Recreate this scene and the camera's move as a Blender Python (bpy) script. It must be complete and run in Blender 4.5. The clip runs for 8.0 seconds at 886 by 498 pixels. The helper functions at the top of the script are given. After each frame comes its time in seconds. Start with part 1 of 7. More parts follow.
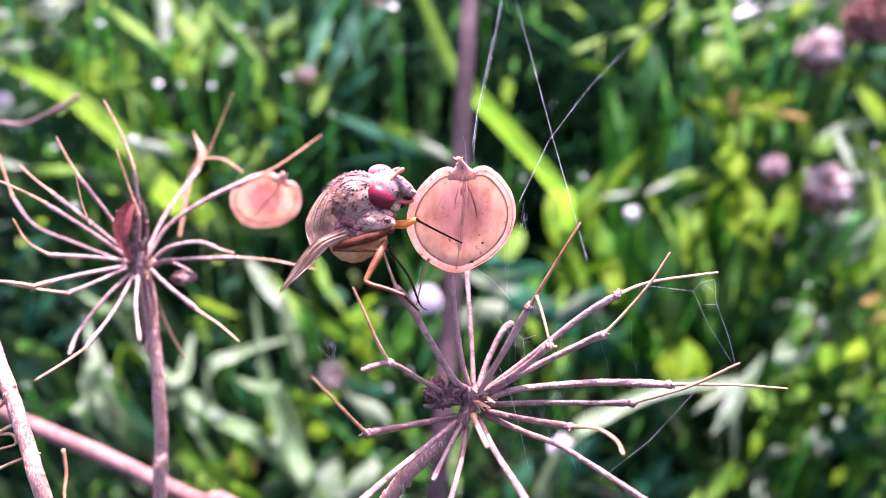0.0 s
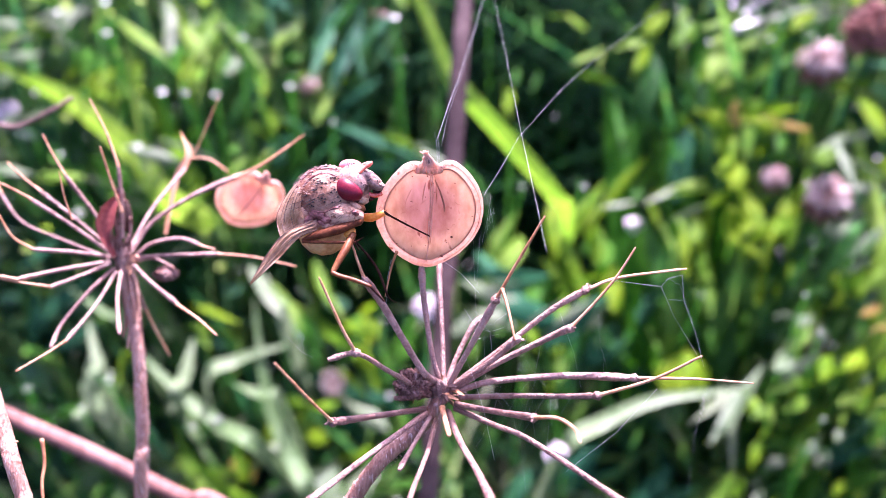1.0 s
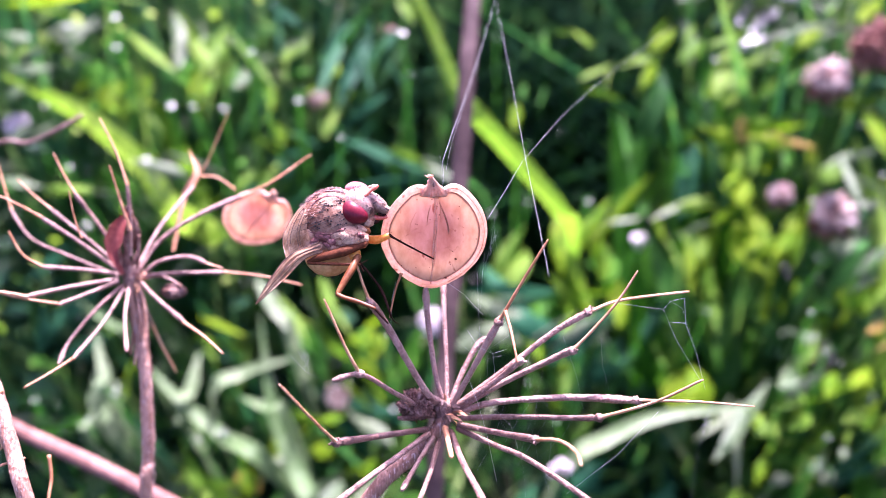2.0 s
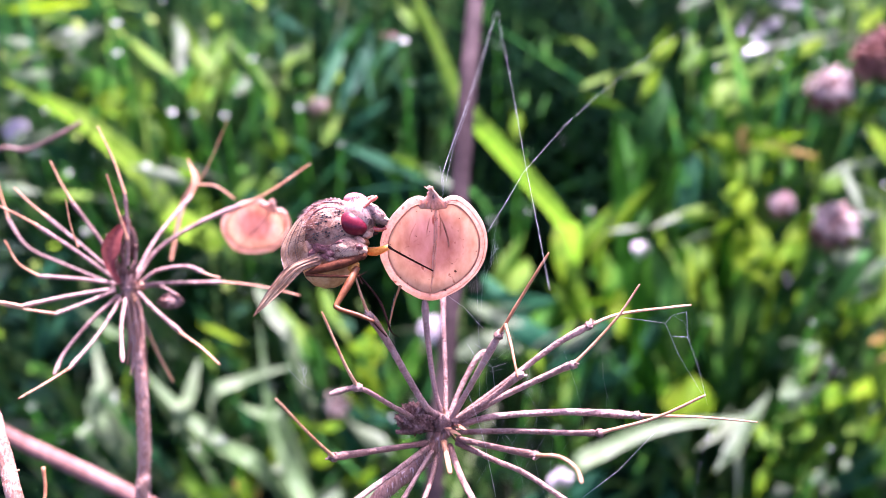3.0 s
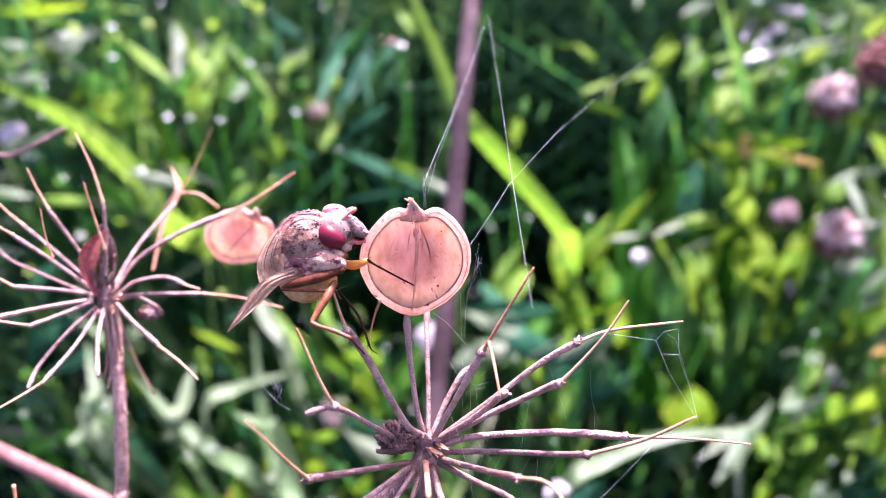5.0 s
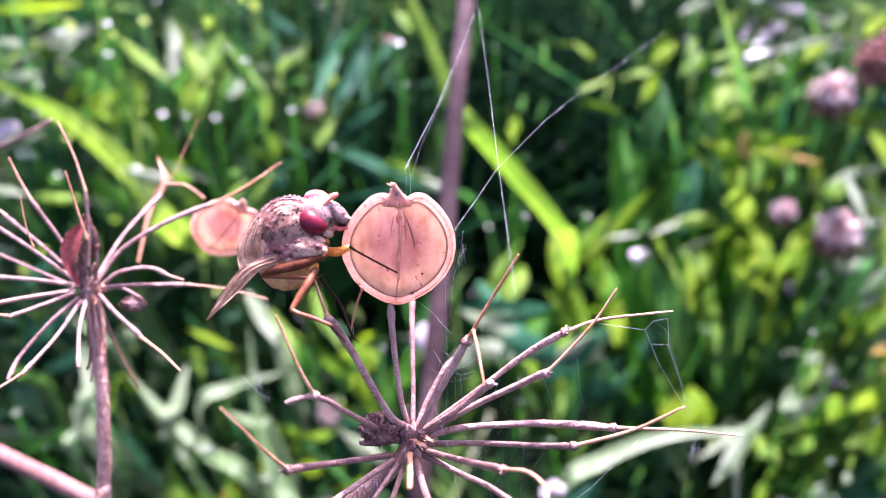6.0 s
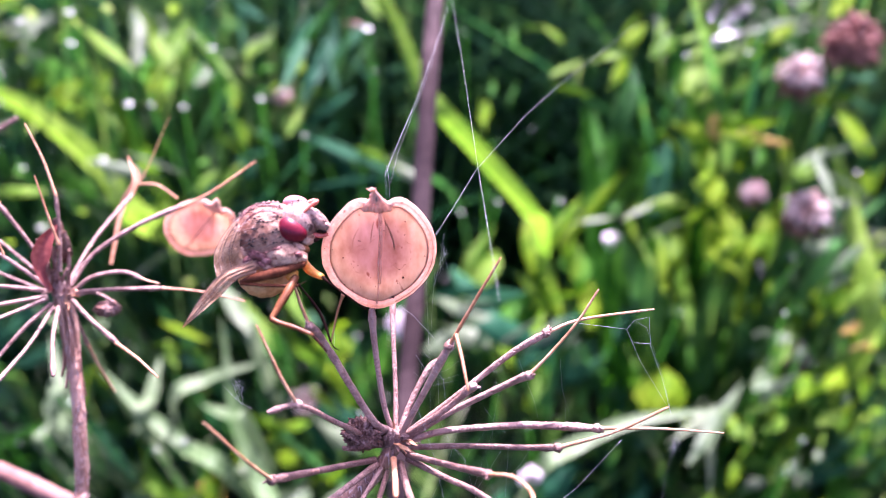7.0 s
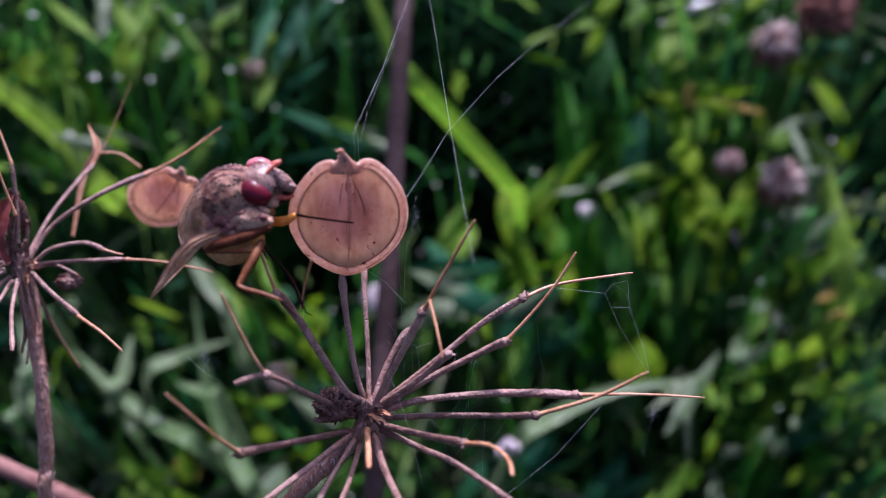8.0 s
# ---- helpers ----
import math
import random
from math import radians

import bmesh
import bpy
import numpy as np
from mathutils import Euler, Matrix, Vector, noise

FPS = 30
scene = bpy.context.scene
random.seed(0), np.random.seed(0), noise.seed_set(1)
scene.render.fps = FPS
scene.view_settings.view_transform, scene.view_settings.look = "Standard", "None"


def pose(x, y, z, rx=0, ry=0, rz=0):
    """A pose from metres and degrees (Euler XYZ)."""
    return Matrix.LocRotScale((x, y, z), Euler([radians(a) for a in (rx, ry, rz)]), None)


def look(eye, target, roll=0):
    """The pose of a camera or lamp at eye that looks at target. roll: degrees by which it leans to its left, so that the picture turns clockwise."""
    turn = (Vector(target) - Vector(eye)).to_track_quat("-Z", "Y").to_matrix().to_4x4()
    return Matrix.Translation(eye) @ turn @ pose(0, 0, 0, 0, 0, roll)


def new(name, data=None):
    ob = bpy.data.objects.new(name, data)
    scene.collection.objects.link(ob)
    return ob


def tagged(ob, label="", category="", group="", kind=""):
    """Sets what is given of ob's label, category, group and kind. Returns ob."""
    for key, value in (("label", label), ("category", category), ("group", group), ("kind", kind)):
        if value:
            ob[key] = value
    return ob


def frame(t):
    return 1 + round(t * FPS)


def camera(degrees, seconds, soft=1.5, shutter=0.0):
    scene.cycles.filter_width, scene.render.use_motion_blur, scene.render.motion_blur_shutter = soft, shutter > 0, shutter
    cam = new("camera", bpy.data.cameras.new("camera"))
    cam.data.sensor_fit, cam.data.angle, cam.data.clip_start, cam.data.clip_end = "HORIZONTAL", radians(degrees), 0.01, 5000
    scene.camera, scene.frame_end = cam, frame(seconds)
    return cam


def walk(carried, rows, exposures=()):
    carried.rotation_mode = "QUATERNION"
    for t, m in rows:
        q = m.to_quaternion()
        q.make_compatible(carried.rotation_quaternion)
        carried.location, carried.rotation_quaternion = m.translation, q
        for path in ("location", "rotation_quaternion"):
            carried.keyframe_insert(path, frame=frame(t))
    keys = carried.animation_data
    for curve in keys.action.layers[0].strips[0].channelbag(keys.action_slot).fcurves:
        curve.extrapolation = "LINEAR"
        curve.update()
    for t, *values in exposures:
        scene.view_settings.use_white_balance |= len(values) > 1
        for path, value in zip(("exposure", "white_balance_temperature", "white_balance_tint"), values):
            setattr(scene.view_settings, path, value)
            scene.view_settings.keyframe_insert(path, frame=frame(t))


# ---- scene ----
MM = 0.001
cam = camera(50.0, 8.0, 0.9)
cam.data.dof.use_dof = True
cam.data.dof.focus_distance = 0.0765
cam.data.dof.aperture_fstop = 26.0
ROWS = [
    (0.0, 0.00000, 0.00000, 0.22000, 55.000, -0.000, 0.000),
    (0.5, 0.00136, -0.00035, 0.21900, 55.453, 0.165, 0.343),
    (1.0, 0.00375, -0.00202, 0.21923, 55.945, 0.206, 0.935),
    (1.5, 0.00390, -0.00234, 0.21993, 56.318, 0.126, 1.255),
    (2.0, 0.00398, -0.00220, 0.22045, 56.608, 0.108, 1.495),
    (3.5, 0.00412, -0.00076, 0.22026, 57.138, -0.189, 1.768),
    (4.0, 0.00524, -0.00040, 0.21942, 57.286, -0.130, 1.935),
    (4.5, 0.00525, 0.00067, 0.21974, 57.136, -0.179, 1.999),
    (6.0, 0.00712, 0.00217, 0.21764, 57.448, -0.187, 2.236),
    (6.5, 0.00711, 0.00244, 0.21643, 57.288, -0.149, 1.365),
    (7.0, 0.00623, 0.00367, 0.21884, 56.222, -0.371, 0.176),
    (7.5, 0.00650, 0.00458, 0.21696, 55.688, -0.542, -0.614),
    (8.0, 0.00654, 0.00517, 0.21666, 54.820, -0.599, -1.395),
]
FADE = [(0.0, 0.0, 5600, 48), (6.9, 0.0, 5600, 48), (7.2, -0.2, 5590, 46), (7.5, -0.75, 5560, 40), (7.8, -1.3, 5420, 36), (8.0, -1.8, 5320, 33)]
GAIN = 2.83
walk(cam, [(t, pose(x, y, z, rx, ry, rz)) for t, x, y, z, rx, ry, rz in ROWS], [(t, GAIN + s, kelvin, tint) for t, s, kelvin, tint in FADE])

# ---- light: open sky, sun ahead and high, slightly to the side ----
SUN_AT = Vector((0.10, 0.485, 0.87)).normalized()
world = bpy.data.worlds.new("sky")
scene.world = world
world.use_nodes = True
wn, wl = world.node_tree.nodes, world.node_tree.links
sky = wn.new("ShaderNodeTexSky")
sky.sky_type = "NISHITA"
sky.sun_disc = False
sky.air_density = 0.5
sky.dust_density = 5.0
sky.sun_elevation = math.asin(SUN_AT.z)
sky.sun_rotation = math.atan2(SUN_AT.x, SUN_AT.y)
wl.new(sky.outputs[0], wn["Background"].inputs[0])
wn["Background"].inputs[1].default_value = 0.118
sun_data = bpy.data.lights.new("sun", "SUN")
sun_data.energy = 4.1
sun_data.angle = radians(0.6)
sun_data.color = (1.0, 0.93, 0.84)
sun = new("sun", sun_data)
sun.matrix_world = look((0, 0, 3), Vector((0, 0, 3)) - SUN_AT)


# ---- materials ----
def surface(name, colours, scale, rough=0.6, relief=0.3, depth=0.0001, thin=0.0, thin_tint=None, vary="", gloss=0.5, fleck=None, flecks=0.62,
            fleck_scale=None, stretch=(1, 1, 1), clear=0.0, coat=0.0, core=None):
    """A procedural surface: colours by coarse and fine noise, optional flecks, fine relief; thin: share of light let through."""
    m = bpy.data.materials.new(name)
    m.use_nodes = True
    n, l = m.node_tree.nodes, m.node_tree.links
    b = n["Principled BSDF"]
    co = n.new("ShaderNodeTexCoord")
    mp = n.new("ShaderNodeMapping")
    mp.inputs["Scale"].default_value = stretch
    l.new(co.outputs["Object"], mp.inputs[0])
    big, fine = n.new("ShaderNodeTexNoise"), n.new("ShaderNodeTexNoise")
    for node, s, d in ((big, scale, 3), (fine, scale * 6, 5)):
        node.inputs["Scale"].default_value = s
        node.inputs["Detail"].default_value = d
        l.new(mp.outputs[0], node.inputs["Vector"])
    mix = n.new("ShaderNodeMath")
    mix.operation = "MULTIPLY_ADD"
    mix.inputs[1].default_value = 0.45
    l.new(fine.outputs[0], mix.inputs[0])
    half = n.new("ShaderNodeMath")
    half.operation = "MULTIPLY"
    half.inputs[1].default_value = 0.55
    l.new(big.outputs[0], half.inputs[0])
    l.new(half.outputs[0], mix.inputs[2])
    value = mix.outputs[0]
    if vary:
        if vary == "island":
            rnd = n.new("ShaderNodeNewGeometry").outputs["Random Per Island"]
        else:
            rnd = n.new("ShaderNodeObjectInfo").outputs["Random"]
        add = n.new("ShaderNodeMath")
        add.operation = "MULTIPLY_ADD"
        add.inputs[1].default_value = 0.22
        l.new(rnd, add.inputs[0])
        low = n.new("ShaderNodeMath")
        low.operation = "SUBTRACT"
        low.inputs[1].default_value = 0.11
        l.new(value, low.inputs[0])
        l.new(low.outputs[0], add.inputs[2])
        value = add.outputs[0]
    ramp = n.new("ShaderNodeValToRGB")
    e = ramp.color_ramp.elements
    while len(e) < len(colours):
        e.new(0.5)
    for k, c in enumerate(colours):
        e[k].position = 0.38 + 0.24 * k / max(1, len(colours) - 1)
        e[k].color = (*c, 1)
    l.new(value, ramp.inputs[0])
    colour = ramp.outputs[0]
    if fleck:
        sp = n.new("ShaderNodeTexNoise")
        sp.inputs["Scale"].default_value = fleck_scale or scale * 4
        sp.inputs["Detail"].default_value = 2
        l.new(mp.outputs[0], sp.inputs["Vector"])
        cut = n.new("ShaderNodeValToRGB")
        cut.color_ramp.elements[0].position = flecks
        cut.color_ramp.elements[1].position = flecks + 0.06
        l.new(sp.outputs[0], cut.inputs[0])
        blend = n.new("ShaderNodeMix")
        blend.data_type = "RGBA"
        l.new(cut.outputs[0], blend.inputs[0])
        l.new(colour, blend.inputs[6])
        blend.inputs[7].default_value = (*fleck, 1)
        colour = blend.outputs[2]
    if core:
        place = n.new("ShaderNodeMapping")
        place.vector_type = "TEXTURE"
        place.inputs["Location"].default_value = core[0]
        place.inputs["Scale"].default_value = core[1]
        l.new(co.outputs["Object"], place.inputs[0])
        ball = n.new("ShaderNodeTexGradient")
        ball.gradient_type = "SPHERICAL"
        l.new(place.outputs[0], ball.inputs[0])
        wobble = n.new("ShaderNodeMath")
        wobble.operation = "MULTIPLY_ADD"
        wobble.inputs[1].default_value = 0.35
        l.new(big.outputs[0], wobble.inputs[0])
        l.new(ball.outputs[1], wobble.inputs[2])
        soft = n.new("ShaderNodeMapRange")
        soft.inputs["From Min"].default_value = 0.4
        soft.inputs["From Max"].default_value = 0.8
        l.new(wobble.outputs[0], soft.inputs[0])
        middle = n.new("ShaderNodeMix")
        middle.data_type = "RGBA"
        middle.blend_type = "MULTIPLY"
        l.new(soft.outputs[0], middle.inputs[0])
        l.new(colour, middle.inputs[6])
        middle.inputs[7].default_value = (*core[2], 1)
        colour = middle.outputs[2]
    l.new(colour, b.inputs["Base Color"])
    b.inputs["Roughness"].default_value = rough
    b.inputs["Specular IOR Level"].default_value = gloss
    b.inputs["Coat Weight"].default_value = coat
    b.inputs["Coat Roughness"].default_value = 0.08
    bump = n.new("ShaderNodeBump")
    bump.inputs["Strength"].default_value = relief
    bump.inputs["Distance"].default_value = depth
    l.new(fine.outputs[0], bump.inputs["Height"])
    l.new(bump.outputs[0], b.inputs["Normal"])
    out = b.outputs[0]
    if thin:
        tr = n.new("ShaderNodeBsdfTranslucent")
        if thin_tint:
            tint = n.new("ShaderNodeMix")
            tint.data_type = "RGBA"
            tint.blend_type = "MULTIPLY"
            tint.inputs[0].default_value = 1
            l.new(colour, tint.inputs[6])
            tint.inputs[7].default_value = (*thin_tint, 1)
            l.new(tint.outputs[2], tr.inputs[0])
        else:
            l.new(colour, tr.inputs[0])
        ms = n.new("ShaderNodeMixShader")
        ms.inputs[0].default_value = thin
        l.new(out, ms.inputs[1])
        l.new(tr.outputs[0], ms.inputs[2])
        out = ms.outputs[0]
    if clear:
        tp = n.new("ShaderNodeBsdfTransparent")
        ms = n.new("ShaderNodeMixShader")
        ms.inputs[0].default_value = clear
        l.new(out, ms.inputs[1])
        l.new(tp.outputs[0], ms.inputs[2])
        out = ms.outputs[0]
    l.new(out, n["Material Output"].inputs["Surface"])
    return m


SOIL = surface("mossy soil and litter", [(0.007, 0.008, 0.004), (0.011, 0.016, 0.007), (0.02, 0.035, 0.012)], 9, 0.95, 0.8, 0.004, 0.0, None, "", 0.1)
# near-black greens: the deep shade between blades is in this colour
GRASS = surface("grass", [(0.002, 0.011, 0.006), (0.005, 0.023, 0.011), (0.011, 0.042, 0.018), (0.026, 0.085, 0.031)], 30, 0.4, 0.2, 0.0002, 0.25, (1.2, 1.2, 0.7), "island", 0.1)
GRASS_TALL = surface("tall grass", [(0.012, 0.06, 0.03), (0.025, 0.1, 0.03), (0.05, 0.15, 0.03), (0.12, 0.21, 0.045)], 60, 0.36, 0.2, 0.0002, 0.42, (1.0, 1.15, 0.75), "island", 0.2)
SMALL_LEAF = surface("small herb leaf", [(0.018, 0.065, 0.04), (0.035, 0.11, 0.05), (0.07, 0.15, 0.04), (0.12, 0.19, 0.06)], 60, 0.4, 0.2, 0.0002, 0.4, (1.0, 1.15, 0.85), "island", 0.12)
SPROUT = surface("sprout leaf", [(0.05, 0.14, 0.03), (0.11, 0.22, 0.02), (0.18, 0.3, 0.02), (0.2, 0.27, 0.1)], 60, 0.5, 0.2, 0.0002, 0.6, (1.1, 1.1, 0.8), "island", 0.1)
BLADE = surface("bright grass", [(0.1, 0.22, 0.015), (0.16, 0.29, 0.02), (0.22, 0.34, 0.05)], 120, 0.35, 0.2, 0.0002, 0.55, (1.05, 1.12, 0.75), "object", 0.25)
BLADE_DULL = surface("dark grass", [(0.02, 0.1, 0.028), (0.04, 0.15, 0.036), (0.07, 0.2, 0.05)], 120, 0.36, 0.2, 0.0002, 0.42, (1.0, 1.15, 0.7), "object", 0.2)
BLADE_PALE = surface("pale grass", [(0.078, 0.14, 0.046), (0.115, 0.178, 0.072), (0.155, 0.213, 0.105)], 160, 0.45, 0.3, 0.0003, 0.4, None, "object", 0.2)
STRAW = surface("straw-green blade", [(0.05, 0.13, 0.02), (0.1, 0.2, 0.035), (0.17, 0.24, 0.07), (0.27, 0.28, 0.17)], 120, 0.4, 0.2, 0.0002, 0.4, None, "object", 0.2)
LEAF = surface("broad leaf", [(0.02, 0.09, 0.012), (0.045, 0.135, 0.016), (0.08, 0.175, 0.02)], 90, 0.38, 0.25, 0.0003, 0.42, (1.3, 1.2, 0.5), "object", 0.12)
CLOVER = surface("clover leaf", [(0.055, 0.17, 0.03), (0.09, 0.23, 0.036), (0.13, 0.27, 0.05)], 150, 0.45, 0.2, 0.0002, 0.45, (1.0, 1.15, 0.85), "object", 0.12)
HERB = {
    "y": surface("yellow-green herb leaf", [(0.07, 0.18, 0.003), (0.125, 0.245, 0.004), (0.19, 0.3, 0.008)], 220, 0.5, 0.4, 0.0004, 0.66, (1.15, 1.12, 0.5), "object", 0.06),
    "l": surface("light green herb leaf", [(0.075, 0.18, 0.014), (0.13, 0.25, 0.022), (0.19, 0.31, 0.045)], 220, 0.5, 0.4, 0.0004, 0.6, (1.12, 1.1, 0.6), "object", 0.1),
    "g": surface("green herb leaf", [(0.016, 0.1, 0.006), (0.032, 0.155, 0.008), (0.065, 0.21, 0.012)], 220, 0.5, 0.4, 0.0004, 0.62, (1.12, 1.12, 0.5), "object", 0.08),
    "d": surface("deep green herb leaf", [(0.008, 0.05, 0.008), (0.014, 0.075, 0.011), (0.025, 0.105, 0.015)], 220, 0.45, 0.4, 0.0004, 0.45, (1.1, 1.1, 0.6), "object", 0.1),
    "t": surface("bluish green herb leaf", [(0.008, 0.055, 0.026), (0.016, 0.08, 0.034), (0.03, 0.11, 0.045)], 220, 0.5, 0.4, 0.0004, 0.4, None, "object", 0.05),
    # pale leaf tone that also imitates the whitish sheen of glossy leaves
    "p": surface("pale grey-green herb leaf", [(0.06, 0.1, 0.042), (0.095, 0.135, 0.065), (0.135, 0.17, 0.095)], 220, 0.45, 0.4, 0.0004, 0.35, None, "object", 0.16),
    # grey-white instead of green: a bright glint put into the leaf colour
    "w": surface("grey-white herb leaf imitating glint", [(0.2, 0.2, 0.18), (0.3, 0.3, 0.28)], 220, 0.25, 0.2, 0.0002, 0.3, None, "object", 0.9),
    "o": surface("yellowed herb leaf", [(0.2, 0.12, 0.02), (0.27, 0.18, 0.03), (0.32, 0.25, 0.06)], 220, 0.42, 0.4, 0.0004, 0.45, None, "object", 0.15),
}
PETAL = surface("faded pink floret", [(0.3, 0.17, 0.14), (0.48, 0.34, 0.29), (0.64, 0.51, 0.44), (0.74, 0.63, 0.56)], 200, 0.6, 0.2, 0.0002, 0.3, None, "island")
PETAL_BROWN = surface("rust brown floret", [(0.1, 0.03, 0.022), (0.22, 0.075, 0.05), (0.38, 0.17, 0.13)], 200, 0.65, 0.2, 0.0002, 0.25, None, "island")
PETAL_WHITE = surface("white floret", [(0.55, 0.48, 0.5), (0.7, 0.64, 0.66), (0.8, 0.76, 0.76)], 200, 0.6, 0.2, 0.0002, 0.5, None, "island")
DRY = surface("dry stalk", [(0.105, 0.047, 0.034), (0.205, 0.108, 0.082), (0.31, 0.185, 0.148)], 900, 0.42, 1.0, 0.00016, 0.0, None, "object", 0.5, (0.42, 0.3, 0.265), 0.63, 15000)
CRUST = surface("pale crust", [(0.24, 0.14, 0.115), (0.36, 0.24, 0.205)], 900, 0.5, 0.0, 0.00005, 0.0, None, "island")
DRY_TIP = surface("dry pedicel", [(0.27, 0.11, 0.046), (0.4, 0.185, 0.088), (0.49, 0.27, 0.15)], 400, 0.5, 0.5, 0.0001, 0.0, None, "object", 0.4, (0.2, 0.09, 0.05), 0.63, 4000)
STEM = surface("fuzzy dry stem", [(0.2, 0.09, 0.058), (0.34, 0.182, 0.125), (0.45, 0.28, 0.21)], 900, 0.6, 1.0, 0.0002, 0.0, None, "object", 0.3, (0.44, 0.31, 0.27), 0.6, 5000, (1, 0.5, 0.06))
STEM_PINK = surface("smooth dry stem", [(0.1, 0.044, 0.034), (0.145, 0.07, 0.055), (0.2, 0.108, 0.088)], 150, 0.8, 0.4, 0.0002, 0.0, None, "", 0.12)
# darker than the other stems: the rear stem's shade is painted in
STEM_SHADED = surface("dry stem darkened for shade", [(0.033, 0.018, 0.016), (0.052, 0.03, 0.027), (0.08, 0.05, 0.045)], 150, 0.7, 0.4, 0.0002, 0.0, None, "", 0.2)
HUSK = surface("shrivelled husk", [(0.07, 0.029, 0.022), (0.18, 0.092, 0.07), (0.32, 0.2, 0.165)], 900, 0.8, 1.0, 0.0003, 0.0, None, "", 0.1)


def papery(name, at, half_w, half_h, pale=1.0):
    """The face of a winged seed: papery orange-tan wing, mauve kernel in the middle."""
    return surface(name, [(0.43 * pale, 0.28 * pale, 0.2 * pale), (0.57 * pale, 0.435 * pale, 0.345 * pale), (0.69 * pale, 0.565 * pale, 0.475 * pale)], 220, 0.5, 0.6, 0.0001, 0.62, (1.04, 0.95, 0.86), "", 0.25, (0.3, 0.15, 0.11), 0.66, 1300, (1, 1, 0.45), 0.0, 0.0,
                   ((at[0], at[1], at[2] + 0.12 * half_h * MM), (half_w * 0.98 * MM, 1.0, half_h * 1.05 * MM), (0.72, 0.63, 0.74)))


SEED_RIM = surface("pale seed rim", [(0.56, 0.38, 0.3), (0.7, 0.52, 0.44), (0.8, 0.65, 0.57)], 500, 0.45, 0.7, 0.0001, 0.62, (1.04, 0.96, 0.9), "", 0.3, (0.36, 0.17, 0.12), 0.66, 1500)
SEED_CAP = surface("withered cap", [(0.55, 0.32, 0.23), (0.74, 0.51, 0.4), (0.85, 0.66, 0.55)], 700, 0.6, 0.6, 0.0001, 0.6, (1.05, 0.97, 0.93))
OIL = surface("brown oil line", [(0.36, 0.18, 0.12), (0.5, 0.28, 0.2)], 700, 0.5, 0.3, 0.00005, 0.5)
SEED_RED = surface("dark red seed", [(0.12, 0.016, 0.012), (0.2, 0.034, 0.024), (0.28, 0.07, 0.05)], 400, 0.55, 0.5, 0.0001, 0.25)
SILK = surface("spider silk", [(0.5, 0.52, 0.52), (0.62, 0.64, 0.64)], 900, 0.22, 0.0, 0.0001, 0.3, None, "", 1.0)
# pale glossy discs stand in for sun glints on leaves
GLINT = surface("glossy glint fleck", [(0.2, 0.23, 0.17), (0.3, 0.33, 0.27)], 300, 0.34, 0.0, 0.0001, 0.3, None, "", 0.5)
THORAX = surface("dusted grey thorax", [(0.12, 0.043, 0.025), (0.22, 0.11, 0.07), (0.3, 0.18, 0.12)], 520, 0.6, 0.9, 0.00016, 0.0, None, "", 0.15, (0.07, 0.02, 0.013), 0.62, 1500)
PLEURA = surface("tan flank plate", [(0.28, 0.13, 0.075), (0.46, 0.26, 0.165), (0.57, 0.37, 0.25)], 900, 0.5, 0.8, 0.00015, 0.0, None, "", 0.15, (0.2, 0.08, 0.045), 0.62, 2200)
ABDOMEN = surface("honey abdomen", [(0.45, 0.23, 0.09), (0.58, 0.35, 0.16), (0.66, 0.44, 0.23)], 500, 0.4, 0.3, 0.0001, 0.35, (1.2, 0.9, 0.6), "", 0.2)
LEG = surface("amber leg", [(0.11, 0.034, 0.01), (0.18, 0.062, 0.02), (0.25, 0.1, 0.036)], 900, 0.4, 0.3, 0.00005, 0.25, (1.3, 0.9, 0.5), "", 0.25)
LEG_BRIGHT = surface("orange leg", [(0.62, 0.24, 0.03), (0.75, 0.34, 0.05), (0.8, 0.45, 0.1)], 900, 0.3, 0.2, 0.00005, 0.35, (1.3, 0.9, 0.4))
LEG_DARK = surface("dark brown leg", [(0.012, 0.004, 0.003), (0.022, 0.008, 0.006), (0.04, 0.017, 0.012)], 900, 0.7, 0.3, 0.00005, 0.0, None, "", 0.04)
KNOB = surface("pinkish brown joint", [(0.07, 0.018, 0.015), (0.15, 0.045, 0.038), (0.26, 0.11, 0.095)], 1100, 0.45, 0.7, 0.00012, 0.0, None, "", 0.3)
# reddish brown, darkened further to paint the shadow of thorax and wing
FEMUR = surface("dark reddish femur", [(0.05, 0.014, 0.006), (0.095, 0.028, 0.012), (0.15, 0.05, 0.022)], 900, 0.55, 0.4, 0.00006, 0.1, (1.2, 0.8, 0.5), "", 0.08)
# pink in place of dark red: sunlight on the far eye, painted
EYE_SUNLIT = surface("pink sun-painted compound eye", [(0.36, 0.09, 0.1), (0.45, 0.14, 0.15), (0.52, 0.2, 0.2)], 700, 0.28, 0.3, 0.00005)
EYE_RED = surface("dark red compound eye", [(0.07, 0.002, 0.008), (0.1, 0.003, 0.011), (0.13, 0.006, 0.016)], 900, 0.4, 0.15, 0.00003, 0.0, None, "", 0.2, None, 0.6, None, (1, 1, 1), 0.0, 0.08)
FACE = surface("silvery face", [(0.1, 0.042, 0.028), (0.21, 0.115, 0.088), (0.32, 0.2, 0.16)], 800, 0.38, 0.6, 0.0001, 0.0, None, "", 0.45, (0.05, 0.02, 0.018), 0.59, 1800)
FACE_PINK = surface("pinkish soft feeler", [(0.45, 0.1, 0.06), (0.55, 0.15, 0.09), (0.62, 0.24, 0.17)], 900, 0.35, 0.2, 0.00005, 0.3)
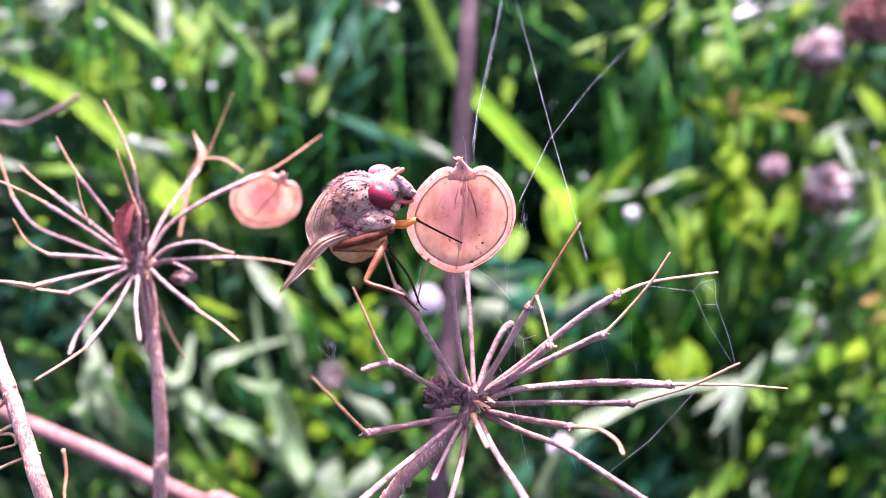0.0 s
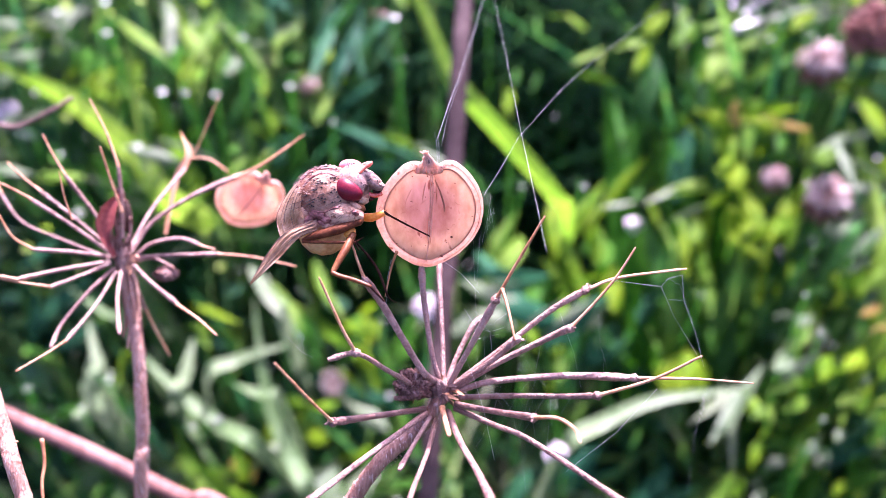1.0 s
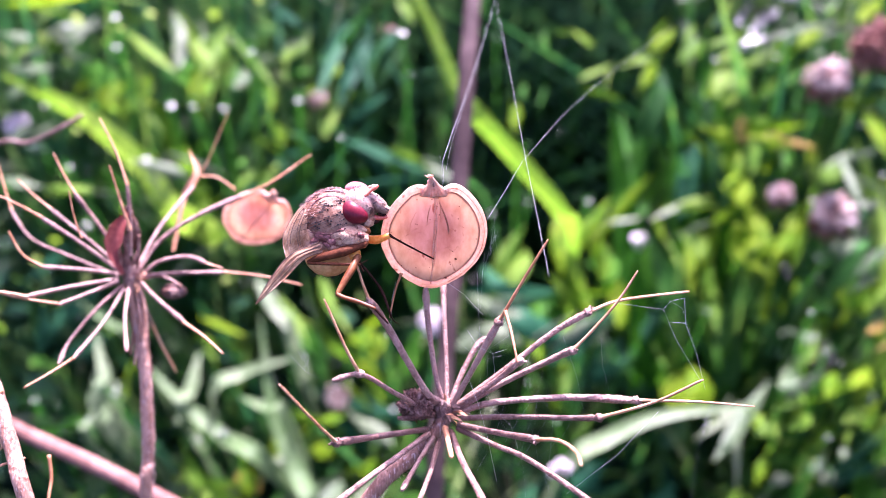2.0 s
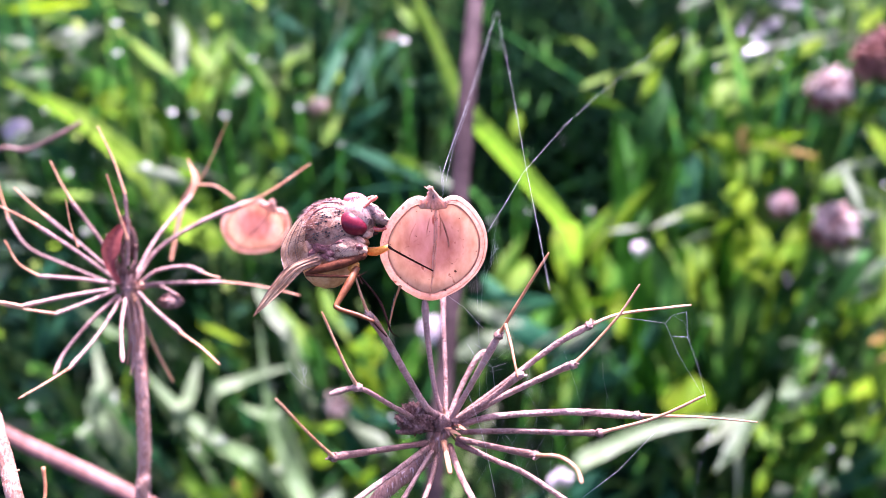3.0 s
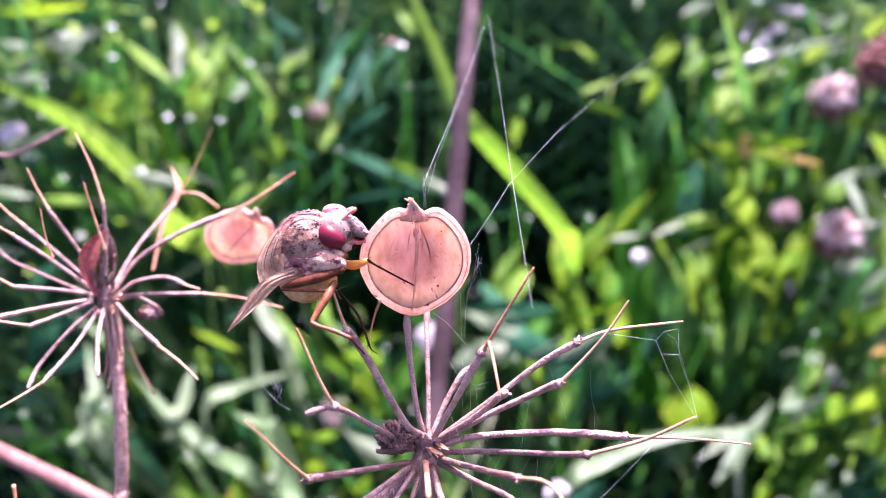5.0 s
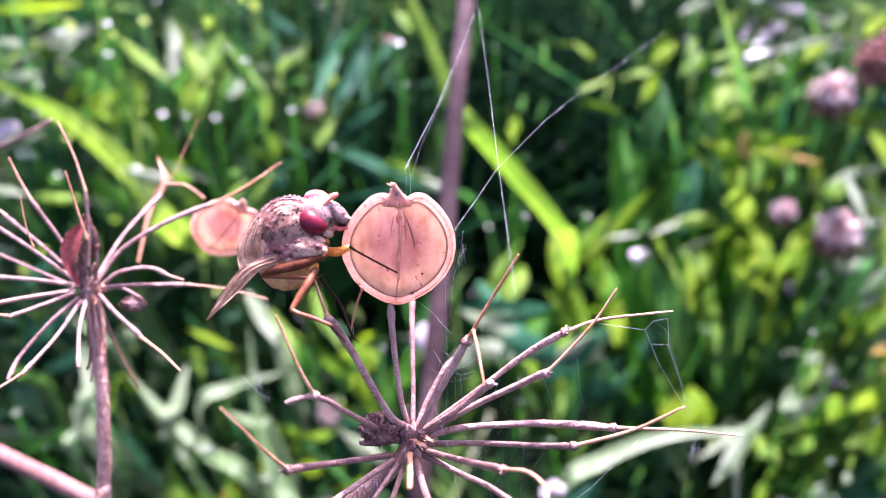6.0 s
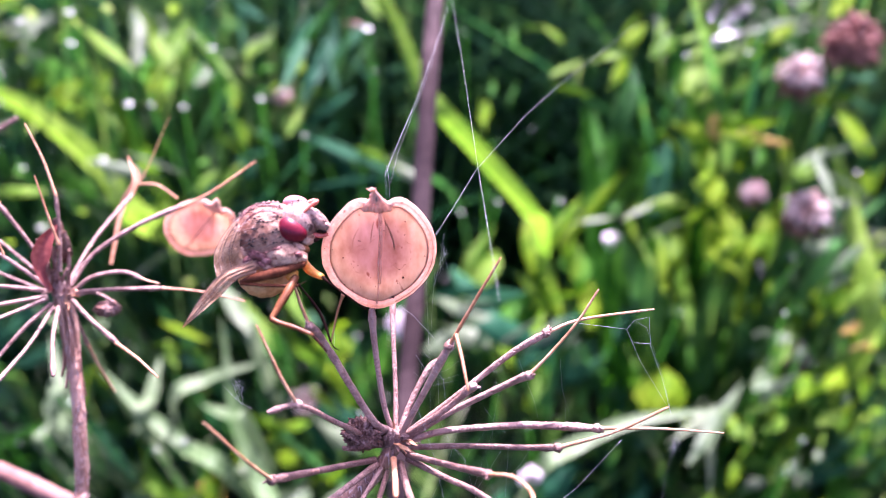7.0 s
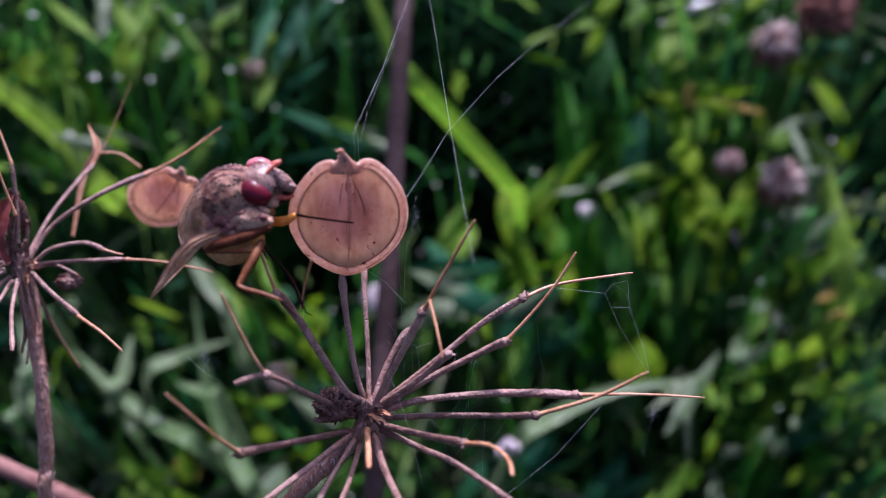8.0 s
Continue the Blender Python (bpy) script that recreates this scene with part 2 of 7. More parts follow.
MOUTH = surface("wet red mouthpart", [(0.5, 0.05, 0.03), (0.62, 0.1, 0.06), (0.7, 0.2, 0.14)], 900, 0.25, 0.3, 0.00005, 0.2, None, "", 0.7)
WING = surface("smoky tan wing", [(0.36, 0.185, 0.1), (0.5, 0.29, 0.175), (0.62, 0.42, 0.28)], 600, 0.5, 0.8, 0.00012, 0.5, None, "", 0.1, None, 0.6, None, (1, 3, 1), 0.08)
VEIN = surface("brown wing vein", [(0.075, 0.038, 0.026), (0.13, 0.072, 0.05)], 900, 0.4, 0.2, 0.00003)
BRISTLE = surface("black bristle", [(0.012, 0.01, 0.01), (0.03, 0.025, 0.025)], 900, 0.75, 0.0, 0.00002, 0.0, None, "", 0.1)


# ---- shape helpers ----
def smooth_line(points, per=6):
    """A smooth line through the points."""
    p = [Vector(q) for q in points]
    if len(p) == 2:
        return [p[0].lerp(p[1], k / per) for k in range(per + 1)]
    p = [2 * p[0] - p[1]] + p + [2 * p[-1] - p[-2]]
    line = []
    for i in range(1, len(p) - 2):
        a, b, c, d = p[i - 1:i + 3]
        for k in range(per):
            s = k / per
            line.append(0.5 * (2 * b + (c - a) * s + (2 * a - 5 * b + 4 * c - d) * s * s + (3 * b - a - 3 * c + d) * s ** 3))
    return line + [p[-2]]


def tube(bm, line, radius, sides=8, uneven=0.0, seed=0.0, flat=1.0, ridge=0.0):
    """A closed tube along line; radius(s) for s from 0 to 1."""
    rings, ref = [], Vector((0.31, 0.87, 0.39))
    for i, c in enumerate(line):
        d = (line[min(i + 1, len(line) - 1)] - line[max(i - 1, 0)]).normalized()
        u = d.cross(ref).normalized()
        v = d.cross(u)
        r = radius(i / (len(line) - 1))
        ring = []
        for k in range(sides):
            a = 2 * math.pi * k / sides
            q = 1 + ridge * math.cos(4 * a + seed) + uneven * (0.6 * noise.noise(Vector((seed + 1.7 * math.cos(a), 1.7 * math.sin(a), i * 0.25))) + 0.8 * noise.noise(Vector((seed + 4 * math.cos(a), 4 * math.sin(a), i * 0.9))))
            ring.append(bm.verts.new(c + (u * math.cos(a) + v * math.sin(a) * flat) * r * q))
        rings.append(ring)
    for a, b in zip(rings, rings[1:]):
        for k in range(sides):
            bm.faces.new((a[k], a[(k + 1) % sides], b[(k + 1) % sides], b[k]))
    bm.faces.new(rings[0][::-1])
    bm.faces.new(rings[-1])


def blob(bm, centre, axes, turn=None, rings=12, sides=18, bumps=0.0, grain=1.0, shape=None):
    """A rounded body: an ellipsoid with uneven skin; shape(x, y, z) may bend the unit sphere first."""
    turn = turn or Matrix()
    rows = []
    for i in range(rings + 1):
        th = math.pi * i / rings
        row = []
        for k in range(sides if 0 < i < rings else 1):
            a = 2 * math.pi * k / sides
            q = Vector((math.cos(th), math.sin(th) * math.cos(a), math.sin(th) * math.sin(a)))
            if shape:
                q = Vector(shape(q.x, q.y, q.z))
            q *= 1 + bumps * noise.noise(q * grain * 2.3 + Vector(centre) * 900)
            row.append(bm.verts.new(Vector(centre) + turn @ Vector((q.x * axes[0], q.y * axes[1], q.z * axes[2]))))
        rows.append(row)
    for a, b in zip(rows, rows[1:]):
        for k in range(sides):
            f = [a[k % len(a)], a[(k + 1) % len(a)], b[(k + 1) % len(b)], b[k % len(b)]]
            bm.faces.new(list(dict.fromkeys(f))[::-1])


def part(name, bm, material, parent=None, label="", smooth=True):
    """Links a bmesh as one mesh object under a thing or a part."""
    me = bpy.data.meshes.new(name)
    bmesh.ops.recalc_face_normals(bm, faces=bm.faces[:])
    bm.to_mesh(me)
    bm.free()
    for p in me.polygons:
        p.use_smooth = smooth
    me.materials.append(material)
    ob = new(name, me)
    ob.parent = parent
    if label:
        tagged(ob, label)
    return ob


def thing(name, at, label, category, group="", kind=""):
    ob = new(name)
    ob.empty_display_size = 0.002
    ob.location = at
    return tagged(ob, label, category, group, kind)


def strip(points, width, fold=0.25, per=5, tip=0.04, side=None, twist=0.0, belly=0.35, base=0.55):
    """A leaf blade along the points: a folded thin band, wide at its belly and pointed."""
    line = smooth_line(points, per)
    bm = bmesh.new()
    rows = []
    n = len(line) - 1
    for i, c in enumerate(line):
        s = i / n
        d = (line[min(i + 1, n)] - line[max(i - 1, 0)]).normalized()
        w = (side or Vector((1, 0, 0)))
        w = (w - d * w.dot(d)).normalized()
        w = Matrix.Rotation(twist * s, 3, d) @ w
        up = w.cross(d)
        h = width / 2 * (base + (1 - base) * min(1, s / belly) ** (1 if base > 0.4 else 2)) if s < belly else width / 2 * max(tip, math.cos((s - belly) / (1 - belly) * math.pi / 2) ** 0.7)
        row = [c + w * h * q + up * h * fold * abs(q) for q in (-1, -0.5, 0, 0.5, 1)]
        rows.append([bm.verts.new(v) for v in row])
    for a, b in zip(rows, rows[1:]):
        for k in range(4):
            bm.faces.new((a[k], a[k + 1], b[k + 1], b[k]))
    return bm


# ---- ground and meadow ----
def build_ground():
    n, size = 60, 60.0
    xs = [math.copysign(abs(q) ** 4, q) * size + 0 for q in np.linspace(-1, 1, n)]
    verts = [(x, y + 0.25, 0.006 * noise.noise(Vector((x * 14, y * 14, 0))) + 0.003 * noise.noise(Vector((x * 50, y * 50, 3)))) for y in xs for x in xs]
    faces = [(j * n + i, j * n + i + 1, j * n + n + i + 1, j * n + n + i) for j in range(n - 1) for i in range(n - 1)]
    me = bpy.data.meshes.new("ground")
    me.from_pydata(verts, [], faces)
    for p in me.polygons:
        p.use_smooth = True
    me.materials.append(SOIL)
    tagged(new("ground", me), "dark soil and litter under the meadow grass", "ground", "", "structure")


def canopy(y):
    """The height to which the meadow grows, by the distance ahead."""
    return min(0.165, max(0.008, 1.43 * (y - 0.172)))


def hollow(x, y):
    """Whether a place lies in one of the shady gaps of the meadow."""
    return (0.006 < x < 0.072 and 0.215 < y < 0.29) or (-0.055 < x < 0.0 and 0.215 < y < 0.26) or (0.08 < x < 0.1 and 0.228 < y < 0.243) or (0.035 < x < 0.075 and y < 0.178)


def band(verts, faces, root, tip, bend, width, side, segs=6):
    """Adds a folded grass blade from root to tip, bent sideways, to the lists."""
    base = len(verts)
    for k in range(segs + 1):
        s = k / segs
        c = root.lerp(tip, s) + bend * (s * s - s)
        h = side * (width / 2 * (1 - s ** 3) + 0.0001)
        verts += [c - h, c + Vector((0, 0, -width * 0.2)), c + h]
    for k in range(segs):
        a = base + 3 * k
        faces += [(a, a + 1, a + 4, a + 3), (a + 1, a + 2, a + 5, a + 4)]


def from_lists(name, verts, faces, material, label, category):
    me = bpy.data.meshes.new(name)
    me.from_pydata(verts, [], faces)
    for p in me.polygons:
        p.use_smooth = True
    me.materials.append(material)
    return tagged(new(name, me), label, category, "", "stuff")


def build_grass():
    rng = random.Random(5)
    verts, faces, glint_spots = [], [], []

    def blade_at(x, y, top, width, stiff, glint_odds):
        lean, turn = rng.uniform(0, 2 * math.pi), rng.uniform(0, math.pi)
        reach = rng.uniform(0.2, 1.1) * top * stiff
        root = Vector((x, y, 0))
        tip = root + Vector((math.cos(lean) * reach * 1.5, math.sin(lean) * reach, top))
        tip.y = max(tip.y, min(root.y, 0.18 + top / 1.43))
        band(verts, faces, root, tip, Vector(((tip - root).x, min(0, (tip - root).y), -0.15 * reach)) * 0.7, width, Vector((math.cos(turn), math.sin(turn), 0)))
        if rng.random() < glint_odds:
            glint_spots.append(Vector(verts[len(verts) - 1 - 3 * rng.randint(1, 3)]))
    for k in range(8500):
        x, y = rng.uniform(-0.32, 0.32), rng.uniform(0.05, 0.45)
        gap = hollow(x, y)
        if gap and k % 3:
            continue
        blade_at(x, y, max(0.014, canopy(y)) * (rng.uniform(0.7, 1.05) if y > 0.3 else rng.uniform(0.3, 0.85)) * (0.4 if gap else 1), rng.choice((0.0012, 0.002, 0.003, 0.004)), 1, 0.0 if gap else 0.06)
    from_lists("grass", verts, faces, GRASS, "dense meadow grass, coloured dark for the shade between blades", "grass")
    verts, faces = [], []
    for k in range(110):
        x, y = rng.uniform(-0.16, 0.16), rng.uniform(0.16, 0.31)
        if hollow(x, y) or (-0.005 < x < 0.07 and y > 0.205):
            continue
        blade_at(x, y, max(0.02, canopy(y)) * rng.uniform(0.75, 1.08), rng.uniform(0.0028, 0.006), 0.9, 0.25)
    for k in range(230):
        x, y = rng.uniform(-0.13, 0.135), rng.uniform(0.166, 0.212)
        if k % 3 == 0:
            x = rng.uniform(0.07, 0.135)
        top = canopy(y) + rng.uniform(0.006, 0.026)
        root = Vector((x, y + 0.004, 0))
        tip = root + Vector((rng.uniform(-0.03, 0.03), rng.uniform(-0.02, 0.006), top))
        band(verts, faces, root, tip, Vector((rng.uniform(-0.012, 0.012), 0, 0)), rng.uniform(0.0016, 0.0042), Vector((1, rng.uniform(-0.6, 0.6), 0)).normalized())
    for k in range(330):
        x, y = rng.uniform(-0.2, 0.2), rng.uniform(0.255, 0.43)
        if -0.005 < x < 0.085 and y < 0.36:
            continue
        top = canopy(y) * rng.uniform(0.85, 1.25)
        root = Vector((x, y, 0))
        tip = root + Vector((rng.uniform(-0.07, 0.07), rng.uniform(-0.05, 0.02), top))
        sway, width, side = Vector((rng.uniform(-0.03, 0.03), 0, -0.02)), rng.uniform(0.0012, 0.0045), Vector((1, rng.uniform(-0.7, 0.7), rng.uniform(-0.4, 0.4))).normalized()
        if not -0.05 < x < 0 or y > 0.34:
            band(verts, faces, root, tip, sway, width, side)
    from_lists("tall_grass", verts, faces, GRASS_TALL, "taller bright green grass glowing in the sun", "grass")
    verts, faces = [], []
    for k in range(500):
        x, y = rng.uniform(-0.16, 0.16), rng.uniform(0.165, 0.31)
        if hollow(x, y) or (0.0 < x < 0.07 and y > 0.212):
            continue
        if abs(x) < 0.05 and rng.random() < 0.6:
            continue
        c = Vector((x, y, max(0.015, canopy(y)) * rng.uniform(0.6, 1.0)))
        r = rng.uniform(0.0016, 0.0042)
        turn = Euler((rng.uniform(-1.0, 1.0), rng.uniform(-1.0, 1.0), rng.uniform(0, 6.28))).to_matrix()
        base = len(verts)
        verts.append(c)
        n = 10
        for j in range(n):
            a = 2 * math.pi * j / n
            verts.append(c + turn @ Vector((r * math.cos(a) * 1.35, r * math.sin(a) * 0.8, r * 0.25 * math.sin(a) ** 2)))
        faces += [(base, base + 1 + j, base + 1 + (j + 1) % n) for j in range(n)]
        if rng.random() < 0.16:
            glint_spots.append(c)
        band(verts, faces, Vector((x + rng.uniform(-0.01, 0.01), y + 0.006, 0)), c, Vector((0.004, 0, 0)), 0.0008, Vector((1, 0, 0)), 4)
    stalks, stalk_faces = verts, faces
    verts, faces = [], []
    for k in range(300):
        x, y = rng.uniform(-0.14, 0.14), rng.uniform(0.17, 0.36)
        if hollow(x, y) or (0.0 < x < 0.075 and y > 0.2 and rng.random() < 0.75):
            continue
        z = max(0.02, canopy(y)) * rng.uniform(0.7, 1.05)
        run = Vector((rng.gauss(0, 1), rng.gauss(0, 0.5), rng.gauss(0.3, 0.5))).normalized() * rng.uniform(0.012, 0.05)
        c = Vector((x, y, z))
        verts, faces = [], []
        foot = Vector((x, y + 0.01, 0))
        band(verts, faces, c - run * 0.5 - foot, c + run * 0.5 - foot, Vector((0, 0, -0.012)), rng.uniform(0.0006, 0.002), run.cross(Vector((0.1, 0.9, -0.5))).normalized(), 6)
        t = thing("straw_blade", foot, "thin pale green straw-like blade bent over the meadow", "grass blade", "straw blades")
        blade = from_lists("blade", verts, faces, STRAW, "", "")
        verts, faces = [], []
        band(verts, faces, Vector(), c - run * 0.5 - foot, Vector((0.004, 0, 0)), 0.0006, Vector((1, 0, 0)), 4)
        sheath = from_lists("sheath", verts, faces, SMALL_LEAF, "", "")
        for piece in (blade, sheath):
            piece.parent = t
            del piece["kind"]
    verts, faces = [], []
    for k in range(260):
        x, y = rng.uniform(-0.2, 0.2), rng.uniform(0.27, 0.42)
        c = Vector((x, y, canopy(y) * rng.uniform(0.8, 1.15)))
        r = rng.uniform(0.0016, 0.005)
        turn = Euler((rng.uniform(-0.7, 0.5), rng.uniform(-0.8, 0.8), rng.uniform(0, 6.28))).to_matrix()
        base = len(stalks)
        stalks.append(c)
        for j in range(10):
            a = 2 * math.pi * j / 10
            stalks.append(c + turn @ Vector((r * math.cos(a) * 1.6, r * math.sin(a) * 0.7, r * 0.3 * math.sin(a) ** 2)))
        stalk_faces += [(base, base + 1 + j, base + 1 + (j + 1) % 10) for j in range(10)]
        band(stalks, stalk_faces, Vector((x, y + 0.006, 0)), c, Vector((0.004, 0, 0)), 0.0008, Vector((1, 0, 0)), 4)
    for k in range(270):
        if k % 4 < 2:
            x, y = rng.uniform(0.085, 0.13), rng.uniform(0.172, 0.23)
        elif k % 4 == 2:
            x, y = rng.uniform(-0.15, -0.045), rng.uniform(0.205, 0.275)
        else:
            x, y = rng.uniform(-0.13, 0.13), rng.uniform(0.18, 0.285)
            if hollow(x, y):
                continue
        c = Vector((x, y - 0.016, canopy(y) + 0.011 + rng.uniform(-0.004, 0.006)))
        r = rng.uniform(0.0006, 0.0017)
        turn = Euler((-1.15 + rng.uniform(-0.4, 0.4), rng.uniform(-0.4, 0.4), rng.uniform(-0.7, 0.7))).to_matrix()
        base = len(verts)
        verts.append(c)
        for j in range(10):
            a = 2 * math.pi * j / 10
            verts.append(c + turn @ Vector((r * math.cos(a) * 0.85, r * math.sin(a) * 1.3, r * 0.25 * math.cos(a) ** 2)))
        faces += [(base, base + 1 + j, base + 1 + (j + 1) % 10) for j in range(10)]
        band(stalks, stalk_faces, Vector((x + rng.uniform(-0.01, 0.01), y + 0.006, 0)), c, Vector((0.004, 0, 0)), 0.0004, Vector((1, 0, 0)), 4)
        if k % 5 == 0:
            glint_spots.append(c)
    from_lists("undergrowth", stalks, stalk_faces, SMALL_LEAF, "low herbs with many small green leaves", "undergrowth")
    from_lists("seedlings", verts, faces, SPROUT, "tiny bright yellow-green leaves on thin stalks", "seedlings")
    # flat discs added at leaf height to imitate glints in the grass
    bm = bmesh.new()
    for k in range(900):
        x, y = rng.uniform(-0.15, 0.15), rng.uniform(0.17, 0.4)
        if (hollow(x, y) or 0.0 < x < 0.085) and rng.random() < 0.8:
            continue
        glint_spots.append(Vector((x, y, max(0.015, canopy(y)) * rng.uniform(0.8, 1.1))))
    for c in glint_spots:
        r = rng.choice((0.0002, 0.0003, 0.0004, 0.0006))
        blob(bm, c + Vector((0, 0, r * 0.3)), (r * 0.06, r, r), glint_lean(c.x, rng, 0.11), 4, 8)
    tagged(part("dew", bm, GLINT), "flat discs added on the grass to imitate sun glints", "dew", "", "stuff")


def glint_lean(x, rng, spread):
    """Leans a glint disc inwards and forward to mirror the sun at the camera."""
    return Euler((0.28 + rng.gauss(0, spread), 0.08 - 2.7 * x + rng.gauss(0, spread), 0)).to_matrix() @ Matrix.Rotation(radians(90), 3, "Y")


def glint_blade(at, r):
    """An added thin blade with a glint-imitating bright disc near its tip."""
    at = Vector(at) * MM
    rng = random.Random(int(abs(at.x) * 1e5) + 11)
    foot = Vector((at.x + rng.uniform(-0.012, 0.012), at.y + 0.014, 0))
    t = thing("glint_blade", foot, "thin green grass blade added to carry an imitated glint", "grass blade", "dewy blades")
    c = at - foot
    part("blade", strip([Vector(), Vector((c.x * 0.3, c.y * 0.2, c.z * 0.55)), c, c + Vector((rng.uniform(-0.006, 0.006), -0.004, 0.002))], 0.0007, 0.25, 5, 0.1), HERB["d"], t)
    bm = bmesh.new()
    blob(bm, c + Vector((0, -0.0003, 0.0004)), (r * 0.05 * MM, r * MM, r * MM), glint_lean(at.x, rng, 0.02), 5, 12)
    part("glint_disc", bm, GLINT, t, "bright disc imitating a sun glint")


def build_meadow():
    """The meadow goes on all round, beside and behind the place looked at."""
    rng = random.Random(31)
    verts, faces = [], []
    while len(faces) < 90000:
        r, a = 3.2 * rng.random() ** 0.9, rng.uniform(0, 2 * math.pi)
        x, y = r * math.cos(a), 0.2 + r * math.sin(a)
        if abs(x) < 0.31 and -0.08 < y < 0.44:
            continue
        top = rng.uniform(0.05, 0.15)
        lean = rng.uniform(0, 2 * math.pi)
        root = Vector((x, y, 0))
        band(verts, faces, root, root + Vector((math.cos(lean), math.sin(lean), 0)) * top * rng.uniform(0.1, 0.6) + Vector((0, 0, top)), Vector((0.01 * math.cos(lean), 0.01 * math.sin(lean), 0)),
             rng.uniform(0.003, 0.008), Vector((math.sin(lean), -math.cos(lean), 0)), 3)
    from_lists("meadow_grass", verts, faces, GRASS_TALL, "green meadow grass growing all round", "grass")


def grass_blade(points, width, kind):
    pts = [Vector(p) * MM for p in points]
    at = pts[0]
    look_of = (BLADE, BLADE_DULL, BLADE_PALE)[kind]
    words = ("broad bright green grass blade rising from the meadow", "dull dark green grass blade bending over the meadow", "pale whitish green grass blade bent over the meadow")[kind]
    t = thing("grass_blade", at, words, "grass blade", "grass blades")
    local = [p - at for p in pts]
    run = local[-1] - local[1]
    side = run.cross(Vector(((0.1, 0.98, 0.2), (0.1, 0.6, 0.6), (0.08, -0.19, 0.98))[kind])).normalized()
    part("blade", strip(local, width * MM, 0.3, 5, 0.05, side, 0.15), look_of, t)
    bm = bmesh.new()
    tube(bm, smooth_line(local, 4), lambda s: MM * 0.22 * (1 - 0.8 * s), 5)
    part("midrib", bm, look_of, t)


def clover(at, size):
    at = Vector(at) * MM
    rng = random.Random(int(at.x * 1e5) + 7)
    foot = Vector((at.x + rng.uniform(-0.008, 0.008), at.y + 0.012, 0))
    t = thing("clover_leaf", foot, "round three-part green clover leaf on a thin stalk", "clover", "clover leaves")
    bm = bmesh.new()
    c = at - foot
    tube(bm, smooth_line([(0, 0, 0), (c.x * 0.3, c.y * 0.2, c.z * 0.5), tuple(c)], 5), lambda s: 0.0005, 6)
    part("leaf_stalk", bm, CLOVER, t)
    tilt = Matrix.Rotation(rng.uniform(-1.4, -1.0), 3, "X") @ Matrix.Rotation(rng.uniform(-0.5, 0.5), 3, "Y")
    r = size * MM
    for k in range(3):
        a = 2 * math.pi * k / 3 + rng.uniform(0.2, 1.4)
        bm = bmesh.new()
        rows = []
        for i in range(9):
            row = []
            for j in range(7):
                s, q = i / 8, j / 3 - 1
                w = math.sin(math.pi * min(1, 0.08 + s * 0.95)) ** 0.6 * 0.52
                notch = -0.10 * math.exp(-(q / 0.4) ** 2) * s ** 6
                p = Vector(((s + notch) * 1.0, q * w, 0.14 * abs(q) * w + 0.10 * s * s)) * r
                row.append(bm.verts.new(c + tilt @ (Matrix.Rotation(a, 3, "Z") @ p)))
            rows.append(row)
        for p, q in zip(rows, rows[1:]):
            for j in range(6):
                bm.faces.new((p[j], p[j + 1], q[j + 1], q[j]))
        part("leaflet", bm, CLOVER, t)


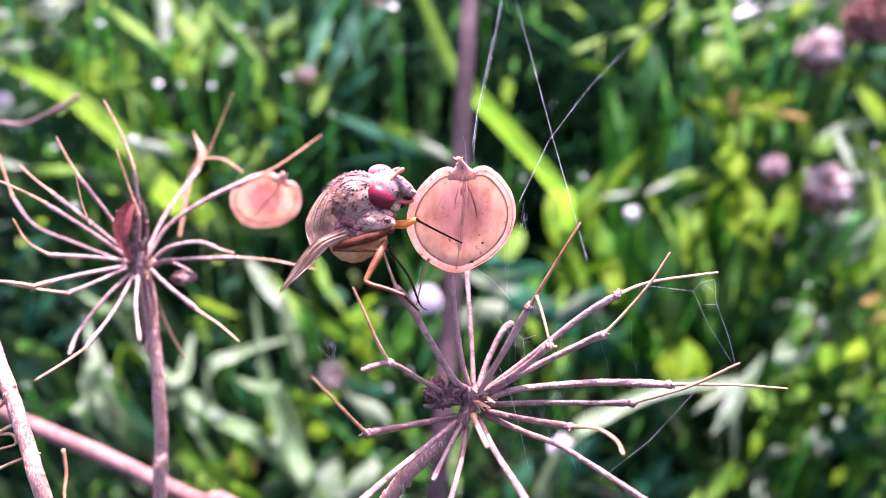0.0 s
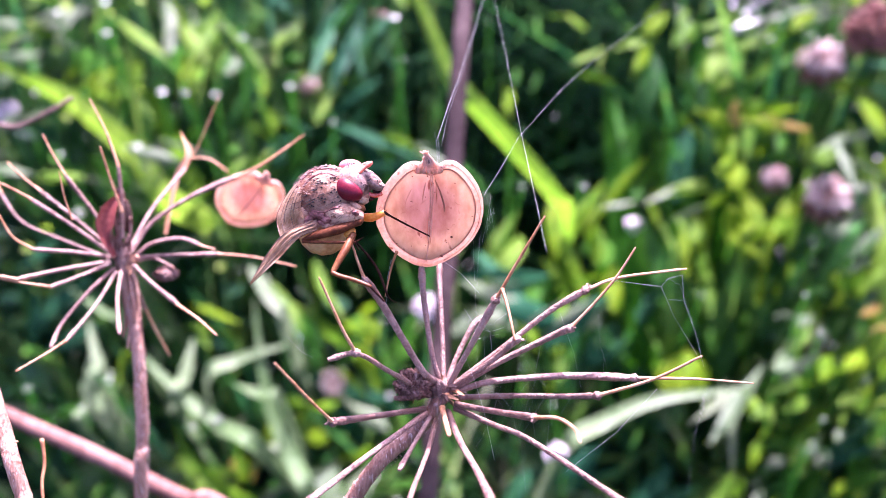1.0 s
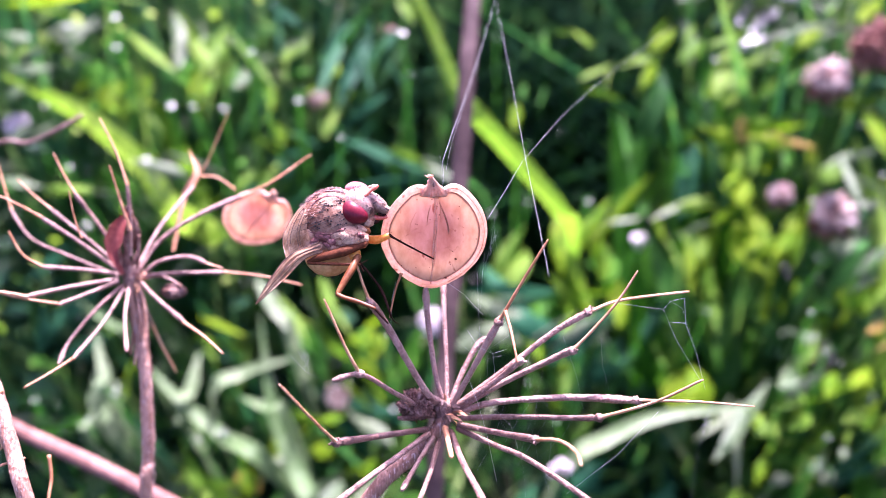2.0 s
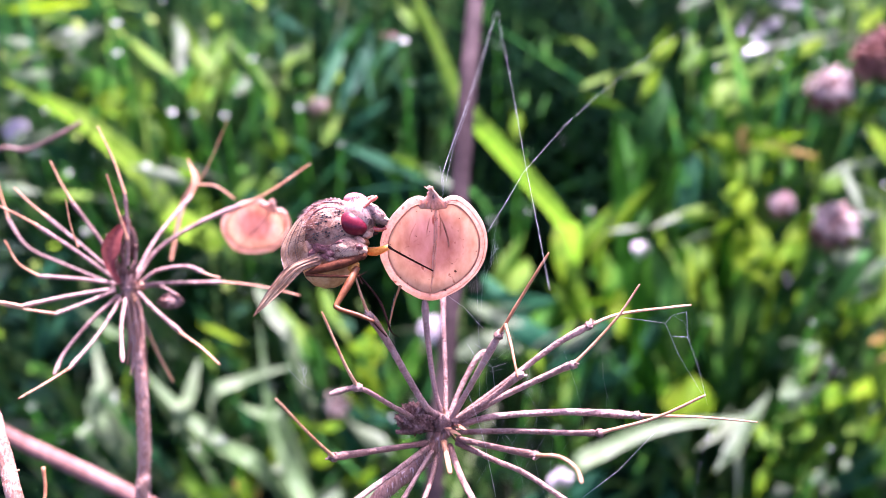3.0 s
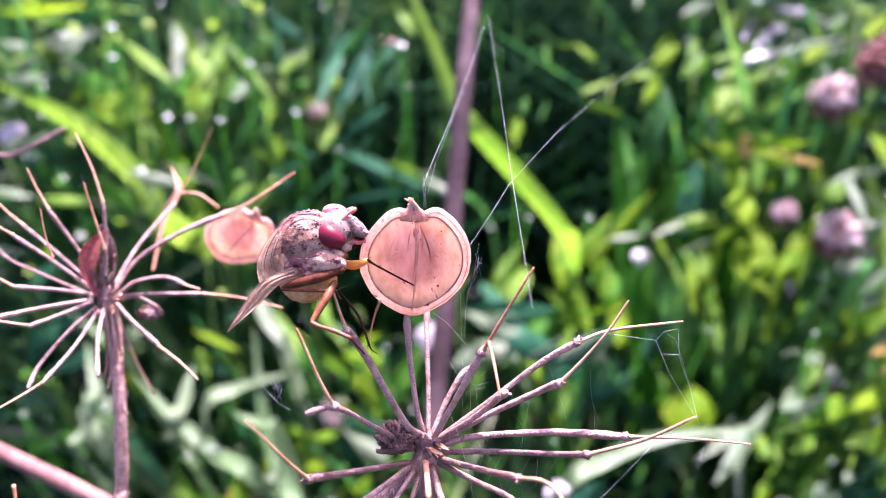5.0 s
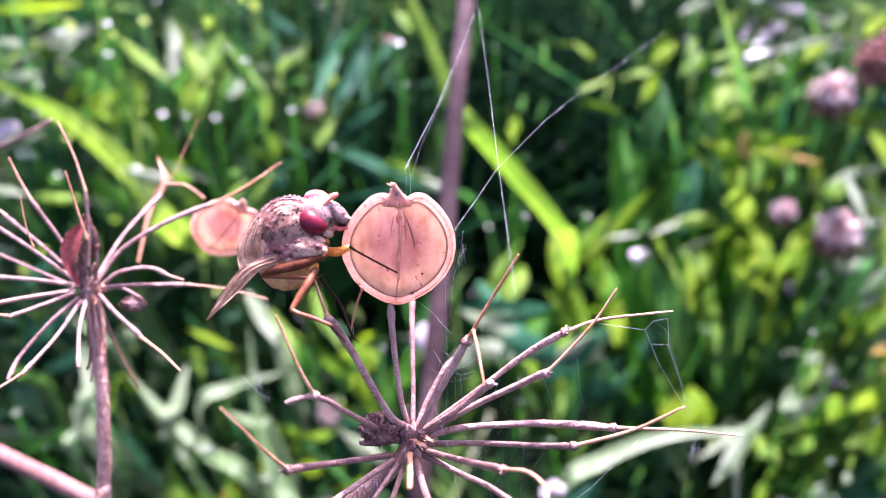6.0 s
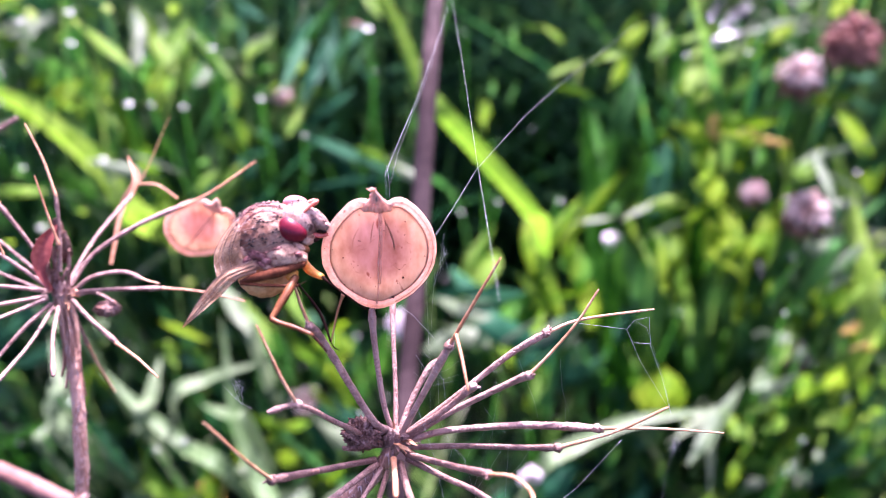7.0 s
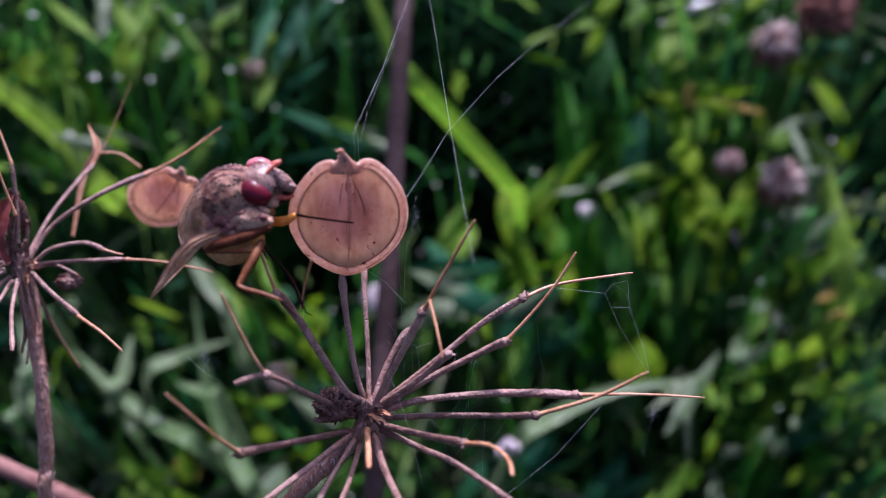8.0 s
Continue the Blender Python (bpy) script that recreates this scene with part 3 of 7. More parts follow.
def flower_head(at, size, kind):
    at, r = Vector(at) * MM, size * MM
    rng = random.Random(int(at.x * 1e5) + 3)
    foot = Vector((at.x + rng.uniform(-0.01, 0.01), at.y + 0.01, 0))
    words = ("faded pink clover flower head on a thin stalk", "rust brown withered clover flower head", "small whitish pink clover head, some imitating bright glints")[kind]
    t = thing("clover_flower", foot, words, "flower", "clover flowers")
    c = at - foot
    bm = bmesh.new()
    tube(bm, smooth_line([(0, 0, 0), (c.x * 0.2, c.y * 0.3, c.z * 0.5), tuple(c)], 5), lambda s: 0.0008 if size > 3 else 0.0003, 6)
    part("stalk", bm, BLADE_DULL, t)
    bm = bmesh.new()
    if size < 3:
        for k in range(9):
            turn = Euler((-1.1 + rng.uniform(-0.5, 0.5), rng.uniform(-0.6, 0.6), rng.uniform(-1, 1))).to_matrix()
            mid = c + Vector((rng.uniform(-0.4, 0.4), rng.uniform(-0.4, 0.4), rng.uniform(-0.4, 0.4))) * r
            ring = [bm.verts.new(mid + turn @ Vector((math.cos(a) * 0.55, math.sin(a) * 0.75, 0.2 * math.cos(a) ** 2)) * r) for a in np.linspace(0, 2 * math.pi, 9)[:-1]]
            bm.faces.new(ring)
        tagged(part("bloom", bm, (PETAL, PETAL_BROWN, PETAL_WHITE)[kind], t), kind="stuff")
        return
    n = 70
    for k in range(n):
        z = 1 - 1.75 * (k + 0.5) / n
        a = k * 2.39996
        d = Vector((math.sqrt(max(0, 1 - z * z)) * math.cos(a), math.sqrt(max(0, 1 - z * z)) * math.sin(a), z))
        turn = d.to_track_quat("X", "Z").to_matrix()
        if z < -0.1 and kind == 0:
            continue
        blob(bm, c + d * r * rng.uniform(0.55, 0.85), (r * rng.uniform(0.22, 0.32), r * 0.13, r * 0.18), turn, 5, 6, 0.25)
    tagged(part("bloom", bm, (PETAL, PETAL_BROWN, PETAL_WHITE)[kind], t), kind="stuff")
    # the brown lower half paints the shaded underside of a top-lit head
    if kind == 0:
        bm = bmesh.new()
        for k in range(34):
            z, a = -0.05 - 0.9 * (k + 0.5) / 34, k * 2.39996
            d = Vector((math.sqrt(max(0, 1 - z * z)) * math.cos(a), math.sqrt(max(0, 1 - z * z)) * math.sin(a), z))
            blob(bm, c + d * r * rng.uniform(0.45, 0.75), (r * 0.34, r * 0.09, r * 0.13), d.to_track_quat("X", "Z").to_matrix(), 5, 6, 0.25)
        tagged(part("calyx", bm, PETAL_BROWN, t, "brown lower florets painting the head's shaded underside"), kind="stuff")


def oval_leaf(points, width, fold, side, twist, point=0.75, belly=0.85):
    """A rounded leaf along the points, folded along its midrib."""
    line = smooth_line(points, 5)
    bm, rows, n = bmesh.new(), [], len(line) - 1
    for i, c in enumerate(line):
        s = i / n
        d = (line[min(i + 1, n)] - line[max(i - 1, 0)]).normalized()
        w = Matrix.Rotation(twist * s, 3, d) @ (side - d * side.dot(d)).normalized()
        h = width / 2 * math.sin(math.pi * (0.05 + 0.91 * s ** belly)) ** point * (1 + 0.1 * noise.noise(Vector((3 * s, width * 900, twist * 5))))
        rows.append([bm.verts.new(c + w * h * q + w.cross(d) * h * fold * q * q) for q in (-1, -0.6, 0, 0.6, 1)])
    for a, b in zip(rows, rows[1:]):
        for k in range(4):
            bm.faces.new((a[k], a[k + 1], b[k + 1], b[k]))
    return bm


def meadow_herb(leaves):
    """A low herb: leaves on thin stalks from one foot, each given by kind, base, tip and width."""
    rng = random.Random(int(abs(leaves[0][1][0]) * 10) + 1)
    mid = sum((Vector(q[1]) for q in leaves), Vector()) / len(leaves) * MM
    foot = Vector((mid.x, mid.y + 0.02, 0))
    bright = sum(q[0] in "ylo" for q in leaves) * 2 >= len(leaves)
    t = thing("meadow_herb", foot, "low herb with small glowing yellow-green leaves" if bright else "low herb with dull green and pale leaves", "herb", "meadow herbs")
    for kind, base, tip, width in leaves:
        a, b, w = Vector(base) * MM - foot, Vector(tip) * MM - foot, width * MM
        run = b - a
        face = Vector((rng.uniform(-0.35, 0.35), -0.26 + rng.uniform(-0.3, 0.3), 0.97))
        side = face.cross(run).normalized()
        up = run.cross(side).normalized()
        bm = oval_leaf([a - run * 0.04, a + run * 0.35 + up * w * 0.12, a + run * 0.7 + up * w * 0.1, b], w * (1 if w > 0.7 * run.length else 0.88), rng.uniform(0.15, 0.6) * (0.4 if w > 0.7 * run.length else 1), side, rng.uniform(-0.9, 0.9) * (0.3 if w > 0.7 * run.length else 1), 0.55 if w > 0.7 * run.length else rng.uniform(0.85, 1.5), rng.uniform(0.65, 1.25))
        root = Vector((a.x * 0.5, a.y * 0.5 + 0.01, 0))
        part("leaf", bm, HERB[kind], t)
        for _ in range(0 if w > 0.7 * run.length and w > 0.008 else rng.choice((1, 1, 2))):
            turn = Matrix.Rotation(rng.gauss(0, 0.5), 3, "Y") @ Matrix.Rotation(rng.gauss(0, 0.4), 3, "Z")
            way = turn @ run * rng.uniform(0.6, 1.5)
            c0 = a + Vector((rng.gauss(0, 0.0035), rng.gauss(0, 0.003), rng.gauss(-0.002, 0.003)))
            part("leaf", oval_leaf([c0, c0 + way * 0.35 + up * w * 0.1, c0 + way * 0.7 + up * w * 0.05, c0 + way], w * rng.uniform(0.22, 0.5), rng.uniform(0.2, 0.6), way.cross(Vector((0.1, 0.9, -0.4))).normalized(), rng.uniform(-0.8, 0.8), 1.2, 0.9), HERB[kind], t)
        bm = bmesh.new()
        tube(bm, smooth_line([root, root.lerp(a, 0.6) + Vector((0, 0.004, -0.004)), a + run * 0.02], 4), lambda s: 0.0003, 5)
        part("leaf_stalk", bm, HERB["d"], t)


BROAD = []


def build_broad_leaves():
    rng = random.Random(9)
    for n, (points, width, shade) in enumerate(BROAD):
        pts = [Vector(p) * MM for p in points]
        foot = pts[0]
        t = thing("broad_leaved_plant", foot, ("upright tuft of broad glowing yellow-green leaves", "tuft of green broad leaves with shade put into their colour")[shade], "plant", "broad-leaved plants")
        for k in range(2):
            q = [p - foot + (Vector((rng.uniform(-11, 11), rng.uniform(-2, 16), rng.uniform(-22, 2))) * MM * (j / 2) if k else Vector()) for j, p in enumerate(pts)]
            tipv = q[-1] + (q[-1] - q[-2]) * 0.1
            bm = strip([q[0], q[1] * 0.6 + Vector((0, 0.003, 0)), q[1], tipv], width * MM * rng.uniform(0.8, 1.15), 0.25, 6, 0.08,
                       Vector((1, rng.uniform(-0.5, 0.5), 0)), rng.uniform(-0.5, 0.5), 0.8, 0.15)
            # shade swaps the leaf material, so the shading is a colour choice
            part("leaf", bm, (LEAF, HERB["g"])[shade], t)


# ---- dry umbels ----
GRAINS, GRIT = [], random.Random(12)


def build_grains(plant):
    """Pale grains that crust the rays of an umbel."""
    verts, faces = [], []
    for p, c, r in GRAINS:
        if p is not plant:
            continue
        b = len(verts)
        turn = Euler((GRIT.uniform(0, 3), GRIT.uniform(0, 3), 0)).to_matrix()
        verts += [c + turn @ Vector(q) * r for q in ((1, 0, 0), (-1, 0, 0), (0, 1, 0), (0, -1, 0), (0, 0, 1), (0, 0, -1))]
        faces += [(b + i, b + j, b + k) for i, j, k in ((0, 2, 4), (2, 1, 4), (1, 3, 4), (3, 0, 4), (2, 0, 5), (1, 2, 5), (3, 1, 5), (0, 3, 5))]
    ob = from_lists("crust", verts, faces, CRUST, "pale grainy crust", "")
    ob.parent = plant


def stalk(plant, name, points, r0, r1):
    r0, r1 = r0 * (0.76 if plant is dry_umbel else 0.66), r1 * (0.76 if plant is dry_umbel else 0.66)
    pts = smooth_line([Vector(p) * MM for p in points], 64 if name == "ray" else 22)
    bm = bmesh.new()
    if name == "ray":
        tube(bm, pts, lambda s: MM * (r0 + (r1 - r0) * s - 0.05 * math.sin(math.pi * s) + 0.03 * math.exp(-((s - 0.9) / 0.06) ** 2)) * (1 - 0.4 * max(0, (s - 0.9) / 0.1) ** 1.5), 14, 0.2, points[-1][0], 1.0, 0.08)
        part("ray", bm, DRY, plant)
        for _ in range(int(6 * len(pts) / 2.2)):
            k = GRIT.randrange(len(pts) - 1)
            d = (pts[k + 1] - pts[k]).normalized()
            a = GRIT.uniform(0, 2 * math.pi)
            u = d.cross(Vector((0.31, 0.87, 0.39))).normalized()
            GRAINS.append((plant, pts[k].lerp(pts[k + 1], GRIT.random()) + (u * math.cos(a) + d.cross(u) * math.sin(a)) * MM * (r0 + (r1 - r0) * k / len(pts) - 0.02), GRIT.uniform(0.009, 0.024) * MM))
    else:
        tube(bm, pts, lambda s: 0.82 * MM * (r0 + (r1 - r0) * s + 0.06 * math.exp(-(s / 0.07) ** 2)) * (1 if s < 0.97 else 0.7), 8, 0.2, points[-1][0])
        part("pedicel", bm, DRY_TIP, plant, "thin tan pedicel")


def seed_outline(a):
    """Half-unit outline of a winged seed, a from the top; x across and z up."""
    off = math.atan2(math.sin(a), math.cos(a))
    x = math.sin(a) * (1 - 0.05 * ((1 - math.cos(a)) / 2) ** 2) + 0.055 * math.cos(a)
    z = math.cos(a) - 0.17 * math.exp(-(off / 0.2) ** 2) + 0.035 * math.exp(-((abs(off) - 0.5) / 0.25) ** 2) + 0.02 * math.cos(2 * a) - 0.085 * math.exp(-((abs(off) - math.pi) / 0.4) ** 2)
    return x, z


def winged_seed(plant, centre, half_w, half_h, turn, face_of, rim_of, whole=True):
    """A flat winged seed: a thin domed face, a puffed rim behind a groove, a midrib, oil lines and the withered cap."""
    hw, hh = half_w * MM, half_h * MM
    c = Vector(centre)

    def place(x, y, z):
        return c + turn @ Vector((x * hw, y * MM, z * hh))

    def band(profile, material, name, parent, label="", rough=0.0):
        bm = bmesh.new()
        n = 120
        rows = []
        for k in range(n):
            a = 2 * math.pi * k / n
            x, z = seed_outline(a)
            wob = 1 + 0.014 * noise.noise(Vector((math.cos(a) * 3, math.sin(a) * 3, half_w))) + 0.007 * noise.noise(Vector((math.cos(a) * 11, math.sin(a) * 11, half_w)))
            row = []
            for s, y in profile:
                ripple = rough * s * (noise.noise(Vector((x * s * 5, z * s * 5, half_w))) + 0.6 * noise.noise(Vector((math.cos(a) * 9, math.sin(a) * 9, s * 4))))
                row.append(bm.verts.new(place(x * s * wob, y + ripple, z * s * wob)))
            rows.append(row)
        for k in range(n):
            p, q = rows[k], rows[(k + 1) % n]
            for j in range(len(profile) - 1):
                bm.faces.new((p[j], p[j + 1], q[j + 1], q[j]))
        if profile[0] != profile[-1]:
            bm.faces.new([r[0] for r in rows])
            bm.faces.new([r[-1] for r in rows][::-1])
        return part(name, bm, material, parent, label)

    body = band([(0.02, -0.34), (0.14, -0.335), (0.28, -0.31), (0.42, -0.27), (0.54, -0.21), (0.64, -0.17), (0.72, -0.165), (0.79, -0.17), (0.83, -0.12), (0.86, -0.08), (0.86, 0.08), (0.55, 0.16), (0.02, 0.2)], face_of, "seed", plant, "round papery tan seed lit through from behind", 0.05)
    band([(0.825, -0.03), (0.832, -0.10), (0.85, -0.09), (0.868, -0.14), (0.885, -0.235), (0.905, -0.27), (0.925, -0.24), (0.94, -0.19), (0.955, -0.2), (0.975, -0.19), (0.992, -0.12), (1.0, -0.02), (0.99, 0.07), (0.94, 0.12), (0.86, 0.1), (0.825, 0.05), (0.825, -0.03)], rim_of, "rim", body, "pale puffed rim", 0.035)
    rng = random.Random(int(half_w * 100))
    cap = bmesh.new()
    for k in range(7):
        q = -0.6 + 0.2 * k
        tube(cap, smooth_line([c + turn @ Vector(p) * MM for p in ((q * 1.5, -0.30 + 0.12 * abs(q), half_h * 0.8), (q * 1.1 - 0.02, -0.34, half_h * 0.92), (q * 0.55 - 0.04, -0.34, half_h * (1.03 - 0.05 * abs(q))), (q * 0.38 - 0.14, -0.3, half_h * (1.13 - 0.1 * abs(q))))], 5), lambda s: MM * (0.24 - 0.12 * s), 8, 0.4, q * 3)
    for ring_at, arc, r in ((0.853, (-2.9, 2.9), 0.06), (0.938, (0.25, 2.8), 0.055)):
        bm = bmesh.new()
        line = []
        for a in np.linspace(arc[0], arc[1], 60):
            x, z = seed_outline(a)
            line.append(place(x * ring_at, -0.13 if ring_at < 0.9 else -0.215, z * ring_at))
        tube(bm, line, lambda q: (0.4 + 0.4 * q) * MM * r * (0.6 + 0.5 * noise.noise(Vector((q * 9, r * 50, half_w)))) + 0.00001, 6, 0.3, r)
        part("seam", bm, OIL, body, "brown groove inside the rim" if r > 0.05 else "")
    if not whole:
        part("cap", cap, SEED_CAP, body, "withered cap")
        return body
    tube(cap, smooth_line([c + turn @ Vector(p) * MM for p in ((-0.1, -0.25, half_h * 1.06), (-0.18, -0.3, half_h * 1.12), (-0.3, -0.36, half_h * 1.16), (-0.42, -0.4, half_h * 1.17))], 5), lambda s: MM * (0.2 - 0.06 * s), 8, 0.5, 2.0)
    for k in range(5):
        a = place(-0.06 + rng.uniform(-0.05, 0.05), -0.35, 1.13)
        tube(cap, [a, a + turn @ Vector((rng.uniform(-0.4, 0.5), -0.2, rng.uniform(0.1, 0.45))) * MM], lambda s: MM * 0.07 * (1 - 0.5 * s), 5)
    for x, z in ((-0.42, 0.93), (-0.36, 0.88), (0.42, 0.9), (0.5, 0.88)):
        blob(cap, c + turn @ Vector((x * 2.2, -0.2, z * half_h)) * MM, (0.2 * MM, 0.16 * MM, 0.13 * MM), turn, 6, 8, 0.5, 4)
    part("cap", cap, SEED_CAP, body, "withered knobbly cap")
    # a solid dark bead makes the dark centre spot of the cap
    bm = bmesh.new()
    blob(bm, c + turn @ Vector((0.0, -0.46, half_h * 1.0)) * MM, (0.1 * MM, 0.08 * MM, 0.28 * MM), turn, 8, 10, 0.5, 4)
    part("hollow", bm, HUSK, body, "dark spot on the cap")
    for off, r in ((-0.012, 0.05), (0.024, 0.042)):
        bm = bmesh.new()
        tube(bm, [place(0.035 + off - 0.05 * s + 0.012 * math.sin(5 * s), -0.40 + 0.2 * max(0, s - 0.55), 0.82 - 1.36 * s) for s in np.linspace(0, 1, 18)], lambda s: MM * r, 6, 0.2, off)
        part("midrib", bm, rim_of, body)
    bm = bmesh.new()
    tube(bm, [place(-0.03 - 0.06 * s, -0.27 + 0.12 * s, -0.54 - 0.46 * s) for s in np.linspace(0, 1, 8)], lambda s: MM * 0.05, 6, 0.3)
    part("midrib", bm, rim_of, body)
    for pts, r in ((((0.1, 0.66), (0.19, 0.45), (0.26, 0.2), (0.27, 0.06)), 0.075), (((-0.06, 0.62), (-0.11, 0.42), (-0.13, 0.24)), 0.04), (((0.09, 0.76), (0.12, 0.6), (0.13, 0.35), (0.12, 0.1)), 0.03), (((-0.32, 0.5), (-0.42, 0.3), (-0.46, 0.1)), 0.022)):
        bm = bmesh.new()
        tube(bm, smooth_line([place(x, -0.31 + 0.17 * (x * x + z * z), z) for x, z in pts], 6), lambda s: MM * r * math.sin(math.pi * (0.12 + 0.8 * s)), 7, 0.3, r, 0.5)
        part("oil_line", bm, OIL, body)
    # dark specks and stray fibres on the face
    bm = bmesh.new()
    for _ in range(26):
        a, s = rng.uniform(0, 6.28), rng.uniform(0.2, 0.97)
        x, z = seed_outline(a)
        blob(bm, place(x * s, -0.33 + 0.16 * s, z * s), (rng.uniform(0.02, 0.06) * MM, 0.05 * MM, rng.uniform(0.02, 0.06) * MM), turn, 5, 6)
    for x, z, r in ((0.4, -0.44, 0.1), (0.22, -0.83, 0.08), (-0.03, 0.72, 0.05)):
        blob(bm, place(x, -0.28 + 0.1 * abs(z), z), (r * MM, 0.08 * MM, r * MM), turn, 6, 8, 0.4, 4)
    part("speck", bm, HUSK, body)
    bm = bmesh.new()
    for x, z in ((-0.35, 0.16), (-0.28, 0.12), (-0.12, 0.27), (-0.15, -0.06), (0.35, 0.15), (0.22, -0.2), (0.3, -0.25), (0.4, -0.22), (-0.4, -0.32), (0.5, 0.22), (-0.5, 0.05)):
        d = rng.uniform(-0.5, 0.5)
        tube(bm, smooth_line([place(x + 0.03 * q, -0.33 + 0.2 * (x * x + z * z), z + 0.05 * q * d + rng.uniform(-0.02, 0.02)) for q in (-1, 0, 1, 2)], 4), lambda s: MM * 0.013, 4)
    part("fibre", bm, OIL, body, "fine brown fibres")
    return body


DRY_UMBEL_HUB = Vector((2.6, 58.7, 163.0)) * MM
dry_umbel = thing("dry_umbel", DRY_UMBEL_HUB, "dry mauve-brown umbel with bare rays and one winged seed", "umbel", "dry umbels")
stalk(dry_umbel, "ray", [(-0.5, 0.6, 0.9), (-1.8, -0.3, 3.1), (-4.8, 1.1, 8.5), (-6.2, 0.8, 11.6)], 0.40, 0.48)
stalk(dry_umbel, "pedicel", [(-6.2, 0.7, 11.5), (-6.8, 1.3, 13.0), (-7.3, 1.9, 14.6)], 0.24, 0.12)
stalk(dry_umbel, "ray", [(-0.3, 0.6, 0.9), (-1.0, 1.5, 3.3), (-1.7, 3.7, 7.6), (-1.9, 4.7, 10.2)], 0.30, 0.40)
stalk(dry_umbel, "ray", [(0.0, 0.6, 0.9), (-0.1, 3.3, 2.9), (-0.4, 7.0, 6.3), (-0.5, 9.3, 7.6)], 0.30, 0.36)
stalk(dry_umbel, "ray", [(0.2, 0.4, 0.6), (1.2, 2.6, 2.3), (2.6, 4.7, 4.0), (3.5, 5.7, 4.0)], 0.34, 0.42)
stalk(dry_umbel, "ray", [(0.3, 0.3, 0.5), (1.9, -0.1, 4.7), (4.2, 0.2, 10.1)], 0.36, 0.44)
stalk(dry_umbel, "pedicel", [(4.2, 0.2, 10.1), (5.8, 0.8, 13.3), (7.9, 1.8, 17.1)], 0.24, 0.16)
stalk(dry_umbel, "pedicel", [(4.7, 0.1, 11.3), (5.1, -1.7, 10.8), (5.6, -4.1, 9.5)], 0.24, 0.15)
stalk(dry_umbel, "ray", [(0.4, 0.3, 0.4), (3.8, 0.4, 3.3), (6.1, 0.3, 6.0)], 0.36, 0.40)
stalk(dry_umbel, "ray", [(0.5, 0.3, 0.5), (4.9, 2.1, 3.4), (9.1, 3.8, 6.3), (12.1, 4.6, 8.0)], 0.36, 0.42)
stalk(dry_umbel, "pedicel", [(12.0, 4.6, 7.9), (15.0, 5.9, 8.3), (21.1, 7.2, 8.4)], 0.26, 0.16)
stalk(dry_umbel, "ray", [(0.6, 0.2, 0.3), (4.6, 0.7, 3.1), (8.9, 1.0, 5.7), (10.4, 0.5, 7.1)], 0.36, 0.42)
stalk(dry_umbel, "pedicel", [(10.4, 0.5, 7.0), (12.3, 1.4, 8.9), (14.1, 2.4, 10.9), (15.6, 3.5, 13.1)], 0.22, 0.14)
stalk(dry_umbel, "ray", [(1.1, 0.2, 0.3), (4.3, -0.3, 1.9), (10.2, -1.0, 3.2), (15.7, -2.1, 4.0)], 0.36, 0.44)
stalk(dry_umbel, "pedicel", [(15.6, -2.1, 4.0), (20.7, -1.7, 3.6), (25.7, -1.4, 2.9)], 0.24, 0.12)
stalk(dry_umbel, "ray", [(1.3, -0.1, -0.2), (5.7, -1.2, 1.1), (10.1, -2.4, 2.2), (12.6, -3.5, 3.3)], 0.34, 0.36)
stalk(dry_umbel, "pedicel", [(12.5, -3.5, 3.3), (16.7, -4.0, 5.6), (20.1, -4.2, 8.2)], 0.26, 0.15)
stalk(dry_umbel, "ray", [(1.1, -1.0, -0.1), (4.0, -4.3, 2.3), (7.1, -7.5, 4.7)], 0.36, 0.40)
stalk(dry_umbel, "pedicel", [(7.0, -7.5, 4.7), (8.6, -9.2, 6.3), (9.6, -11.4, 7.4), (9.7, -13.7, 8.4)], 0.26, 0.20)
stalk(dry_umbel, "ray", [(1.0, -1.2, -0.4), (4.1, -4.3, 0.8), (6.9, -7.3, 2.1), (12.0, -12.8, 2.7), (13.6, -14.6, 2.9)], 0.34, 0.36)
stalk(dry_umbel, "ray", [(0.4, -1.4, -0.6), (1.4, -6.6, 1.3), (2.8, -11.8, 3.1), (3.7, -16.7, 5.4)], 0.36, 0.42)
stalk(dry_umbel, "ray", [(-1.5, -1.5, -0.7), (-3.2, -4.6, 0.4), (-6.3, -8.3, 0.7), (-8.6, -11.7, 1.4), (-10.5, -13.7, 1.3)], 0.34, 0.40)
stalk(dry_umbel, "ray", [(-1.1, -1.7, -1.0), (-2.3, -4.9, -0.8), (-3.4, -8.2, -0.5)], 0.28, 0.32)
stalk(dry_umbel, "ray", [(-0.6, -1.8, -1.2), (-1.2, -7.1, 0.3), (-2.1, -12.4, 1.9), (-2.4, -14.4, 1.8)], 0.30, 0.34)
stalk(dry_umbel, "pedicel", [(-0.1, -1.8, 0.2), (0.3, -6.3, 2.9), (0.6, -10.6, 5.8)], 0.40, 0.30)
stalk(dry_umbel, "ray", [(-1.6, -1.3, -0.4), (-5.0, -4.7, 2.1), (-8.4, -8.2, 4.7)], 0.34, 0.42)
stalk(dry_umbel, "pedicel", [(-8.3, -8.2, 4.7), (-9.4, -10.0, 8.5), (-11.4, -11.2, 13.2)], 0.22, 0.13)
stalk(dry_umbel, "ray", [(-2.1, -0.3, 1.0), (-4.4, -2.3, 4.7), (-6.6, -4.4, 8.3), (-8.8, -5.0, 8.2)], 0.34, 0.30)
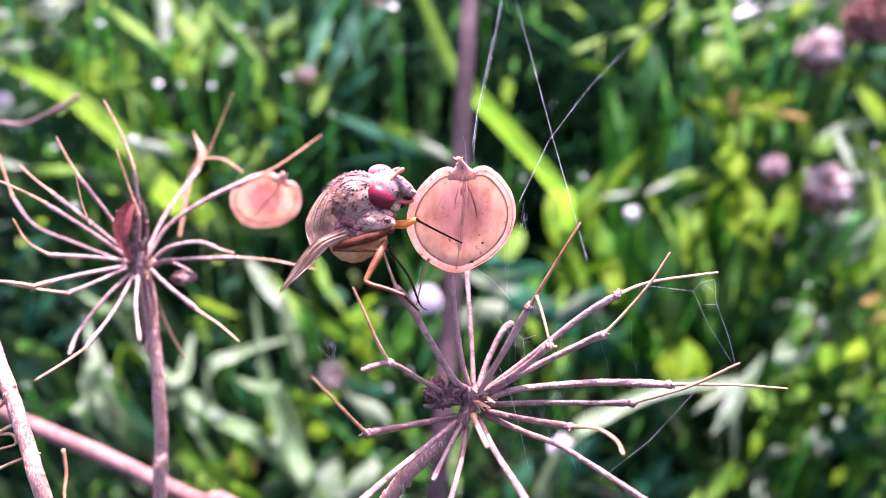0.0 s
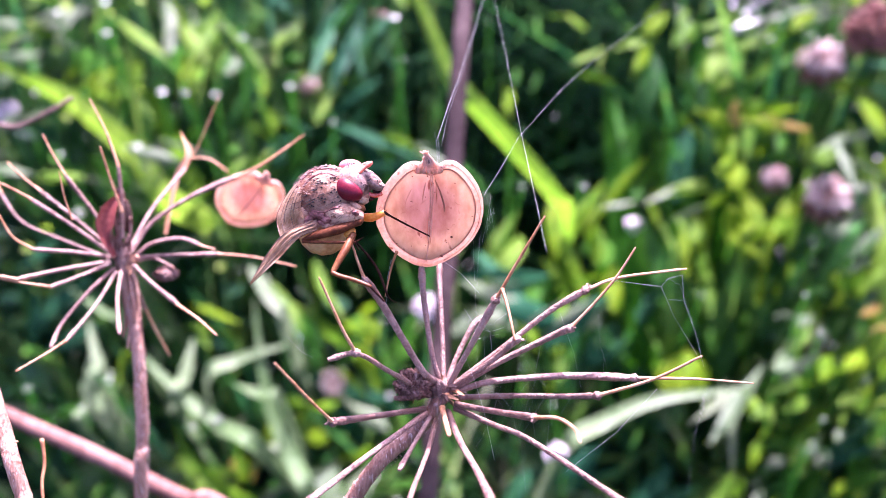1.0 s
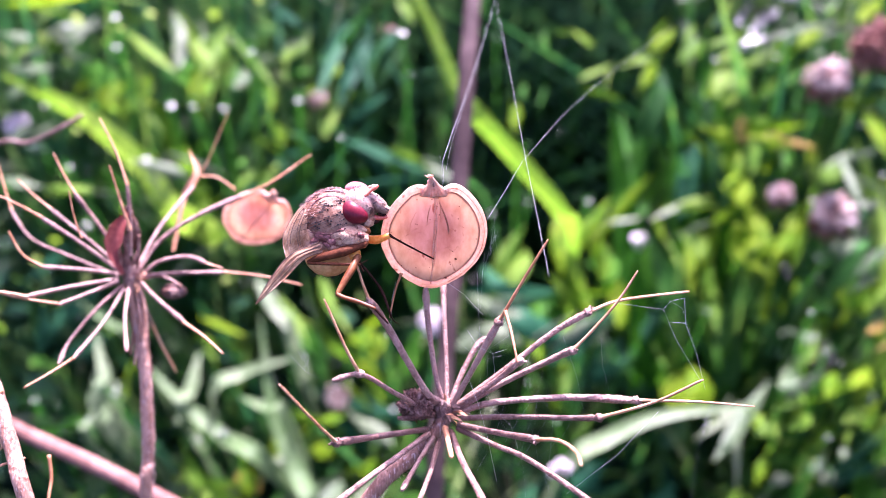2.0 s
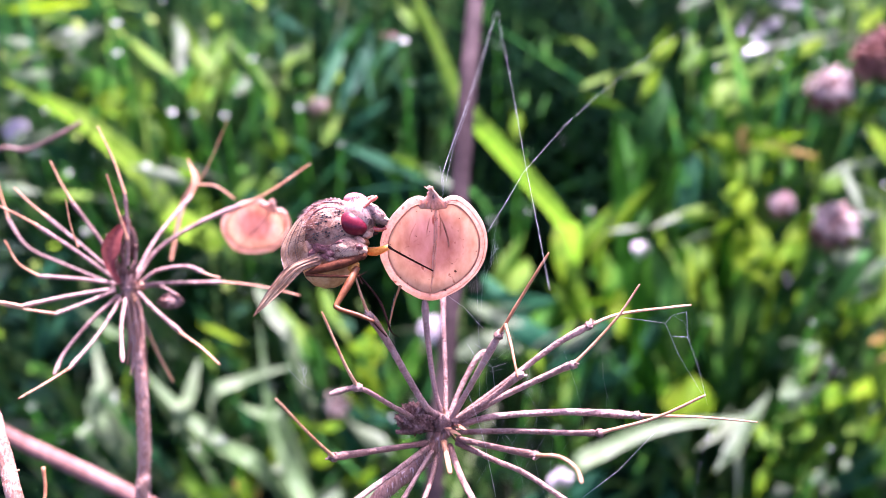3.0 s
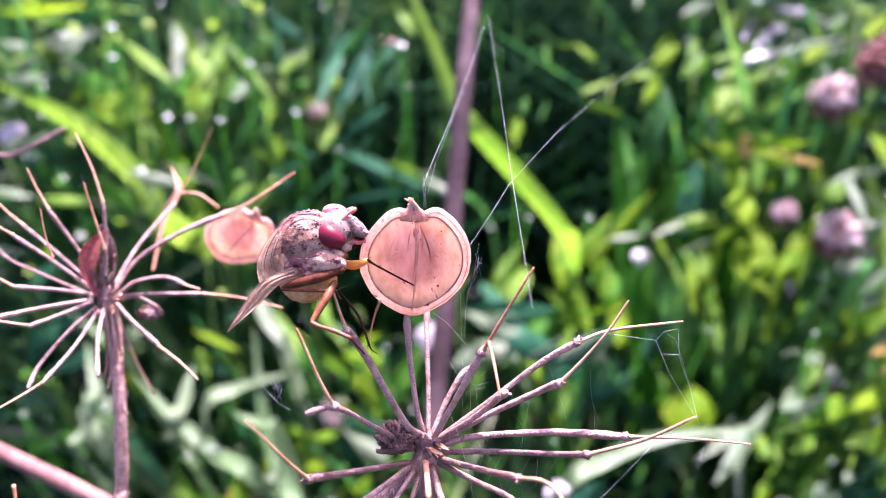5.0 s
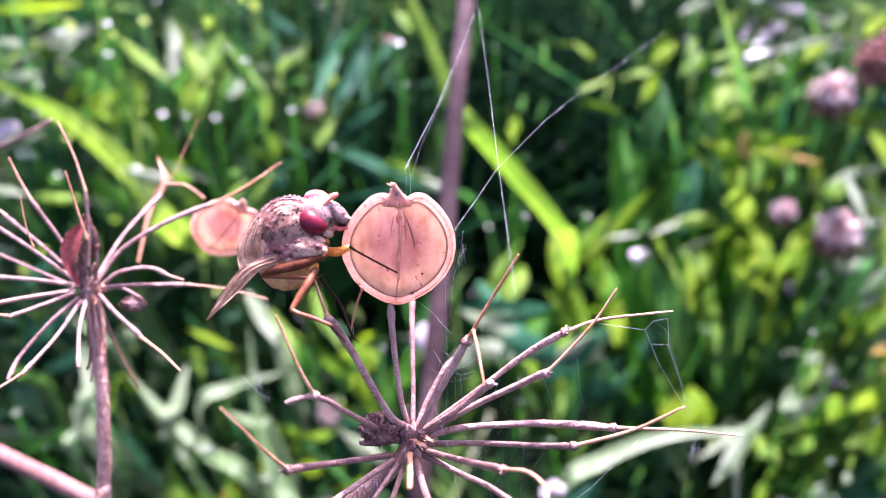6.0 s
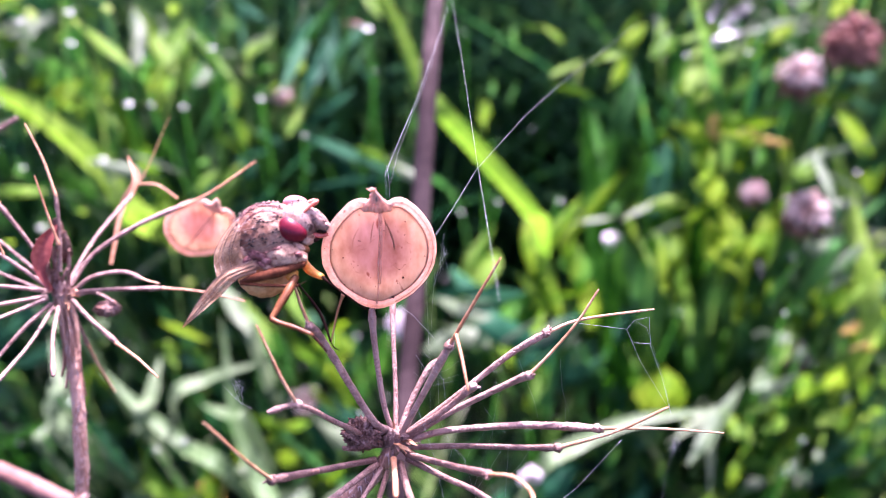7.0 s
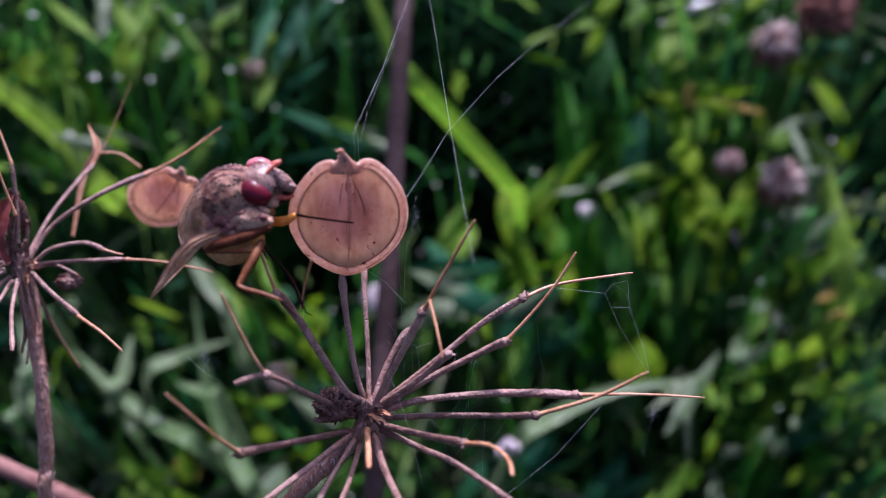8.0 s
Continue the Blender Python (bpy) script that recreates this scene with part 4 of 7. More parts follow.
stalk(dry_umbel, "pedicel", [(-6.7, -4.4, 8.4), (-7.6, -4.4, 10.8), (-9.2, -3.3, 14.8)], 0.24, 0.14)
stalk(dry_umbel, "pedicel", [(-3.7, 1.8, 13.7), (-4.2, 1.5, 12.2), (-4.7, 0.7, 10.0)], 0.16, 0.10)
SIDE_UMBEL_HUB = Vector((-30.5, 77.8, 163.7)) * MM
side_umbel = thing("dry_umbel", SIDE_UMBEL_HUB, "dry pinkish umbel with many thin rays on an upright stem", "umbel", "dry umbels")
stalk(side_umbel, "ray", [(0.5, 0.6, 0.8), (1.3, 5.6, 2.0), (2.7, 10.5, 2.9), (3.2, 14.5, 2.6)], 0.36, 0.40)
stalk(side_umbel, "pedicel", [(3.0, 14.4, 2.5), (3.7, 16.0, 4.0), (2.7, 17.2, 5.1)], 0.30, 0.12)
stalk(side_umbel, "pedicel", [(3.2, 14.5, 2.6), (4.6, 17.0, 4.8), (6.6, 20.9, 8.9)], 0.13, 0.06)
stalk(side_umbel, "pedicel", [(3.8, 15.2, 3.6), (5.9, 15.1, 3.5), (8.1, 14.3, 2.3)], 0.20, 0.22)
stalk(side_umbel, "ray", [(0.7, 0.4, 0.6), (2.5, 3.1, 2.6), (6.3, 5.6, 4.3), (10.5, 7.7, 5.4)], 0.36, 0.42)
stalk(side_umbel, "pedicel", [(10.4, 7.6, 5.3), (13.6, 9.1, 6.4), (17.7, 11.3, 8.6)], 0.30, 0.22)
stalk(side_umbel, "ray", [(1.1, 0.2, 0.3), (3.0, 0.5, 1.7), (6.0, 0.4, 2.4), (8.1, -0.4, 2.2)], 0.32, 0.36)
stalk(side_umbel, "pedicel", [(8.0, -0.4, 2.2), (8.9, -0.6, 2.0), (9.8, -0.7, 1.8)], 0.22, 0.16)
stalk(side_umbel, "ray", [(1.0, 0.1, 0.1), (4.1, -0.1, 0.6), (9.9, -0.3, 1.0)], 0.34, 0.34)
stalk(side_umbel, "pedicel", [(9.8, -0.3, 1.0), (13.2, -0.1, 0.5), (17.7, -0.3, -0.5)], 0.26, 0.16)
stalk(side_umbel, "ray", [(1.0, -0.1, -0.1), (2.9, 0.1, 0.1), (4.6, -0.3, -0.5), (5.0, -0.7, -1.0)], 0.28, 0.28)
stalk(side_umbel, "ray", [(1.2, -1.0, 0.0), (3.7, -3.6, -0.3), (6.9, -6.4, -0.8)], 0.36, 0.40)
stalk(side_umbel, "pedicel", [(6.8, -6.4, -0.8), (9.2, -8.2, -1.1), (11.5, -10.2, -1.6)], 0.30, 0.20)
stalk(side_umbel, "ray", [(0.2, 0.6, -2.0), (0.3, 1.5, -7.6)], 0.34, 0.38)
stalk(side_umbel, "pedicel", [(0.3, 1.6, -7.5), (0.9, 1.9, -11.2), (1.6, 2.3, -14.9)], 0.30, 0.22)
stalk(side_umbel, "ray", [(0.2, -2.0, -0.1), (1.0, -6.1, -0.4), (2.4, -10.6, -1.2)], 0.34, 0.32)
stalk(side_umbel, "ray", [(-0.5, -1.8, 0.2), (-2.3, -4.4, -0.7), (-4.4, -7.5, -2.4), (-4.8, -10.1, -3.3)], 0.32, 0.34)
stalk(side_umbel, "ray", [(-0.3, -2.0, -0.1), (-1.2, -6.6, -1.0), (-2.7, -11.0, -1.8)], 0.32, 0.32)
stalk(side_umbel, "pedicel", [(-2.6, -11.0, -1.7), (-4.3, -12.7, -2.1), (-6.3, -14.5, -2.5)], 0.26, 0.16)
stalk(side_umbel, "ray", [(-1.2, -0.8, 0.3), (-4.6, -4.2, 1.7), (-7.4, -7.7, 3.0)], 0.34, 0.34)
stalk(side_umbel, "pedicel", [(-7.3, -7.7, 3.0), (-9.0, -8.4, 4.0), (-11.0, -9.3, 4.9)], 0.28, 0.18)
stalk(side_umbel, "ray", [(-0.8, -1.6, 0.6), (-3.1, -4.2, 0.9), (-5.0, -6.8, 1.4)], 0.32, 0.32)
stalk(side_umbel, "pedicel", [(-4.9, -6.8, 1.5), (-7.4, -7.8, 2.8), (-10.3, -8.7, 4.4)], 0.26, 0.18)
stalk(side_umbel, "ray", [(-1.1, -0.5, 0.7), (-4.1, -1.9, 2.2), (-7.4, -3.4, 3.5)], 0.34, 0.34)
stalk(side_umbel, "pedicel", [(-7.3, -3.4, 3.5), (-9.0, -3.4, 5.0), (-10.1, -2.7, 7.2)], 0.26, 0.16)
stalk(side_umbel, "ray", [(-1.3, -0.2, 1.1), (-4.8, 0.1, 4.3), (-8.0, 0.1, 7.1)], 0.34, 0.34)
stalk(side_umbel, "pedicel", [(-7.9, 0.1, 7.1), (-9.7, -0.2, 8.7), (-12.1, -0.5, 10.4)], 0.28, 0.16)
stalk(side_umbel, "ray", [(-1.5, 0.7, 0.9), (-5.1, 2.4, 3.4), (-8.9, 4.0, 5.8)], 0.34, 0.34)
stalk(side_umbel, "pedicel", [(-8.7, 4.0, 5.7), (-10.6, 4.8, 6.9), (-12.4, 5.8, 8.2)], 0.26, 0.15)
stalk(side_umbel, "ray", [(-1.0, 0.9, 1.3), (-3.1, 2.2, 4.6), (-5.7, 3.6, 8.0)], 0.34, 0.34)
stalk(side_umbel, "pedicel", [(-5.6, 3.6, 7.9), (-6.7, 4.4, 9.8), (-7.6, 5.2, 11.7)], 0.26, 0.15)
stalk(side_umbel, "ray", [(0.3, -0.1, 2.7), (0.4, 1.5, 5.7), (0.1, 3.4, 9.1)], 0.34, 0.30)
stalk(side_umbel, "pedicel", [(0.1, 3.4, 9.0), (-1.1, 5.2, 11.9), (-2.8, 7.0, 14.8)], 0.26, 0.15)
stalk(side_umbel, "pedicel", [(1.1, -0.6, 6.1), (0.3, 0.4, 8.9), (-0.6, 1.7, 12.2)], 0.26, 0.15)
stalk(side_umbel, "pedicel", [(-2.2, -4.4, 7.6), (-2.8, -3.6, 9.5), (-3.2, -2.5, 11.8)], 0.16, 0.10)
stalk(side_umbel, "ray", [(-1.8, 0.7, -0.4), (-7.6, 2.8, 0.7), (-12.1, 4.7, 1.6), (-15.0, 7.4, 3.6)], 0.30, 0.30)
stalk(side_umbel, "pedicel", [(-14.8, 7.3, 3.5), (-16.0, 9.3, 5.6), (-17.1, 11.4, 7.9)], 0.22, 0.14)


def umbel_stem(plant, points, r, name="stem", material=None, fuzz=0.25):
    bm = bmesh.new()
    tube(bm, smooth_line([Vector(p) * MM - plant.location for p in points], 14), lambda s: MM * r * (1 + 0.15 * s), 12, fuzz, r)
    return part(name, bm, material or STEM, plant)


def fuzz(plant, points, r, count):
    """Short pale hairs on a stem."""
    line = smooth_line([Vector(p) * MM - plant.location for p in points], 14)
    verts, faces = [], []
    for _ in range(count):
        k = GRIT.randrange(len(line) - 1)
        d = (line[k + 1] - line[k]).normalized()
        u = d.cross(Vector((0.31, 0.87, 0.39))).normalized()
        a = GRIT.uniform(0, 6.28)
        w = u * math.cos(a) + d.cross(u) * math.sin(a)
        root = line[k].lerp(line[k + 1], GRIT.random()) + w * r * MM
        band(verts, faces, root, root + (w + d * GRIT.uniform(-0.6, 0.2)) * GRIT.uniform(0.06, 0.16) * MM, Vector(), 0.02 * MM, d.cross(w), 2)
    ob = from_lists("fuzz", verts, faces, CRUST, "short pale hairs", "")
    ob.parent = plant


def lump(plant, name, at, axes, material, bumps=0.35, label=""):
    bm = bmesh.new()
    blob(bm, Vector(at) * MM - plant.location, [a * MM for a in axes], None, 26, 34, bumps, 3.4)
    return part(name, bm, material, plant, label)


build_grains(dry_umbel)
build_grains(side_umbel)


def hub_scales(plant, at, count, reach, seed):
    """Small dry scales and torn fibres where the rays meet."""
    rng = random.Random(seed)
    for k in range(count):
        a, e = rng.uniform(0, 2 * math.pi), rng.uniform(-0.5, 0.9)
        d = Vector((math.cos(a) * math.cos(e), math.sin(a) * math.cos(e), math.sin(e)))
        c = Vector(at) * MM - plant.location
        n = rng.uniform(0.6, 1.0) * reach * MM
        root = c + d * 0.6 * MM
        sag = Vector((rng.uniform(-0.3, 0.3), rng.uniform(-0.3, 0.3), rng.uniform(-0.3, 0.3))) * MM
        part("scale", strip([root, root + d * n * 0.5 + sag, root + d * n], rng.uniform(0.25, 0.5) * MM, 0.5, 5, 0.1, Vector((d.y, -d.x, 0.4)), rng.uniform(-1, 1), 0.4, 0.4), (HUSK, DRY, DRY_TIP)[k % 3], plant, "small dry scale" if not k else "")


def ray_nodes(plant, places, seed):
    """The knobs at which rays end and bend into pedicels, with torn stubs of lost pedicels."""
    rng = random.Random(seed)
    for x, y, z in places:
        c = Vector((x, y, z)) * MM
        out = c.normalized()
        bm = bmesh.new()
        blob(bm, c, (0.38 * MM, 0.37 * MM, 0.36 * MM), None, 10, 12, 0.4, 3.0)
        for _ in range(rng.randint(1, 3)):
            d = (out * 1.3 + Vector((rng.gauss(0, 0.7), rng.gauss(0, 0.7), rng.gauss(0, 0.7)))).normalized()
            tube(bm, [c + d * 0.2 * MM, c + d * 0.4 * MM, c + d * rng.uniform(0.5, 0.72) * MM], lambda s: MM * 0.12 * (1 - 0.45 * s), 6, 0.4, x)
        part("node", bm, DRY, plant, "knobby joint with torn stubs")


ray_nodes(dry_umbel, ((-6.2, 0.7, 11.5), (4.2, 0.2, 10.1), (12.0, 4.6, 7.9), (10.4, 0.5, 7.0), (15.6, -2.1, 4.0), (12.5, -3.5, 3.3), (7.0, -7.5, 4.7), (-8.3, -8.2, 4.7), (-6.7, -4.4, 8.4), (6.1, 0.3, 6.0)), 3)
umbel_stem(dry_umbel, [(2.6, 58.7, 163.2), (0.6, 57.0, 160.8), (-4.4, 53.7, 157.0), (-12, 51, 140), (-22, 50, 90), (-30, 52, -2)], 0.62)
fuzz(dry_umbel, [(2.6, 58.7, 163.2), (0.6, 57.0, 160.8), (-4.4, 53.7, 157.0), (-8, 52.4, 150)], 0.62, 500)
lump(dry_umbel, "hub", (2.4, 58.9, 163.3), (1.0, 0.9, 1.1), DRY, 0.35)
lump(dry_umbel, "withered_bud", (0.0, 58.6, 164.3), (1.35, 1.1, 1.35), HUSK, 0.6, "dark shrivelled flower bud")
hub_scales(dry_umbel, (2.4, 58.5, 163.4), 26, 1.7, 4)
hub_scales(side_umbel, (-30.4, 77.2, 164.0), 22, 1.6, 5)
winged_seed(dry_umbel, Vector((1.45, 63.6, 178.35)) * MM - DRY_UMBEL_HUB, 4.42, 5.3, Matrix.Rotation(radians(5), 3, "X") @ Matrix.Rotation(radians(3), 3, "Z"), papery("papery seed face", Vector((1.45, 63.6, 178.35)) * MM - DRY_UMBEL_HUB, 4.42, 5.3), SEED_RIM)

umbel_stem(side_umbel, [(-30.5, 77.8, 164.5), (-29.7, 75.7, 160.8), (-28.9, 71.8, 155.2), (-28.7, 68.1, 148.5), (-29.3, 65.5, 142.0), (-32, 62, 110), (-34, 60, -2)], 0.6)
fuzz(side_umbel, [(-30.5, 77.8, 164.5), (-29.7, 75.7, 160.8), (-28.9, 71.8, 155.2), (-28.7, 68.1, 148.5), (-29.3, 65.5, 142.0)], 0.62, 1100)
lump(side_umbel, "hub", (-30.5, 77.6, 163.9), (0.9, 0.9, 1.6), DRY, 0.35)
lump(side_umbel, "withered_bud", (-26.2, 76.9, 162.6), (1.15, 0.8, 0.75), HUSK, 0.5, "dark shrivelled flower bud")
# far seed's face is lightened by a quarter for the backlight it lacks
winged_seed(side_umbel, Vector((-19.75, 89.7, 163.75)) * MM - SIDE_UMBEL_HUB, 3.8, 4.3, Matrix.Rotation(radians(10), 3, "X") @ Matrix.Rotation(radians(33), 3, "Y"), papery("papery far seed face lightened for backlight", Vector((-19.75, 89.7, 163.75)) * MM - SIDE_UMBEL_HUB, 3.8, 4.3, 1.25), SEED_RIM)
part("husk", strip([Vector(p) * MM - SIDE_UMBEL_HUB for p in ((-30.7, 76.0, 165.4), (-31.6, 76.9, 167.3), (-31.3, 78.1, 169.1), (-30.3, 79.6, 170.5))], 1.7 * MM, 0.55, 8, 0.1, Vector((0.95, 0.3, 0.1)), 0.3, 0.5, 0.3), SEED_RED, side_umbel, "dark red folded seed husk")
for k in range(9):
    a = Vector((-30.6 + 0.22 * (k % 5 - 2), 77.4 - 0.15 * (k % 3), 163.4 + 0.3 * (k % 4)))
    bm = bmesh.new()
    top = a + Vector((GRIT.uniform(-1.0, 0.9), GRIT.uniform(0.6, 2.2), GRIT.uniform(2.2, 6.5)))
    tube(bm, smooth_line([(a) * MM - side_umbel.location, (a.lerp(top, 0.5) + Vector((GRIT.uniform(-0.4, 0.4), 0, 0.2))) * MM - side_umbel.location, top * MM - side_umbel.location], 8), lambda s: MM * (0.26 - 0.14 * s), 8, 0.6, k)
    part("withered_ray", bm, HUSK, side_umbel, "short dark shrivelled ray" if not k else "")
for k in range(8):
    a = 0.8 * k + 0.3
    off = Vector((math.cos(a), math.sin(a), 0)) * 0.55
    pts = [Vector((-30.5, 77.4, 164.2)) + off * 0.6, Vector((-29.9, 76.2, 161.8)) + off * 1.25, Vector((-29.6, 74.6, 159.4 - 0.5 * (k % 3))) + off * 1.3, Vector((-29.45, 73.2, 157.4 - 0.8 * (k % 4))) + off * (1.5 + 0.3 * (k % 3))]
    bm = bmesh.new()
    tube(bm, smooth_line([p * MM - side_umbel.location for p in pts], 8), lambda s: MM * (0.24 - 0.13 * s), 8, 0.5, k)
    part("withered_ray", bm, STEM, side_umbel)
for k in range(7):
    a = Vector((1.2 + 0.25 * (k % 4 - 2), 58.3, 163.4 + 0.2 * (k % 3)))
    bm = bmesh.new()
    top = a + Vector((GRIT.uniform(-2.4, -0.6), GRIT.uniform(-0.6, 0.6), GRIT.uniform(-0.6, 1.8)))
    tube(bm, smooth_line([a * MM - dry_umbel.location, (a.lerp(top, 0.5) + Vector((0, -0.5, 0.3))) * MM - dry_umbel.location, top * MM - dry_umbel.location], 8), lambda s: MM * (0.34 - 0.16 * s), 8, 0.6, k)
    part("withered_ray", bm, HUSK, dry_umbel, "short dark shrivelled ray" if not k else "")
lump(side_umbel, "withered_knot", (-30.2, 79.8, 168.0), (0.55, 0.5, 1.9), HUSK, 0.6)
lump(side_umbel, "withered_knot", (-30.5, 80.2, 169.9), (0.4, 0.4, 0.8), HUSK, 0.7)


part("bract", strip([Vector(p) * MM - SIDE_UMBEL_HUB for p in ((-29.3, 87.5, 160.5), (-28.4, 91.6, 165.2), (-27.2, 93.6, 167.5), (-28.2, 95.5, 169.4))], 0.7 * MM, 0.5, 6, 0.1, Vector((0.9, 0.2, 0.3)), 0.6), DRY_TIP, side_umbel, "folded dry bract")


def dry_stem(points, r, label, material, twigs=(), name="dry_plant"):
    t = thing(name, Vector(points[-1]) * MM, label, "stem", "dry stems")
    umbel_stem(t, points, r, "stalk", material, 0.12)
    for pts, q in twigs:
        bm = bmesh.new()
        tube(bm, smooth_line([Vector(p) * MM - t.location for p in pts], 6), lambda s: MM * q * (1 - 0.4 * s), 7, 0.15)
        part("twig", bm, DRY_TIP, t)


dry_stem([(6.2, 175, 177), (5.0, 162.4, 166.0), (3.9, 149.7, 154.8), (2.3, 132.0, 132.3), (1.0, 119.9, 117.9), (-0.8, 105.5, 98.7), (-3, 95, 60), (-5, 92, -2)], 1.45, "upright greyish mauve dry stem behind the umbel, shade in its colour", STEM_SHADED)
dry_stem([(-95, 104, 136), (-66.3, 96.5, 127.6), (-58.4, 94.4, 124.7), (-45.8, 89.8, 122.4), (-33.4, 85.5, 118.9), (-24.7, 83.5, 116.1), (10, 80, 70), (30, 85, -2)], 1.05, "leaning smooth pinkish dry stem", STEM_PINK)
dry_stem([(-40.5, 65, 170), (-38.6, 62.0, 166.3), (-36.4, 58.5, 164.0), (-34.6, 55.4, 161.1), (-32.8, 52.2, 157.9), (-29, 46, 140), (-26, 44, -2)], 0.62, "slim dry mauve stem with curled twigs", STEM,
         [([(-36.1, 59.0, 164.8), (-37.1, 58.1, 163.4), (-38.3, 57.5, 162.7)], 0.2), ([(-35.6, 57, 162.4), (-37.5, 56.6, 161.4), (-36.3, 56.6, 161.3), (-36.0, 56.1, 160.7), (-37.3, 55.9, 160.3)], 0.16),
          ([(-37.8, 54.8, 158.8), (-35.9, 55.3, 159.5), (-33.9, 55.7, 160.0)], 0.15), ([(-33.6, 58.7, 157.3), (-33.3, 57.4, 155.5), (-33.0, 54.9, 153.4), (-30, 47, 145)], 0.18)])
dry_stem([(-46.0, 109.4, 167.0), (-49.5, 108.2, 165.3), (-54.2, 109.4, 162.9), (-60.0, 110.5, 161.6), (-75, 112, 150), (-90, 112, 90), (-95, 112, -2)], 0.28, "thin pale dry twig", DRY)

# ---- spider silk ----
web = thing("spider_web", Vector((2.6, 58.7, 163.0)) * MM, "torn spider web threads strung between the dry rays", "web")


def thread(points, r=0.011):
    """A taut thread, straight from point to point."""
    p = [Vector(q) * MM - web.location for q in points]
    line = [a.lerp(b, k / 6) for a, b in zip(p, p[1:]) for k in range(6)] + [p[-1]]
    bm = bmesh.new()
    tube(bm, line, lambda s: 0.55 * r * MM * (1 + 0.35 * noise.noise(Vector((s * 30, r * 90, points[0][0])))), 5)
    part("thread", bm, SILK, web)


def fluff(at, size, count, seed):
    """A small tangle of loose silk."""
    rng = random.Random(seed)
    bm = bmesh.new()
    for _ in range(count):
        p = [Vector(at) + Vector((rng.gauss(0, 0.3), rng.gauss(0, 0.2), rng.gauss(0, 1))) * size for _ in range(2)]
        p.insert(1, p[0].lerp(p[1], 0.5) + Vector((rng.gauss(0, 0.3), 0, rng.gauss(0, 0.3))) * size)
        tube(bm, smooth_line([q * MM - web.location for q in p], 5), lambda s: 0.005 * MM, 4)
    part("tangle", bm, SILK, web, "loose tangle of silk")


# ---- fly ----
FLY_AT = pose(-6.55 * MM, 63.3 * MM, 179.5 * MM, 14, -38, -8)
fly = thing("fly", (0, 0, 0), "grey and amber bristly fly feeding beside the seed", "fly")
fly.matrix_world = FLY_AT
HOME = FLY_AT.inverted()


def ellipsoid(name, at, axes, material, parent, label="", turn=(0, 0, 0), bumps=0.03, shape=None, rings=16, sides=24):
    bm = bmesh.new()
    blob(bm, Vector(at) * MM, [a * MM for a in axes], turn if isinstance(turn, Matrix) else Euler([radians(a) for a in turn]).to_matrix(), rings, sides, bumps, 1.5, shape)
    return part(name, bm, material, parent, label)


def limb(points, radii, material, name, parent, label="", own=None):
    """A leg piece through points of the world, in metres, in the fly's space; own: a joint to turn about."""
    pts = smooth_line([HOME @ Vector(p) - (own or Vector()) for p in points], 6)
    bm = bmesh.new()
    tube(bm, pts, lambda s: MM * float(np.interp(s, np.linspace(0, 1, len(radii)), radii)), 9)
    ob = part(name, bm, material, parent, label)
    if own:
        ob.location = own
    return ob


# along, up and out of the fly's flank, in the fly's own axes
FLANK = Matrix(((0.777, 0.441, 0.448), (0.026, 0.689, -0.725), (-0.628, 0.575, 0.524)))


def askew(deg):
    """Axes that lie along the fly's flank: along, up and out, turned by degrees."""
    return FLANK @ Matrix.Rotation(radians(deg), 3, "Z")


def lobe(name, at, axes, material, parent, label="", deg=0, bumps=0.08, shape=None, rings=16, sides=24):
    """A rounded plate or lobe of the fly; at: along, up and out of its flank, in mm."""
    return ellipsoid(name, FLANK @ Vector(at), axes, material, parent, label, askew(deg), bumps, shape, rings, sides)


def joint(name, points, radii, material, parent, label="", uneven=0.0):
    """A leg piece or feeler through points of the flank's axes, in mm."""
    bm = bmesh.new()
    tube(bm, smooth_line([FLANK @ Vector(p) * MM for p in points], 7), lambda q: MM * float(np.interp(q, np.linspace(0, 1, len(radii)), radii)), 10, uneven, points[0][0])
    return part(name, bm, material, parent, label)


def hairs(name, parent, spots, length, r, material=None, label="short black bristles", sweep=(-0.25, -0.1, 0)):
    """Tapered hairs; spots: root and direction in the flank's axes."""
    bm = bmesh.new()
    back = FLANK @ Vector(sweep)
    for p, d, q in spots:
        p, d = FLANK @ Vector(p) * MM, (FLANK @ Vector(d)).normalized()
        tube(bm, [p + (d * t + back * t * t) * length * q * MM for t in (0, 0.35, 0.7, 1)], lambda t: MM * r * (1 - 0.85 * t), 5)
    return tagged(part(name, bm, material or BRISTLE, parent, label), kind="stuff")


def skin(centre, axes, deg, d):
    """Where the direction d from the middle of a turned ellipsoid leaves it, in the flank's axes."""
    turn = Matrix.Rotation(radians(deg), 3, "Z")
    q = turn.transposed() @ Vector(d)
    k = 1 / math.sqrt(sum((q[i] / axes[i]) ** 2 for i in range(3)))
    return Vector(centre) + Vector(d) * k


